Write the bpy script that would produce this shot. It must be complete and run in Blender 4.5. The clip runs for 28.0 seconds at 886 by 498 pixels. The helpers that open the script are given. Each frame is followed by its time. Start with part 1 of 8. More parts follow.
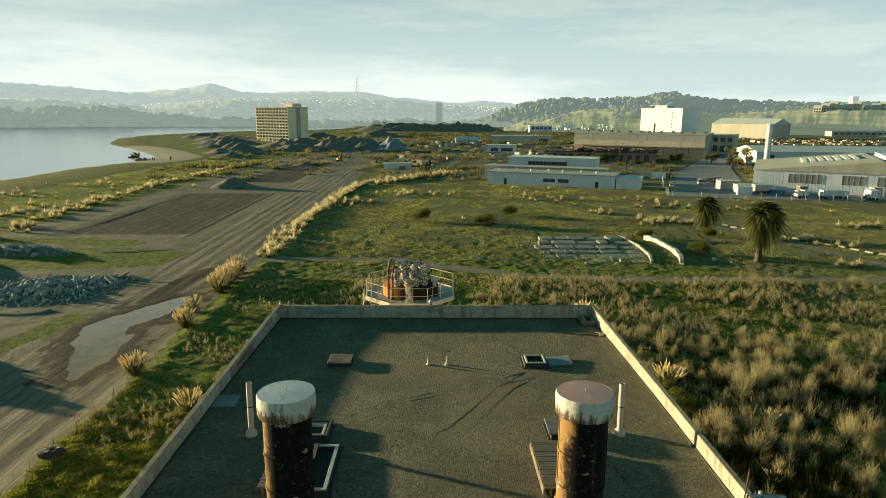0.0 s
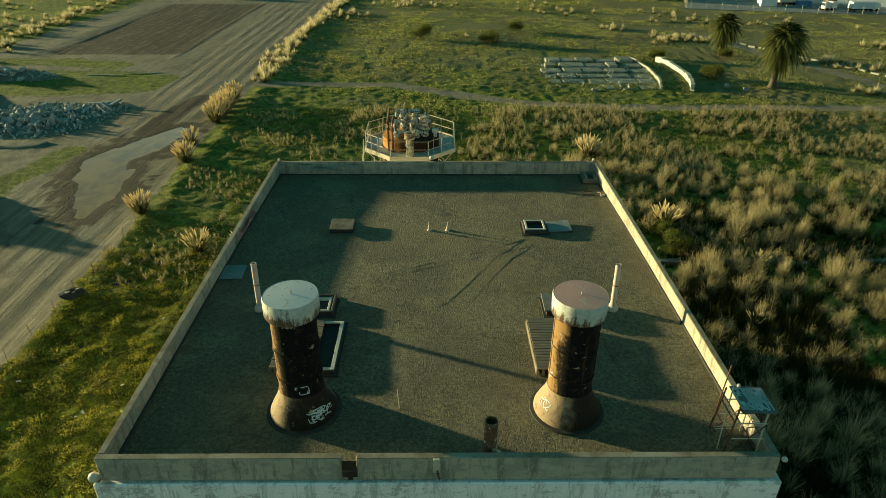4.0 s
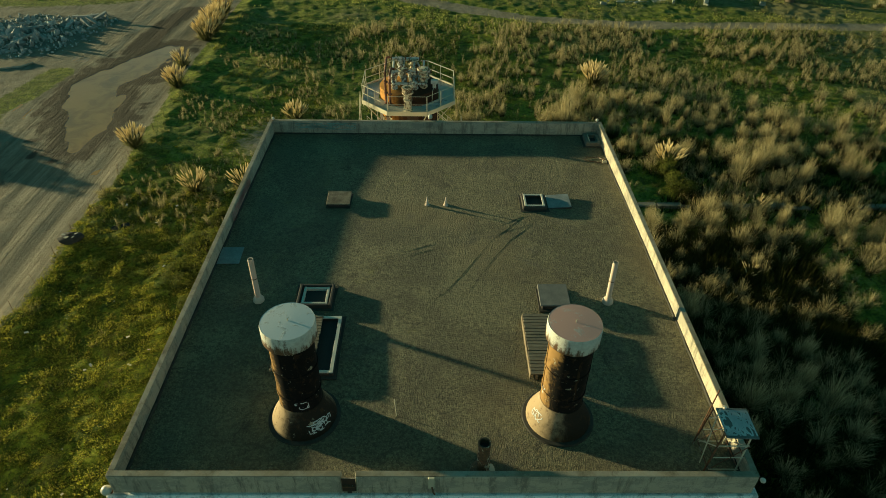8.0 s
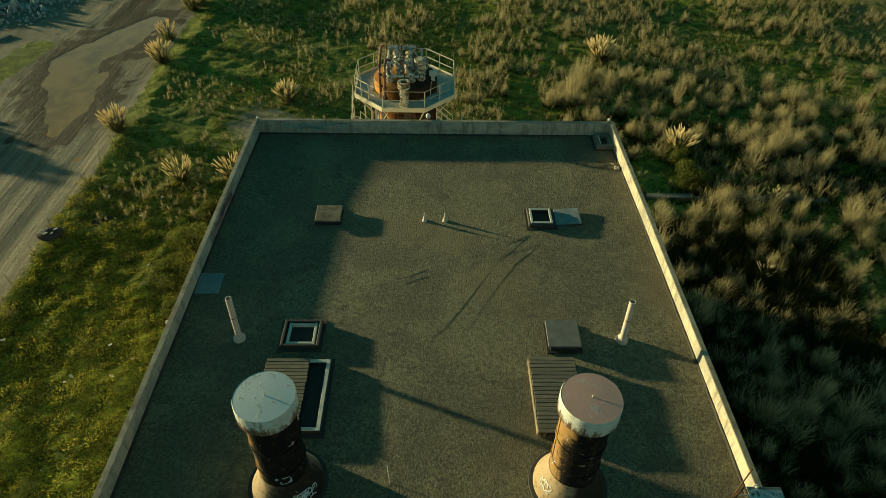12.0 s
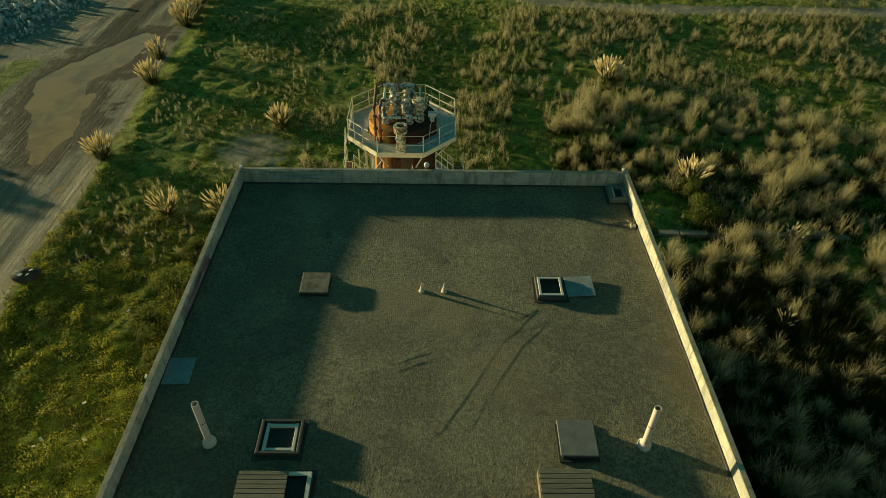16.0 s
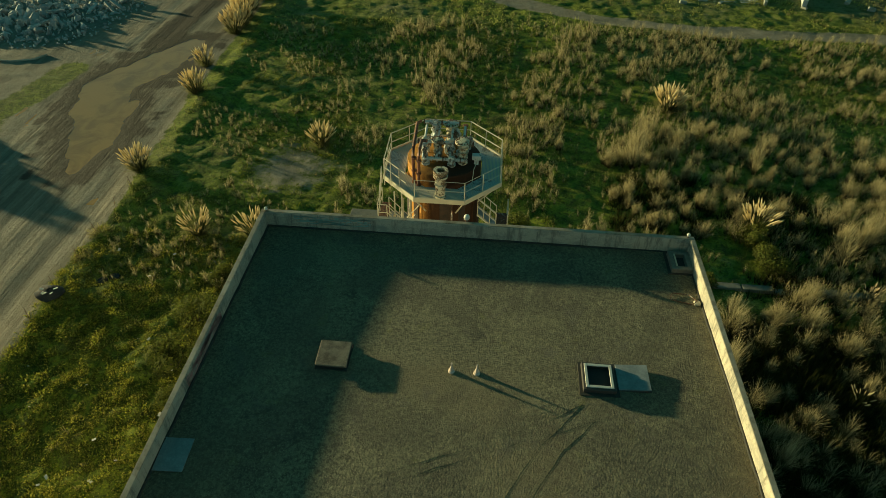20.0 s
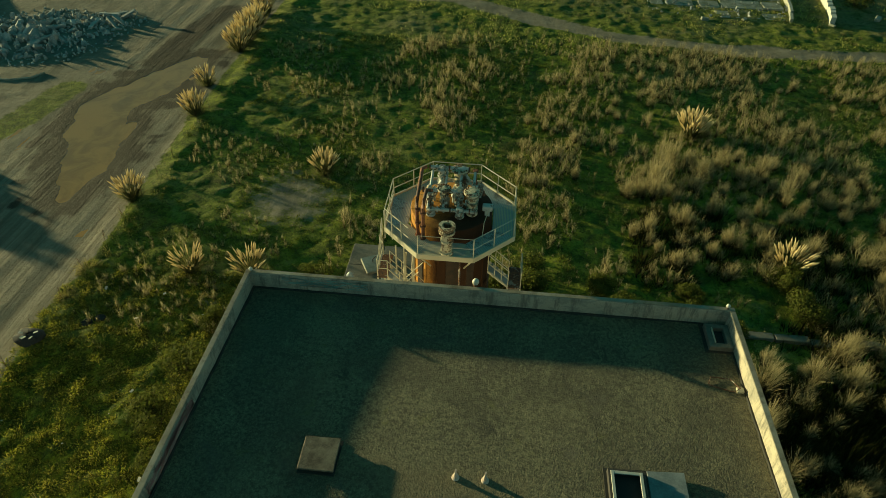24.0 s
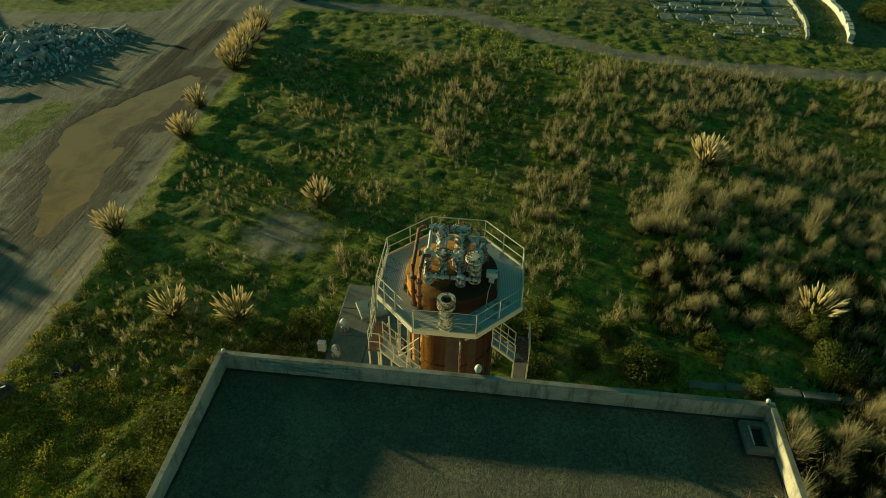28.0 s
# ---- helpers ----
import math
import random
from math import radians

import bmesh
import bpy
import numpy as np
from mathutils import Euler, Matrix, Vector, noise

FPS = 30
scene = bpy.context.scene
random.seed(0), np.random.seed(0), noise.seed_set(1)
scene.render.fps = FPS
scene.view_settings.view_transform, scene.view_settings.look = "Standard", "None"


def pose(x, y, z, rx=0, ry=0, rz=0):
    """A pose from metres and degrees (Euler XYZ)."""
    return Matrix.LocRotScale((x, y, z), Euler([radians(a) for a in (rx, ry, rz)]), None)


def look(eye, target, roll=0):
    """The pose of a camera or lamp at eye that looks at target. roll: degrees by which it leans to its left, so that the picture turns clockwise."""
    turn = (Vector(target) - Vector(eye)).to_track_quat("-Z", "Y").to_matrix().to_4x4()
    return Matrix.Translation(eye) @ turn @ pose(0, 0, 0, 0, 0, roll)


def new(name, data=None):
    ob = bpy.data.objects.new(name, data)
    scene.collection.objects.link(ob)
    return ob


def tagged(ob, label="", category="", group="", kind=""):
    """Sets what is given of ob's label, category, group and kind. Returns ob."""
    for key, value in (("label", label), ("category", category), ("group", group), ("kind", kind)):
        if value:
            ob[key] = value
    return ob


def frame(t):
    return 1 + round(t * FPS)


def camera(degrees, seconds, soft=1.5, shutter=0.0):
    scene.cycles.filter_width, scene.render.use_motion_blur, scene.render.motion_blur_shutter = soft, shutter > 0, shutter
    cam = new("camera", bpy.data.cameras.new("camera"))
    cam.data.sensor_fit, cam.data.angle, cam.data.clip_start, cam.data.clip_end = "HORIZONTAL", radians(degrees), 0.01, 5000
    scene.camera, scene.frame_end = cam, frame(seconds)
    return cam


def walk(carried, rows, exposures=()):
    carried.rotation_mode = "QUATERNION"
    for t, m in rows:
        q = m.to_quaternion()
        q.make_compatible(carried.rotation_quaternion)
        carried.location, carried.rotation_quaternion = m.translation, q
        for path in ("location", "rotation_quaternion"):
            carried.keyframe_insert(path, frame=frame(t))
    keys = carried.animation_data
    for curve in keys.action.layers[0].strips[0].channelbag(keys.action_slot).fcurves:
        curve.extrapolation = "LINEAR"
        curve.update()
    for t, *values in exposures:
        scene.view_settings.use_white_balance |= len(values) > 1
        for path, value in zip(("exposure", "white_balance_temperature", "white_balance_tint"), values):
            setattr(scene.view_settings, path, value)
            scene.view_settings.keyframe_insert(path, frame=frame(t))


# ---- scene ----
cam = camera(69.5, 28.0, soft=0.65)
PATH = [
    (0, (-0.139, -38.813, 26.085), (-0.109, -36.856, 25.671), 0.3),
    (0.5, (-0.117, -38.564, 26.27), (-0.086, -36.621, 25.797), 0.1),
    (1, (-0.098, -38.381, 26.531), (-0.069, -36.472, 25.933), 0.2),
    (1.5, (-0.092, -38.243, 26.832), (-0.063, -36.38, 26.105), 0.3),
    (2, (-0.096, -38.088, 27.183), (-0.069, -36.281, 26.327), 0.4),
    (2.5, (-0.13, -37.928, 27.495), (-0.099, -36.174, 26.536), 0.6),
    (3, (-0.128, -37.8, 27.816), (-0.098, -36.047, 26.853), 0.6),
    (3.5, (-0.111, -37.682, 28.18), (-0.083, -35.928, 27.218), 0.6),
    (4, (-0.083, -37.602, 28.523), (-0.058, -35.846, 27.565), 0.4),
    (4.5, (-0.059, -37.436, 28.858), (-0.034, -35.682, 27.899), 0.4),
    (6.5, (-0.073, -36.581, 30.67), (-0.046, -34.857, 29.657), 0.7),
    (7, (-0.027, -36.21, 31.043), (0.0, -34.53, 29.96), 0.7),
    (7.5, (-0.006, -35.806, 31.4), (0.02, -34.174, 30.243), 0.8),
    (8, (0.02, -35.398, 31.708), (0.046, -33.814, 30.487), 0.9),
    (8.5, (0.016, -35.002, 31.996), (0.045, -33.464, 30.717), 0.9),
    (9, (0.032, -34.581, 32.242), (0.061, -33.075, 30.925), 1.0),
    (9.5, (0.047, -34.083, 32.291), (0.076, -32.578, 30.974), 1.0),
    (10, (0.058, -33.591, 32.302), (0.087, -32.087, 30.984), 1.1),
    (10.5, (0.094, -33.103, 32.333), (0.122, -31.6, 31.014), 1.0),
    (11, (0.086, -32.629, 32.322), (0.114, -31.125, 31.005), 1.1),
    (11.5, (0.07, -32.128, 32.315), (0.099, -30.624, 30.997), 1.1),
    (12, (0.055, -31.641, 32.312), (0.084, -30.135, 30.996), 1.1),
    (12.5, (0.036, -31.138, 32.288), (0.066, -29.629, 30.975), 1.1),
    (14.5, (0.07, -29.071, 32.484), (0.1, -27.561, 31.173), 1.2),
    (15, (0.178, -28.526, 32.548), (0.2, -27.016, 31.237), 1.1),
    (15.5, (0.199, -27.983, 32.627), (0.22, -26.474, 31.315), 1.1),
    (16, (0.171, -27.432, 32.703), (0.196, -25.923, 31.389), 1.2),
    (16.5, (0.244, -26.923, 32.715), (0.254, -25.412, 31.406), 1.1),
    (17, (0.297, -26.4, 32.736), (0.296, -24.887, 31.428), 1.0),
    (17.5, (0.304, -25.897, 32.781), (0.284, -24.385, 31.473), 1.1),
    (18, (0.276, -25.368, 32.817), (0.235, -23.859, 31.506), 1.2),
    (18.5, (0.292, -24.857, 32.793), (0.224, -23.348, 31.483), 1.2),
    (19, (0.305, -24.335, 32.771), (0.217, -22.826, 31.461), 1.2),
    (19.5, (0.29, -23.816, 32.745), (0.191, -22.308, 31.436), 1.3),
    (20, (0.242, -23.287, 32.696), (0.138, -21.779, 31.387), 1.3),
    (20.5, (0.226, -22.761, 32.669), (0.117, -21.253, 31.36), 1.4),
    (21, (0.193, -22.196, 32.635), (0.081, -20.69, 31.323), 1.5),
    (21.5, (0.136, -21.634, 32.606), (0.021, -20.129, 31.293), 1.5),
    (23.5, (0.032, -19.592, 32.501), (-0.099, -18.078, 31.2), 1.3),
    (24, (0.086, -19.079, 32.468), (-0.053, -17.563, 31.172), 1.0),
    (24.5, (0.07, -18.543, 32.482), (-0.071, -17.026, 31.187), 0.9),
    (25, (0.078, -17.954, 32.459), (-0.066, -16.437, 31.164), 1.0),
    (25.5, (0.014, -17.43, 32.501), (-0.13, -15.911, 31.208), 0.9),
    (26, (-0.003, -16.929, 32.514), (-0.15, -15.41, 31.222), 0.9),
    (26.5, (-0.022, -16.39, 32.522), (-0.171, -14.87, 31.231), 0.8),
    (27, (-0.078, -15.878, 32.545), (-0.229, -14.358, 31.255), 0.9),
    (27.5, (-0.125, -15.332, 32.562), (-0.274, -13.809, 31.274), 0.8),
    (28, (-0.199, -14.791, 32.586), (-0.348, -13.27, 31.295), 1.0),
]
walk(cam, [(t, look(eye, target, roll)) for t, eye, target, roll in PATH], [(0, 1.12, 6500, 3), (2, 1.09, 6500, -7), (4.5, 1.08, 6500, -10), (7.5, 0.88, 6500, -10.5), (16, 0.80, 6500, -12.5), (23, 0.69, 6500, -16), (28, 0.585, 6500, -20)])

# ---- world and sun ----
SUN_AZ, SUN_EL = 67.7, 5.8
HAZE_BLUE, HAZE_WHITE = (18.6, 21.4, 21.6, 1), (27.0, 27.8, 26.4, 1)
world = bpy.data.worlds.new("sky")
scene.world = world
world.use_nodes = True
wn, wl = world.node_tree.nodes, world.node_tree.links
wn.clear()
sky = wn.new("ShaderNodeTexSky")
sky.sky_type = "NISHITA"
sky.sun_disc = False
sky.sun_elevation, sky.sun_rotation = radians(SUN_EL), radians(-SUN_AZ)
sky.altitude, sky.air_density, sky.dust_density, sky.ozone_density = 10, 1.0, 2.0, 1.5
wcoord = wn.new("ShaderNodeTexCoord")
wmap = wn.new("ShaderNodeMapping")
wmap.inputs["Scale"].default_value = (1.2, 2.0, 8.0)
wmap.inputs["Rotation"].default_value = (0.0, radians(4), 0.3)
wnoise = wn.new("ShaderNodeTexNoise")
wnoise.inputs["Scale"].default_value, wnoise.inputs["Detail"].default_value, wnoise.inputs["Roughness"].default_value = 1.6, 6, 0.62
wramp = wn.new("ShaderNodeValToRGB")
wramp.color_ramp.elements[0].position, wramp.color_ramp.elements[1].position = 0.41, 0.62
wramp.color_ramp.elements[0].color = (0.88, 0.88, 0.88, 1)
wmix = wn.new("ShaderNodeMix")
wmix.data_type = "RGBA"
wmul = wn.new("ShaderNodeMath")
wmul.operation = "MULTIPLY"
wmul.inputs[1].default_value = 1.0
wbg = wn.new("ShaderNodeBackground")
wbg.inputs["Strength"].default_value = 0.019
wout = wn.new("ShaderNodeOutputWorld")
wl.new(wcoord.outputs["Generated"], wmap.inputs["Vector"])
wl.new(wmap.outputs["Vector"], wnoise.inputs["Vector"])
wl.new(wnoise.outputs["Fac"], wramp.inputs["Fac"])
wl.new(wramp.outputs["Color"], wmul.inputs[0])
wl.new(wmul.outputs["Value"], wmix.inputs["Factor"])
wl.new(sky.outputs["Color"], wmix.inputs["A"])
wmix.inputs["B"].default_value = (0.85, 4.65, 5.6, 1)
wsep = wn.new("ShaderNodeSeparateXYZ")
wl.new(wcoord.outputs["Generated"], wsep.inputs["Vector"])
wlow = wn.new("ShaderNodeMapRange")
wlow.interpolation_type = "SMOOTHSTEP"
for key, v in (("From Min", 0.40), ("From Max", 0.0), ("To Min", 0.0), ("To Max", 0.88)):
    wlow.inputs[key].default_value = v
wl.new(wsep.outputs["Z"], wlow.inputs["Value"])
whaze = wn.new("ShaderNodeMix")
whaze.data_type = "RGBA"
wtone = wn.new("ShaderNodeMix")
wtone.data_type = "RGBA"
wtone.inputs["A"].default_value, wtone.inputs["B"].default_value = HAZE_BLUE, HAZE_WHITE
wlift = wn.new("ShaderNodeMapRange")
for key, v in (("From Min", 0.0), ("From Max", 0.13), ("To Min", 0.45), ("To Max", -0.05)):
    wlift.inputs[key].default_value = v
wl.new(wsep.outputs["Z"], wlift.inputs["Value"])
wsum = wn.new("ShaderNodeMath")
wsum.operation, wsum.use_clamp = "ADD", True
wl.new(wlift.outputs["Result"], wsum.inputs[0])
wcloud = wn.new("ShaderNodeMapRange")
wcloud.interpolation_type = "SMOOTHSTEP"
for key, v in (("From Min", 0.40), ("From Max", 0.66), ("To Min", 0.0), ("To Max", 0.9)):
    wcloud.inputs[key].default_value = v
wl.new(wnoise.outputs["Fac"], wcloud.inputs["Value"])
wside = wn.new("ShaderNodeMapRange")
for key, v in (("From Min", -0.6), ("From Max", 0.6), ("To Min", 0.25), ("To Max", -0.5)):
    wside.inputs[key].default_value = v
wl.new(wsep.outputs["X"], wside.inputs["Value"])
wplus = wn.new("ShaderNodeMath")
wplus.operation = "ADD"
wl.new(wcloud.outputs["Result"], wplus.inputs[0])
wl.new(wside.outputs["Result"], wplus.inputs[1])
wl.new(wplus.outputs["Value"], wsum.inputs[1])
wl.new(wsum.outputs["Value"], wtone.inputs["Factor"])
wl.new(wtone.outputs["Result"], whaze.inputs["B"])
wl.new(wlow.outputs["Result"], whaze.inputs["Factor"])
wl.new(wmix.outputs["Result"], whaze.inputs["A"])
wl.new(whaze.outputs["Result"], wbg.inputs["Color"])
wl.new(wbg.outputs["Background"], wout.inputs["Surface"])

sun = new("sun", bpy.data.lights.new("sun", "SUN"))
sun.data.energy, sun.data.angle, sun.data.color = 5.3, radians(1.2), (1.0, 0.79, 0.45)
sun.matrix_world = look((-100 * math.sin(radians(SUN_AZ)), 100 * math.cos(radians(SUN_AZ)), 100 * math.tan(radians(SUN_EL))), (0, 0, 0))


# ---- materials ----
class Nodes:
    """A small wrapper that builds one node material."""

    def __init__(self, name, rough=0.8, metal=0.0):
        self.mat = bpy.data.materials.new(name)
        self.mat.use_nodes = True
        self.n, self.l = self.mat.node_tree.nodes, self.mat.node_tree.links
        self.bsdf = self.n["Principled BSDF"]
        self.bsdf.inputs["Roughness"].default_value, self.bsdf.inputs["Metallic"].default_value = rough, metal
        self.geo = self.n.new("ShaderNodeNewGeometry")
        self.co = self.n.new("ShaderNodeTexCoord").outputs["Object"]

    def put(self, socket, value):
        if hasattr(value, "is_output"):
            self.l.new(value, socket)
        else:
            socket.default_value = value

    def where(self, scale=(1, 1, 1), turn=0.0, world=False):
        m = self.n.new("ShaderNodeMapping")
        m.inputs["Scale"].default_value, m.inputs["Rotation"].default_value = scale, (0, 0, turn)
        self.l.new(self.geo.outputs["Position"] if world else self.co, m.inputs["Vector"])
        return m.outputs["Vector"]

    def noise(self, scale, detail=4, rough=0.6, vec=None, distort=0.0):
        t = self.n.new("ShaderNodeTexNoise")
        t.inputs["Scale"].default_value, t.inputs["Detail"].default_value = scale, detail
        t.inputs["Roughness"].default_value, t.inputs["Distortion"].default_value = rough, distort
        self.l.new(vec if vec is not None else self.geo.outputs["Position"], t.inputs["Vector"])
        return t.outputs["Fac"]

    def cells(self, scale, vec=None, out="Distance"):
        t = self.n.new("ShaderNodeTexVoronoi")
        t.inputs["Scale"].default_value = scale
        self.l.new(vec if vec is not None else self.geo.outputs["Position"], t.inputs["Vector"])
        return t.outputs[out]

    def ramp(self, fac, lo, hi, a=0.0, b=1.0):
        r = self.n.new("ShaderNodeMapRange")
        r.interpolation_type = "SMOOTHSTEP"
        self.put(r.inputs["Value"], fac)
        for key, v in (("From Min", lo), ("From Max", hi), ("To Min", a), ("To Max", b)):
            r.inputs[key].default_value = v
        return r.outputs["Result"]

    def math(self, op, a, b=0.0):
        m = self.n.new("ShaderNodeMath")
        m.operation = op
        self.put(m.inputs[0], a)
        self.put(m.inputs[1], b)
        return m.outputs["Value"]

    def mix(self, fac, a, b):
        m = self.n.new("ShaderNodeMix")
        m.data_type = "RGBA"
        self.put(m.inputs["Factor"], fac)
        for key, v in (("A", a), ("B", b)):
            self.put(m.inputs[key], v if hasattr(v, "is_output") else (*v, 1))
        return m.outputs["Result"]

    def attr(self, name):
        a = self.n.new("ShaderNodeAttribute")
        a.attribute_name = name
        return a.outputs["Fac"]

    def island(self):
        return self.geo.outputs["Random Per Island"]

    def each(self):
        return self.n.new("ShaderNodeObjectInfo").outputs["Random"]

    def done(self, color, bump=None, strength=0.3, dist=0.02, rough=None):
        self.put(self.bsdf.inputs["Base Color"], color if hasattr(color, "is_output") else (*color, 1))
        if bump is not None:
            b = self.n.new("ShaderNodeBump")
            b.inputs["Strength"].default_value, b.inputs["Distance"].default_value = strength, dist
            self.put(b.inputs["Height"], bump)
            self.l.new(b.outputs["Normal"], self.bsdf.inputs["Normal"])
        if rough is not None:
            self.put(self.bsdf.inputs["Roughness"], rough)
        return self.mat


def plain(name, a, b, scale=3.0, rough=0.7, metal=0.0, bump=0.15, each=0.0):
    """Two close tones of one surface, in large and small patches."""
    m = Nodes(name, rough, metal)
    n1, n2 = m.noise(scale, 5), m.noise(scale * 9, 3)
    f = m.math("ADD", m.math("MULTIPLY", n1, 0.7), m.math("MULTIPLY", n2, 0.4))
    c = m.mix(m.ramp(f, 0.35, 0.75), a, b)
    if each:
        c = m.mix(m.math("MULTIPLY", m.each(), each), c, tuple(0.45 * v for v in a))
    return m.done(c, n2, bump, 0.02)


def make_gravel():
    m = Nodes("roof_gravel", 0.95)
    fine = m.noise(19, 4, 0.8)
    mid = m.noise(7.5, 5, 0.8)
    pebble = m.cells(17.0)
    big = m.noise(0.22, 5, 0.65)
    worn = m.noise(1.1, 6, 0.75, distort=0.5)
    tone = m.mix(m.ramp(mid, 0.38, 0.62), (0.075, 0.066, 0.038), (0.225, 0.196, 0.110))
    tone = m.mix(m.ramp(fine, 0.54, 0.68, 0, 0.75), tone, (0.47, 0.40, 0.24))
    tone = m.mix(m.ramp(fine, 0.46, 0.34, 0, 0.7), tone, (0.040, 0.036, 0.027))
    tone = m.mix(m.ramp(big, 0.42, 0.7, 0, 0.3), tone, (0.20, 0.172, 0.10))
    tone = m.mix(m.ramp(worn, 0.52, 0.72, 0, 0.5), tone, (0.26, 0.218, 0.13))
    drift = m.noise(0.13, 4, 0.6, distort=1.0)
    tone = m.mix(m.ramp(drift, 0.5, 0.68, 0, 0.5), tone, (0.18, 0.138, 0.075))
    tone = m.mix(m.ramp(m.noise(0.35, 6, 0.7, distort=1.2), 0.54, 0.66, 0, 0.5), tone, (0.120, 0.103, 0.080))
    moss = m.ramp(m.noise(0.9, 6, 0.75, distort=0.4), 0.58, 0.72)
    tone = m.mix(m.math("MULTIPLY", moss, 0.45), tone, (0.20, 0.180, 0.045))
    stain = m.ramp(m.noise(0.6, 7, 0.8, distort=0.8), 0.57, 0.66)
    tone = m.mix(m.math("MULTIPLY", stain, 0.7), tone, (0.035, 0.033, 0.025))
    damp = m.ramp(m.noise(0.27, 7, 0.72, m.where((1, 1, 1), 0.7, world=True), 0.5), 0.43, 0.56)
    tone = m.mix(m.math("MULTIPLY", damp, 0.38), tone, (0.045, 0.041, 0.030))
    height = m.math("ADD", m.math("ADD", m.math("MULTIPLY", fine, 0.6), mid), m.math("MULTIPLY", m.noise(2.4, 4, 0.7), 1.1))
    height = m.math("SUBTRACT", height, m.math("MULTIPLY", pebble, 0.7))
    return m.done(tone, height, 1.0, 0.065)


def make_concrete(name, a, b, stain, rib=0.0):
    m = Nodes(name, 0.9)
    big = m.noise(0.5, 6, 0.7, m.where((1, 1, 0.6), world=True))
    streak = m.noise(1.3, 6, 0.75, m.where((1.0, 1.0, 0.22), world=True), 0.4)
    fine = m.noise(14, 4, 0.7)
    c = m.mix(m.ramp(big, 0.35, 0.68), a, b)
    c = m.mix(m.ramp(streak, 0.48, 0.68, 0, 0.75), c, stain)
    chips = m.ramp(m.noise(2.6, 7, 0.75), 0.56, 0.60)
    c = m.mix(m.math("MULTIPLY", chips, 0.55), c, tuple(min(1, 1.5 * v) for v in a))
    c = m.mix(m.ramp(fine, 0.55, 0.8, 0, 0.35), c, tuple(0.5 * v for v in stain))
    return m.done(c, m.math("ADD", fine, chips), 0.35, 0.02)


def make_peeled(name, fresh, old, bare_a, bare_b, grime, share=0.51, stretch=1.3, runs=0.7):
    """Pale wall paint that has flaked off in ragged patches down to grey concrete."""
    m = Nodes(name, 0.9)
    flake = m.noise(1.5, 10, 0.84, m.where((0.7, 0.7, stretch), world=True), 0.0)
    shade = m.noise(0.35, 5, 0.6)
    drip = m.noise(2.6, 7, 0.8, m.where((1.0, 1.0, 0.16), world=True), 0.3)
    fine = m.noise(16, 4, 0.7)
    paint = m.mix(m.ramp(drip, 0.45, 0.7, 0, 0.5), fresh, old)
    bare = m.mix(fine, bare_a, bare_b)
    f = m.math("ADD", flake, m.math("MULTIPLY", m.math("SUBTRACT", shade, 0.5), 0.35))
    gone = m.ramp(f, share - 0.01, share + 0.04)
    c = m.mix(m.math("MULTIPLY", gone, 0.8), paint, bare)
    c = m.mix(m.ramp(drip, 0.50, 0.62, 0, runs), c, grime)
    c = m.mix(m.ramp(fine, 0.5, 0.75, 0, 0.35), c, grime)
    return m.done(c, m.math("SUBTRACT", fine, gone), 0.4, 0.02)


def make_rust(name, paint, paint_share, rust_a=(0.16, 0.065, 0.022), rust_b=(0.035, 0.018, 0.012), rough=0.75):
    m = Nodes(name, rough)
    n = m.noise(1.7, 7, 0.72, m.where((1, 1, 0.5), world=True), 0.5)
    n2 = m.noise(9, 5, 0.7)
    rust = m.mix(m.ramp(n2, 0.3, 0.7), rust_a, rust_b)
    f = m.math("ADD", m.math("MULTIPLY", n, 0.8), m.math("MULTIPLY", n2, 0.2))
    keep = m.ramp(f, 0.25 + 0.45 * paint_share, 0.29 + 0.45 * paint_share)
    return m.done(m.mix(keep, paint, rust), m.math("ADD", n2, keep), 0.3, 0.015)


def make_charred(name, lit, lo, hi, patch=0.655, dark=(0.006, 0.006, 0.006)):
    """Steel scorched by fumes, brown sunward, black with soot and painted shade on the flank away from the sun, with
    peeled pale patches.
    """
    m = Nodes(name, 0.8)
    m.bsdf.inputs["Specular IOR Level"].default_value = 0.15
    n = m.noise(0.9, 6, 0.7, m.where((1, 1, 0.35), world=True), 0.7)
    n2 = m.noise(5, 6, 0.7)
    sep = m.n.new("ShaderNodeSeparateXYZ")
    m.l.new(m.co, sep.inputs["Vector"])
    soot_shade = m.math("SUBTRACT", m.math("MULTIPLY", sep.outputs["X"], 0.8), m.math("MULTIPLY", sep.outputs["Y"], 0.55))
    soot_shade = m.math("ADD", soot_shade, m.math("MULTIPLY", m.math("SUBTRACT", n, 0.5), 1.6))
    soot_shade = m.math("ADD", soot_shade, m.math("MULTIPLY", m.math("SUBTRACT", n2, 0.5), 0.5))
    c = m.mix(m.ramp(soot_shade, lo, hi), lit, dark)
    c = m.mix(m.ramp(n2, 0.53, 0.64, 0, 0.45), c, (0.065, 0.034, 0.016))
    run = m.noise(3.0, 6, 0.75, m.where((1, 1, 0.12), world=True), 0.3)
    c = m.mix(m.ramp(run, 0.58, 0.66, 0, 0.35), c, (0.13, 0.065, 0.025))
    c = m.mix(m.ramp(m.noise(2.1, 5, 0.65, distort=0.3), patch, patch + 0.02, 0, 0.9), c, (0.36, 0.31, 0.22))
    c = m.mix(m.ramp(m.noise(5.5, 6, 0.7, distort=0.4), patch + 0.005, patch + 0.03, 0, 0.8), c, (0.42, 0.39, 0.31))
    return m.done(c, n2, 0.3, 0.02)


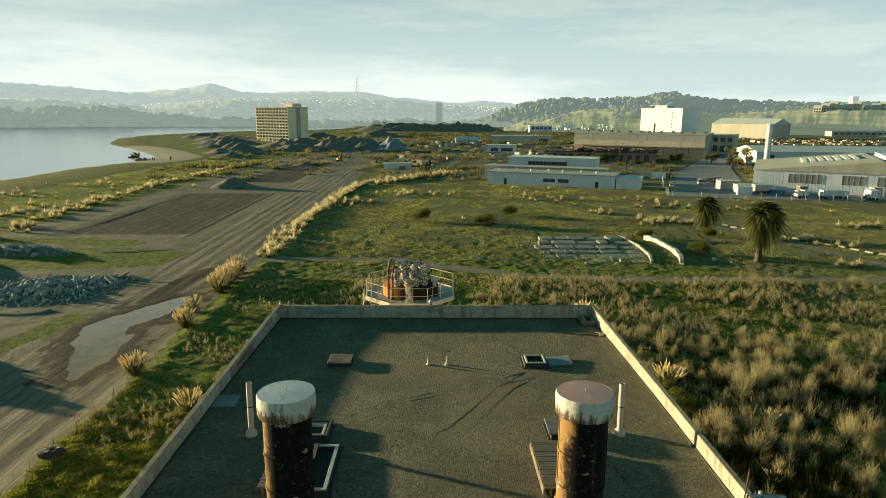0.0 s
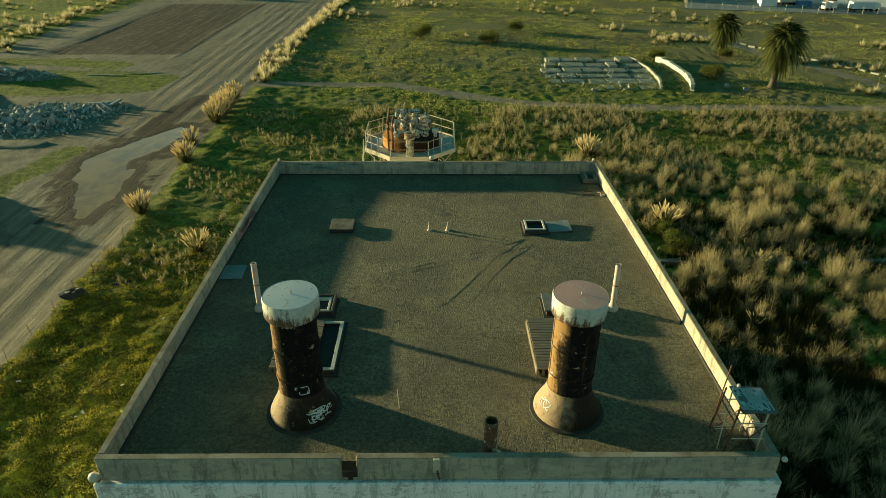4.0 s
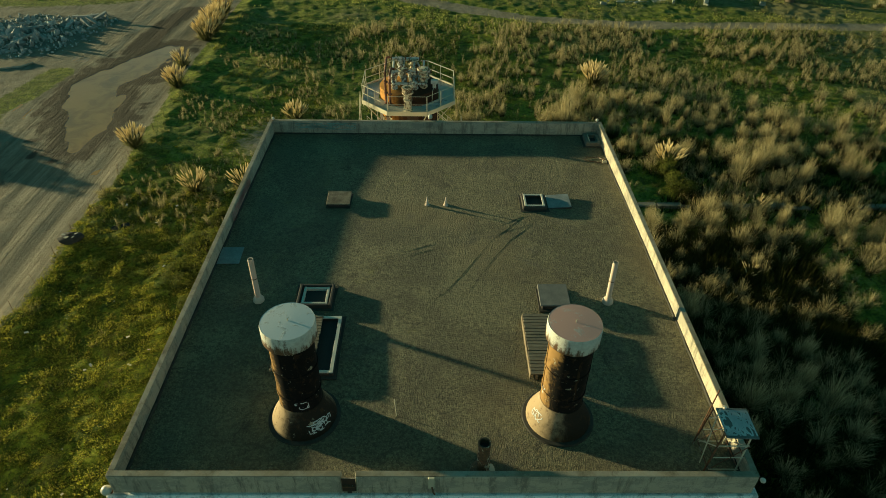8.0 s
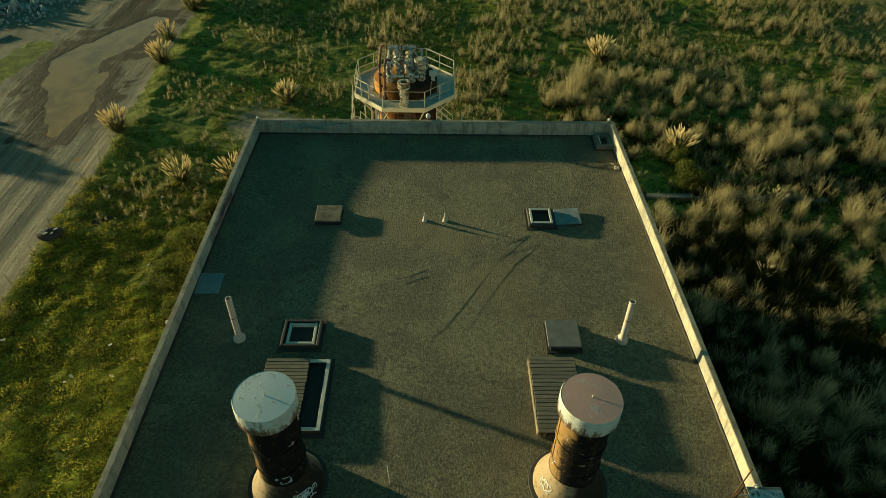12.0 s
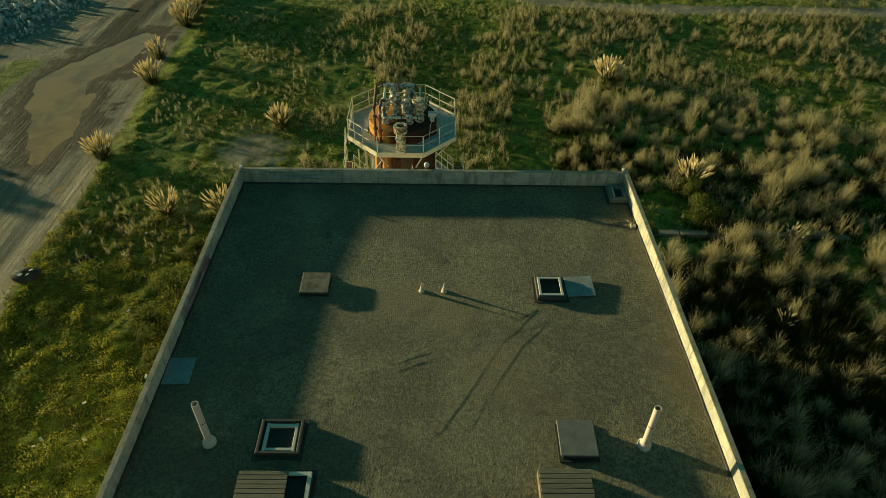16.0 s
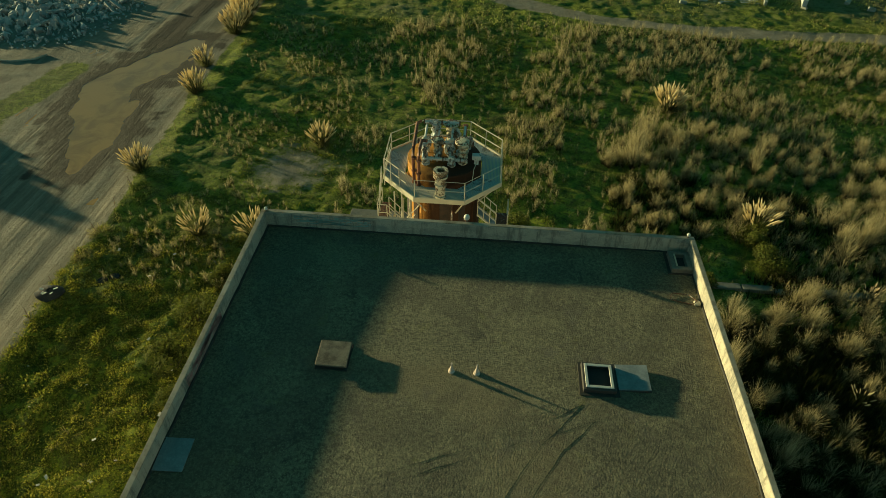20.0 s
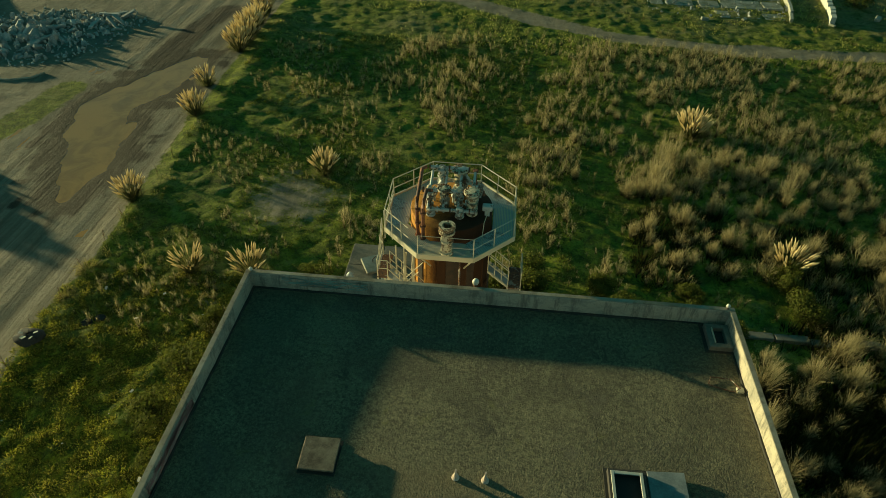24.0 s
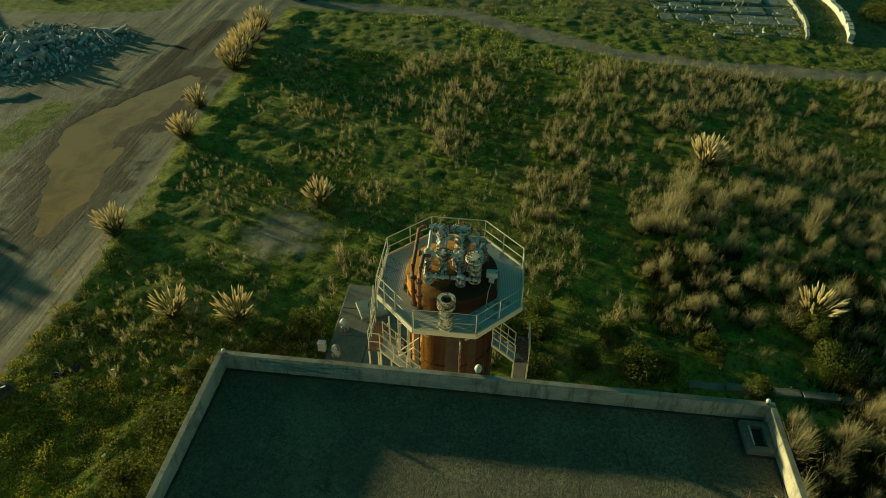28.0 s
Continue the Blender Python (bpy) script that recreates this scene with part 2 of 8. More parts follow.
def make_wood():
    m = Nodes("weathered_wood", 0.9)
    g = m.noise(3.0, 6, 0.7, m.where((0.6, 14, 6), world=True))
    c = m.mix(m.ramp(g, 0.3, 0.7), (0.10, 0.08, 0.055), (0.26, 0.215, 0.15))
    c = m.mix(m.math("MULTIPLY", m.each(), 0.6), c, (0.12, 0.10, 0.075))
    return m.done(c, g, 0.5, 0.02)


def make_ground():
    """Winter grass, weeds, bare soil, mud and shore sand on one sheet, by the sheet's own soil values."""
    m = Nodes("wasteland_soil", 0.95)
    m.bsdf.inputs["Specular IOR Level"].default_value = 0.15
    w1, w2, w3, w4 = m.noise(0.06, 5, 0.65), m.noise(0.7, 6, 0.7), m.noise(6.0, 5, 0.75), m.noise(14.0, 4, 0.8)
    green = m.mix(m.ramp(w2, 0.35, 0.66), (0.055, 0.080, 0.008), (0.235, 0.260, 0.026))
    straw = m.mix(w3, (0.12, 0.112, 0.048), (0.26, 0.235, 0.115))
    dry = m.math("ADD", m.attr("dry"), m.math("MULTIPLY", m.math("SUBTRACT", w2, 0.5), 1.7))
    dry = m.math("ADD", dry, m.math("MULTIPLY", m.math("SUBTRACT", w1, 0.5), 1.1))
    grass = m.mix(m.ramp(dry, 0.25, 0.85), green, straw)
    grass = m.mix(m.ramp(w3, 0.50, 0.66, 0, 0.8), grass, (0.026, 0.026, 0.010))
    blotch = m.noise(1.9, 6, 0.7, distort=0.8)
    grass = m.mix(m.ramp(blotch, 0.50, 0.66, 0, 0.7), grass, (0.022, 0.030, 0.006))
    grass = m.mix(m.ramp(m.noise(0.23, 5, 0.65, distort=0.6), 0.54, 0.68, 0, 0.5), grass, (0.13, 0.098, 0.040))
    grass = m.mix(m.ramp(w4, 0.52, 0.68, 0, 0.6), grass, (0.24, 0.23, 0.09))
    grass = m.mix(m.ramp(w4, 0.47, 0.33, 0, 0.7), grass, (0.022, 0.030, 0.009))
    lane = m.noise(0.9, 5, 0.7, m.where((1.6, 0.05, 1), world=True), 0.3)
    grit = m.noise(3.2, 6, 0.75)
    flat = m.mix(m.ramp(w2, 0.3, 0.7), (0.165, 0.141, 0.101), (0.255, 0.222, 0.166))
    soil = m.mix(m.math("MULTIPLY", m.attr("lane"), 0.6), flat, m.mix(m.ramp(lane, 0.32, 0.7), (0.108, 0.092, 0.065), (0.335, 0.290, 0.222)))
    soil = m.mix(m.ramp(grit, 0.45, 0.75, 0, 0.5), soil, (0.11, 0.094, 0.066))
    stain = m.noise(0.16, 7, 0.72, m.where((1.5, 0.6, 1), world=True), 0.6)
    soil = m.mix(m.ramp(stain, 0.50, 0.64, 0, 0.55), soil, (0.085, 0.080, 0.062))
    bare = m.math("ADD", m.attr("dirt"), m.math("MULTIPLY", m.math("SUBTRACT", w2, 0.5), 1.1))
    bare = m.math("ADD", bare, m.math("MULTIPLY", m.math("SUBTRACT", w3, 0.5), 0.5))
    bare = m.ramp(bare, 0.38, 0.62)
    c = m.mix(bare, grass, soil)
    wet = m.math("ADD", m.attr("mud"), m.math("MULTIPLY", m.math("SUBTRACT", lane, 0.5), 1.2))
    wet = m.ramp(m.math("ADD", wet, m.math("MULTIPLY", m.math("SUBTRACT", w2, 0.5), 0.8)), 0.35, 0.75)
    c = m.mix(wet, c, (0.052, 0.042, 0.029))
    c = m.mix(m.ramp(m.attr("sand"), 0.3, 0.7), c, (0.42, 0.35, 0.25))
    track = m.noise(2.6, 4, 0.7, m.where((1.5, 0.035, 1), world=True), 0.25)
    lane = m.math("ADD", lane, m.math("MULTIPLY", track, 0.7))
    h = m.math("ADD", m.math("MULTIPLY", w3, 0.5), m.math("ADD", w2, m.math("MULTIPLY", lane, m.math("ADD", m.math("MULTIPLY", m.attr("lane"), 0.75), 0.02))))
    return m.done(c, h, 0.9, 0.2, rough=m.ramp(wet, 0, 1, 0.95, 0.85))


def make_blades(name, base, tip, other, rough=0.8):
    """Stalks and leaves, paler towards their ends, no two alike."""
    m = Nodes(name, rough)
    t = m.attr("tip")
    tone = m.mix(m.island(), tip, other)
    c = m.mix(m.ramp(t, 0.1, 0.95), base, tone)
    m.bsdf.inputs["Specular IOR Level"].default_value = 0.2
    mat = m.done(c)
    thin = m.n.new("ShaderNodeBsdfTranslucent")
    m.l.new(c, thin.inputs["Color"])
    both = m.n.new("ShaderNodeMixShader")
    both.inputs["Fac"].default_value = 0.5
    m.l.new(m.bsdf.outputs["BSDF"], both.inputs[1])
    m.l.new(thin.outputs["BSDF"], both.inputs[2])
    m.l.new(both.outputs["Shader"], m.n["Material Output"].inputs["Surface"])
    return mat


def make_water(name, color, rough, scale, gloss=0.5):
    m = Nodes(name, rough)
    m.bsdf.inputs["Specular IOR Level"].default_value = gloss
    n = m.noise(scale, 4, 0.6, m.where((1, 0.45, 1), world=True))
    if gloss > 0.5:
        m.bsdf.inputs["Coat Weight"].default_value, m.bsdf.inputs["Coat Roughness"].default_value = 0.8, 0.03
    silt = m.ramp(m.noise(0.3, 6, 0.65, distort=0.8), 0.42, 0.66)
    return m.done(m.mix(silt, color, tuple(0.68 * v for v in color)), n, 0.05, 0.05)


def make_wall(name, a, b, ribs=0.0):
    m = Nodes(name, 0.75)
    n = m.noise(0.15, 5, 0.65, m.where((1, 1, 0.5), world=True))
    n2 = m.noise(1.2, 4, 0.7, m.where((1, 1, 0.2), world=True))
    c = m.mix(m.ramp(n, 0.4, 0.7), a, b)
    c = m.mix(m.ramp(n2, 0.55, 0.8, 0, 0.4), c, tuple(0.55 * v for v in b))
    return m.done(c, n2, 0.15, 0.05)


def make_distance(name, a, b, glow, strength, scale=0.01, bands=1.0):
    """Country kilometres away, the haze of the air painted in as emission."""
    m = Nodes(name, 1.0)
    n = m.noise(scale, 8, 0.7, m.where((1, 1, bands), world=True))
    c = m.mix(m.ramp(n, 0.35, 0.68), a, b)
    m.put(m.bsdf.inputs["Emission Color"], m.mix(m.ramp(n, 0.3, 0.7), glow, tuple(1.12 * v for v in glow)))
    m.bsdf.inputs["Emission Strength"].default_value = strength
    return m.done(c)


GRAVEL = make_gravel()
TAR = plain("tar_seam", (0.020, 0.019, 0.016), (0.05, 0.045, 0.035), 2.0, 0.9)
SCORCHED = plain("scorched_plate", (0.012, 0.011, 0.009), (0.05, 0.025, 0.012), 3.0, 0.8)
PARAPET = make_peeled("parapet_paint", (0.46, 0.40, 0.30), (0.35, 0.30, 0.23), (0.24, 0.225, 0.18), (0.36, 0.335, 0.27), (0.15, 0.14, 0.11), 0.50, 1.5, 0.75)
COPING = make_concrete("worn_coping", (0.20, 0.165, 0.11), (0.33, 0.30, 0.235), (0.10, 0.08, 0.05))
FACADE = make_peeled("peeling_facade_paint", (0.97, 0.90, 0.85), (0.84, 0.78, 0.73), (0.36, 0.325, 0.295), (0.54, 0.495, 0.455), (0.40, 0.365, 0.335), 0.535, 1.1, 0.55)
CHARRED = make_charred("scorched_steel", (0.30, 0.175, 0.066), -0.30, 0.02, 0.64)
FLARE = make_charred("soot_shaded_flare", (0.36, 0.265, 0.165), -0.15, 0.55, 0.66, (0.022, 0.018, 0.013))


def make_cap_paint():
    """Chalky white paint with rust runs along the lower rim."""
    m = Nodes("chalky_white_paint", 0.7)
    sep = m.n.new("ShaderNodeSeparateXYZ")
    m.l.new(m.co, sep.inputs["Vector"])
    run = m.noise(3.2, 6, 0.75, m.where((1, 1, 0.22), world=True), 0.3)
    spot = m.noise(7.0, 6, 0.75)
    low = m.ramp(sep.outputs["Z"], 3.87, 4.40, 0.20, 0.03)
    f = m.ramp(m.math("ADD", m.math("ADD", m.math("MULTIPLY", run, 0.75), m.math("MULTIPLY", spot, 0.25)), low), 0.58, 0.70)
    c = m.mix(m.ramp(spot, 0.35, 0.7), (0.58, 0.58, 0.52), (0.46, 0.45, 0.40))
    c = m.mix(m.ramp(m.noise(1.4, 5, 0.7), 0.5, 0.68, 0, 0.45), c, (0.30, 0.29, 0.25))
    c = m.mix(f, c, (0.11, 0.06, 0.03))
    return m.done(c, spot, 0.2, 0.01)


CAP_WHITE = make_cap_paint()
CAP_GREY = make_rust("galvanised_top", (0.47, 0.505, 0.53), 0.64, (0.42, 0.46, 0.48), (0.33, 0.33, 0.31), rough=0.3)
CAP_RED = make_rust("faded_red_top", (0.46, 0.27, 0.23), 0.66, (0.40, 0.25, 0.21), (0.44, 0.38, 0.35), rough=0.5)
PIPE_PALE = make_rust("pale_pipe_paint", (0.58, 0.455, 0.37), 0.90)
RUST_RED = make_rust("red_brown_pipe", (0.20, 0.075, 0.035), 0.5, (0.13, 0.05, 0.024), (0.05, 0.024, 0.015))
RUSTY = make_rust("brown_rust", (0.22, 0.20, 0.17), 0.35)
# Orange on the sunward side; the dark front is the tank's shade, painted in.
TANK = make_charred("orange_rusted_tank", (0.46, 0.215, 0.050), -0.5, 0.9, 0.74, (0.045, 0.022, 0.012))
RAIL = make_rust("cream_rail_paint", (0.50, 0.45, 0.33), 0.82)
GRATING = plain("grey_deck_grating", (0.24, 0.275, 0.30), (0.33, 0.36, 0.38), 2.5, 0.5)
VALVE = make_rust("chipped_grey_valve_paint", (0.46, 0.47, 0.43), 0.58, (0.26, 0.21, 0.15), (0.10, 0.085, 0.065), rough=0.45)
FLAKED = make_rust("flaked_cream_and_rust", (0.50, 0.43, 0.32), 0.44, (0.17, 0.085, 0.035), (0.06, 0.032, 0.018))
PEELING = make_rust("peeling_cream_paint", (0.52, 0.45, 0.31), 0.54, (0.22, 0.13, 0.06), (0.09, 0.055, 0.03))
WOOD = make_wood()
WHITE_FRAME = make_rust("worn_white_frame_paint", (0.50, 0.475, 0.41), 0.84)
DARK_FRAME = make_rust("dark_frame", (0.045, 0.038, 0.032), 0.85)
LID = plain("grey_sheet_lid", (0.12, 0.14, 0.145), (0.225, 0.24, 0.24), 2.0, 0.55)
LID_TAN = plain("weathered_tan_lid", (0.075, 0.055, 0.036), (0.26, 0.205, 0.14), 3.2, 0.9, bump=0.6)
LID_DARK = plain("dark_felt_lid", (0.10, 0.10, 0.095), (0.16, 0.155, 0.14), 2.2, 0.8)
# Near-black stand-in for the unlit depth of hatches and pipes.
SHAFT = plain("unlit_depth_black", (0.02, 0.02, 0.02), (0.03, 0.03, 0.028), 1.0, 0.95)
GRAFFITI = plain("white_spray_paint", (0.62, 0.63, 0.62), (0.50, 0.52, 0.53), 5.0, 0.7)
GRAFFITI_TEAL = plain("teal_spray_paint", (0.18, 0.34, 0.30), (0.26, 0.40, 0.36), 5.0, 0.7)
GRAFFITI_PINK = plain("faded_pink_spray_paint", (0.46, 0.22, 0.20), (0.38, 0.24, 0.22), 5.0, 0.7)
GLOBE = plain("grimy_globe_glass", (0.50, 0.45, 0.36), (0.62, 0.58, 0.5), 4.0, 0.35)
GROUND = make_ground()
STONE = plain("broken_concrete", (0.25, 0.26, 0.25), (0.46, 0.46, 0.43), 0.9, 0.9, each=0.55)
PALE_STONE = plain("pale_concrete_strip", (0.20, 0.20, 0.15), (0.36, 0.345, 0.285), 0.5, 0.9)
LIP = plain("chipped_pale_lip", (0.24, 0.235, 0.19), (0.42, 0.405, 0.34), 1.5, 0.9)
RUIN_STONE = plain("mossy_concrete_strip", (0.10, 0.11, 0.055), (0.34, 0.33, 0.28), 0.7, 0.9, bump=0.5)
SLAB = plain("old_pad_concrete", (0.11, 0.10, 0.08), (0.20, 0.18, 0.14), 0.8, 0.9)
# Root colour is near black, painting in the shade between the stalks.
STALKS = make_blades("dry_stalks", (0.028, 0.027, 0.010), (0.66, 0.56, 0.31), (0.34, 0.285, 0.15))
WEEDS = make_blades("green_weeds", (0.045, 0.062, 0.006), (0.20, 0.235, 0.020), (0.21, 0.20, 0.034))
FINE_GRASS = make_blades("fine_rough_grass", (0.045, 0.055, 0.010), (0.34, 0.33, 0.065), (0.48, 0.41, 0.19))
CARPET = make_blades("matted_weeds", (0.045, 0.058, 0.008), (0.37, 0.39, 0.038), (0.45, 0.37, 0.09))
# Brighter grass tone, with the sun caught by the blades put into the colour.
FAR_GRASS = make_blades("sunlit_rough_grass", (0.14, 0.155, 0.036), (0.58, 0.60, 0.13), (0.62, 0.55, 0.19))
STRAW = make_blades("straw_tufts", (0.09, 0.08, 0.03), (0.44, 0.37, 0.17), (0.24, 0.22, 0.08))
PLUME = make_blades("pampas_plume", (0.52, 0.43, 0.24), (0.90, 0.79, 0.52), (0.78, 0.65, 0.40))
PAMPAS_LEAF = make_blades("pampas_leaf", (0.07, 0.08, 0.025), (0.17, 0.17, 0.06), (0.25, 0.21, 0.09))
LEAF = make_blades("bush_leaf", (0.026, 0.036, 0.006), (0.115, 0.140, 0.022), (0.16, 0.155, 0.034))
# Leaf colours taken nearly to black to carry the shade among the brush.
UNDERBRUSH = make_blades("shade_dark_underbrush", (0.010, 0.014, 0.003), (0.040, 0.050, 0.009), (0.058, 0.052, 0.014))
FROND = make_blades("palm_frond", (0.035, 0.050, 0.012), (0.15, 0.175, 0.040), (0.22, 0.205, 0.070))
TRUNK = plain("palm_bark", (0.065, 0.050, 0.034), (0.12, 0.092, 0.06), 3.0, 0.95, bump=0.6)
PUDDLE = make_water("muddy_water", (0.48, 0.25, 0.062), 0.03, 0.5, 0.6)
BAY = make_water("bay_water", (0.30, 0.33, 0.32), 0.16, 0.02)
WHITE_WALL = make_wall("white_shed_wall", (0.64, 0.68, 0.69), (0.54, 0.58, 0.59))
BLOCK_WALL = make_wall("plain_white_block_wall", (0.84, 0.85, 0.83), (0.76, 0.78, 0.77))
CREAM_WALL = make_wall("cream_wall", (0.50, 0.475, 0.39), (0.42, 0.39, 0.32))
TOWER_WALL = make_wall("tan_tower_wall", (0.86, 0.75, 0.52), (0.78, 0.67, 0.46))
BROWN_WALL = make_wall("brown_factory_wall", (0.56, 0.47, 0.35), (0.42, 0.35, 0.26))
GREY_WALL = make_wall("grey_wall", (0.40, 0.40, 0.37), (0.32, 0.32, 0.30))
ROOFING = make_wall("grey_green_roofing", (0.38, 0.36, 0.29), (0.48, 0.455, 0.36))
PALE_ROOF = make_wall("pale_metal_roof", (0.66, 0.66, 0.61), (0.56, 0.56, 0.52))
DARK_GLASS = plain("dark_glass", (0.025, 0.03, 0.032), (0.05, 0.055, 0.055), 0.3, 0.25)
PALE_GLASS = plain("dusty_pale_panes", (0.40, 0.40, 0.34), (0.52, 0.51, 0.44), 0.4, 0.4)
GREY_GLASS = plain("grey_dusty_panes", (0.15, 0.16, 0.15), (0.24, 0.25, 0.23), 0.4, 0.4)
RUST_WALL = make_wall("rusty_red_store_wall", (0.26, 0.17, 0.12), (0.18, 0.125, 0.095))
ASPHALT = plain("asphalt", (0.15, 0.158, 0.165), (0.21, 0.215, 0.215), 0.2, 0.9)
TYRE = plain("tyre_rubber", (0.015, 0.015, 0.015), (0.025, 0.025, 0.024), 4.0, 0.9)
CAR_PAINTS = [plain("car_paint_" + n, c, tuple(0.85 * v for v in c), 0.8, 0.3) for n, c in (
    ("white", (0.72, 0.72, 0.70)), ("silver", (0.42, 0.43, 0.44)), ("blue", (0.06, 0.10, 0.17)), ("dark", (0.04, 0.04, 0.045)), ("red", (0.30, 0.05, 0.04)))]
TARP = plain("blue_tarp", (0.05, 0.13, 0.30), (0.07, 0.18, 0.36), 1.0, 0.6)
PILE = plain("dark_soil_pile", (0.095, 0.088, 0.070), (0.21, 0.188, 0.148), 0.4, 0.95, bump=0.8)
BLUE_PILE = plain("blue_grey_sheeted_pile", (0.10, 0.145, 0.18), (0.19, 0.235, 0.265), 0.25, 0.8, bump=0.6)
YELLOW = make_rust("digger_yellow", (0.40, 0.27, 0.05), 0.85)
# Third colour of each is the painted haze, given off as emission.
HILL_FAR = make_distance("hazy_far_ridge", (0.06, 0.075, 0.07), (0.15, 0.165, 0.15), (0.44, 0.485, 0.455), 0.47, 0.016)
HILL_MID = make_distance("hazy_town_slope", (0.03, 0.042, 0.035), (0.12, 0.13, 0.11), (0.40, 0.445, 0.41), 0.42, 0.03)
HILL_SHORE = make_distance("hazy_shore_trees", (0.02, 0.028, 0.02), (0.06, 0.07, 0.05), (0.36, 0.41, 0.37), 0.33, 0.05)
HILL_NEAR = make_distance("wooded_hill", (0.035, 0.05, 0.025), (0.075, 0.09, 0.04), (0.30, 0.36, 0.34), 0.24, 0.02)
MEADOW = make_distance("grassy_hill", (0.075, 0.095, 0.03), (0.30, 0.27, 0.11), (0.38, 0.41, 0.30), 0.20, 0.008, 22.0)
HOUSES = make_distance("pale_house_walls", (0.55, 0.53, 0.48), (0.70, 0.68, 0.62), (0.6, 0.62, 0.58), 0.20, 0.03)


# ---- mesh building ----
class Geo:
    """Collects corners and faces of one mesh."""

    def __init__(self):
        self.v, self.f, self.t = [], [], []

    def add(self, verts, faces, tip=0.0):
        o = len(self.v)
        self.v += [tuple(p) for p in verts]
        self.t += [tip] * len(verts) if not isinstance(tip, (list, tuple)) else list(tip)
        self.f += [tuple(i + o for i in face) for face in faces]
        return self

    def box(self, x0, x1, y0, y1, z0, z1, m=None):
        p = [Vector((x, y, z)) for z in (z0, z1) for y in (y0, y1) for x in (x0, x1)]
        if m is not None:
            p = [m @ q for q in p]
        return self.add(p, [(0, 2, 3, 1), (4, 5, 7, 6), (0, 1, 5, 4), (2, 6, 7, 3), (0, 4, 6, 2), (1, 3, 7, 5)])

    def cbox(self, x0, x1, y0, y1, z0, z1, b=0.02, m=None):
        """A box with all edges chamfered by b."""
        lo, hi = (x0, y0, z0), (x1, y1, z1)
        p, idx = [], {}
        for k in range(8):
            s = [(k >> a) & 1 for a in range(3)]
            for axis in range(3):
                q = [(hi[a] - (0 if a == axis else b)) if s[a] else (lo[a] + (0 if a == axis else b)) for a in range(3)]
                idx[k, axis] = len(p)
                p.append(m @ Vector(q) if m is not None else Vector(q))
        faces = []
        for axis in range(3):
            u, w = [a for a in range(3) if a != axis]
            for side in (0, 1):
                ks = [(side << axis) | (i << u) | (j << w) for i, j in ((0, 0), (1, 0), (1, 1), (0, 1))]
                faces.append([idx[k, axis] for k in ks])
            for i in (0, 1):
                for j in (0, 1):
                    k0 = (i << u) | (j << w)
                    k1 = k0 | (1 << axis)
                    faces.append([idx[k0, u], idx[k1, u], idx[k1, w], idx[k0, w]])
        for k in range(8):
            faces.append([idx[k, 0], idx[k, 1], idx[k, 2]])
        return self.add(p, faces)

    def lathe(self, profile, n=24, at=(0, 0, 0), m=None, closed=True):
        """Turns (radius, height) pairs round the upright axis."""
        p, faces = [], []
        for r, z in profile:
            for k in range(n):
                a = 2 * math.pi * k / n
                p.append(Vector((at[0] + r * math.cos(a), at[1] + r * math.sin(a), at[2] + z)))
        for i in range(len(profile) - 1):
            for k in range(n):
                k2 = (k + 1) % n
                faces.append((i * n + k, i * n + k2, (i + 1) * n + k2, (i + 1) * n + k))
        if closed:
            faces += [tuple(range(n - 1, -1, -1)), tuple((len(profile) - 1) * n + k for k in range(n))]
        if m is not None:
            p = [m @ q for q in p]
        return self.add(p, faces)

    def tube(self, path, r, n=6, r2=None):
        """A round bar along a path."""
        path = [Vector(q) for q in path]
        p, faces = [], []
        for i, q in enumerate(path):
            d = (path[min(i + 1, len(path) - 1)] - path[max(i - 1, 0)]).normalized()
            side = d.cross(Vector((0, 0, 1)) if abs(d.z) < 0.95 else Vector((1, 0, 0))).normalized()
            up = side.cross(d)
            rr = r if r2 is None else r + (r2 - r) * i / (len(path) - 1)
            for k in range(n):
                a = 2 * math.pi * k / n
                p.append(q + rr * (math.cos(a) * side + math.sin(a) * up))
        for i in range(len(path) - 1):
            for k in range(n):
                k2 = (k + 1) % n
                faces.append((i * n + k, i * n + k2, (i + 1) * n + k2, (i + 1) * n + k))
        faces += [tuple(range(n - 1, -1, -1)), tuple((len(path) - 1) * n + k for k in range(n))]
        return self.add(p, faces)

    def prism(self, outline, z0, z1):
        n = len(outline)
        p = [(x, y, z0) for x, y in outline] + [(x, y, z1) for x, y in outline]
        faces = [tuple(range(n - 1, -1, -1)), tuple(range(n, 2 * n))]
        faces += [(k, (k + 1) % n, n + (k + 1) % n, n + k) for k in range(n)]
        return self.add(p, faces)

    def mesh(self, name, mat, smooth=False, fix=True):
        me = bpy.data.meshes.new(name)
        me.from_pydata(self.v, [], self.f)
        if fix and len(self.f) < 20000:
            bm = bmesh.new()
            bm.from_mesh(me)
            bmesh.ops.recalc_face_normals(bm, faces=bm.faces)
            bm.to_mesh(me)
            bm.free()
        if any(self.t):
            a = me.attributes.new("tip", "FLOAT", "POINT")
            a.data.foreach_set("value", self.t)
        me.materials.append(mat)
        if smooth:
            me.polygons.foreach_set("use_smooth", [True] * len(me.polygons))
        return me


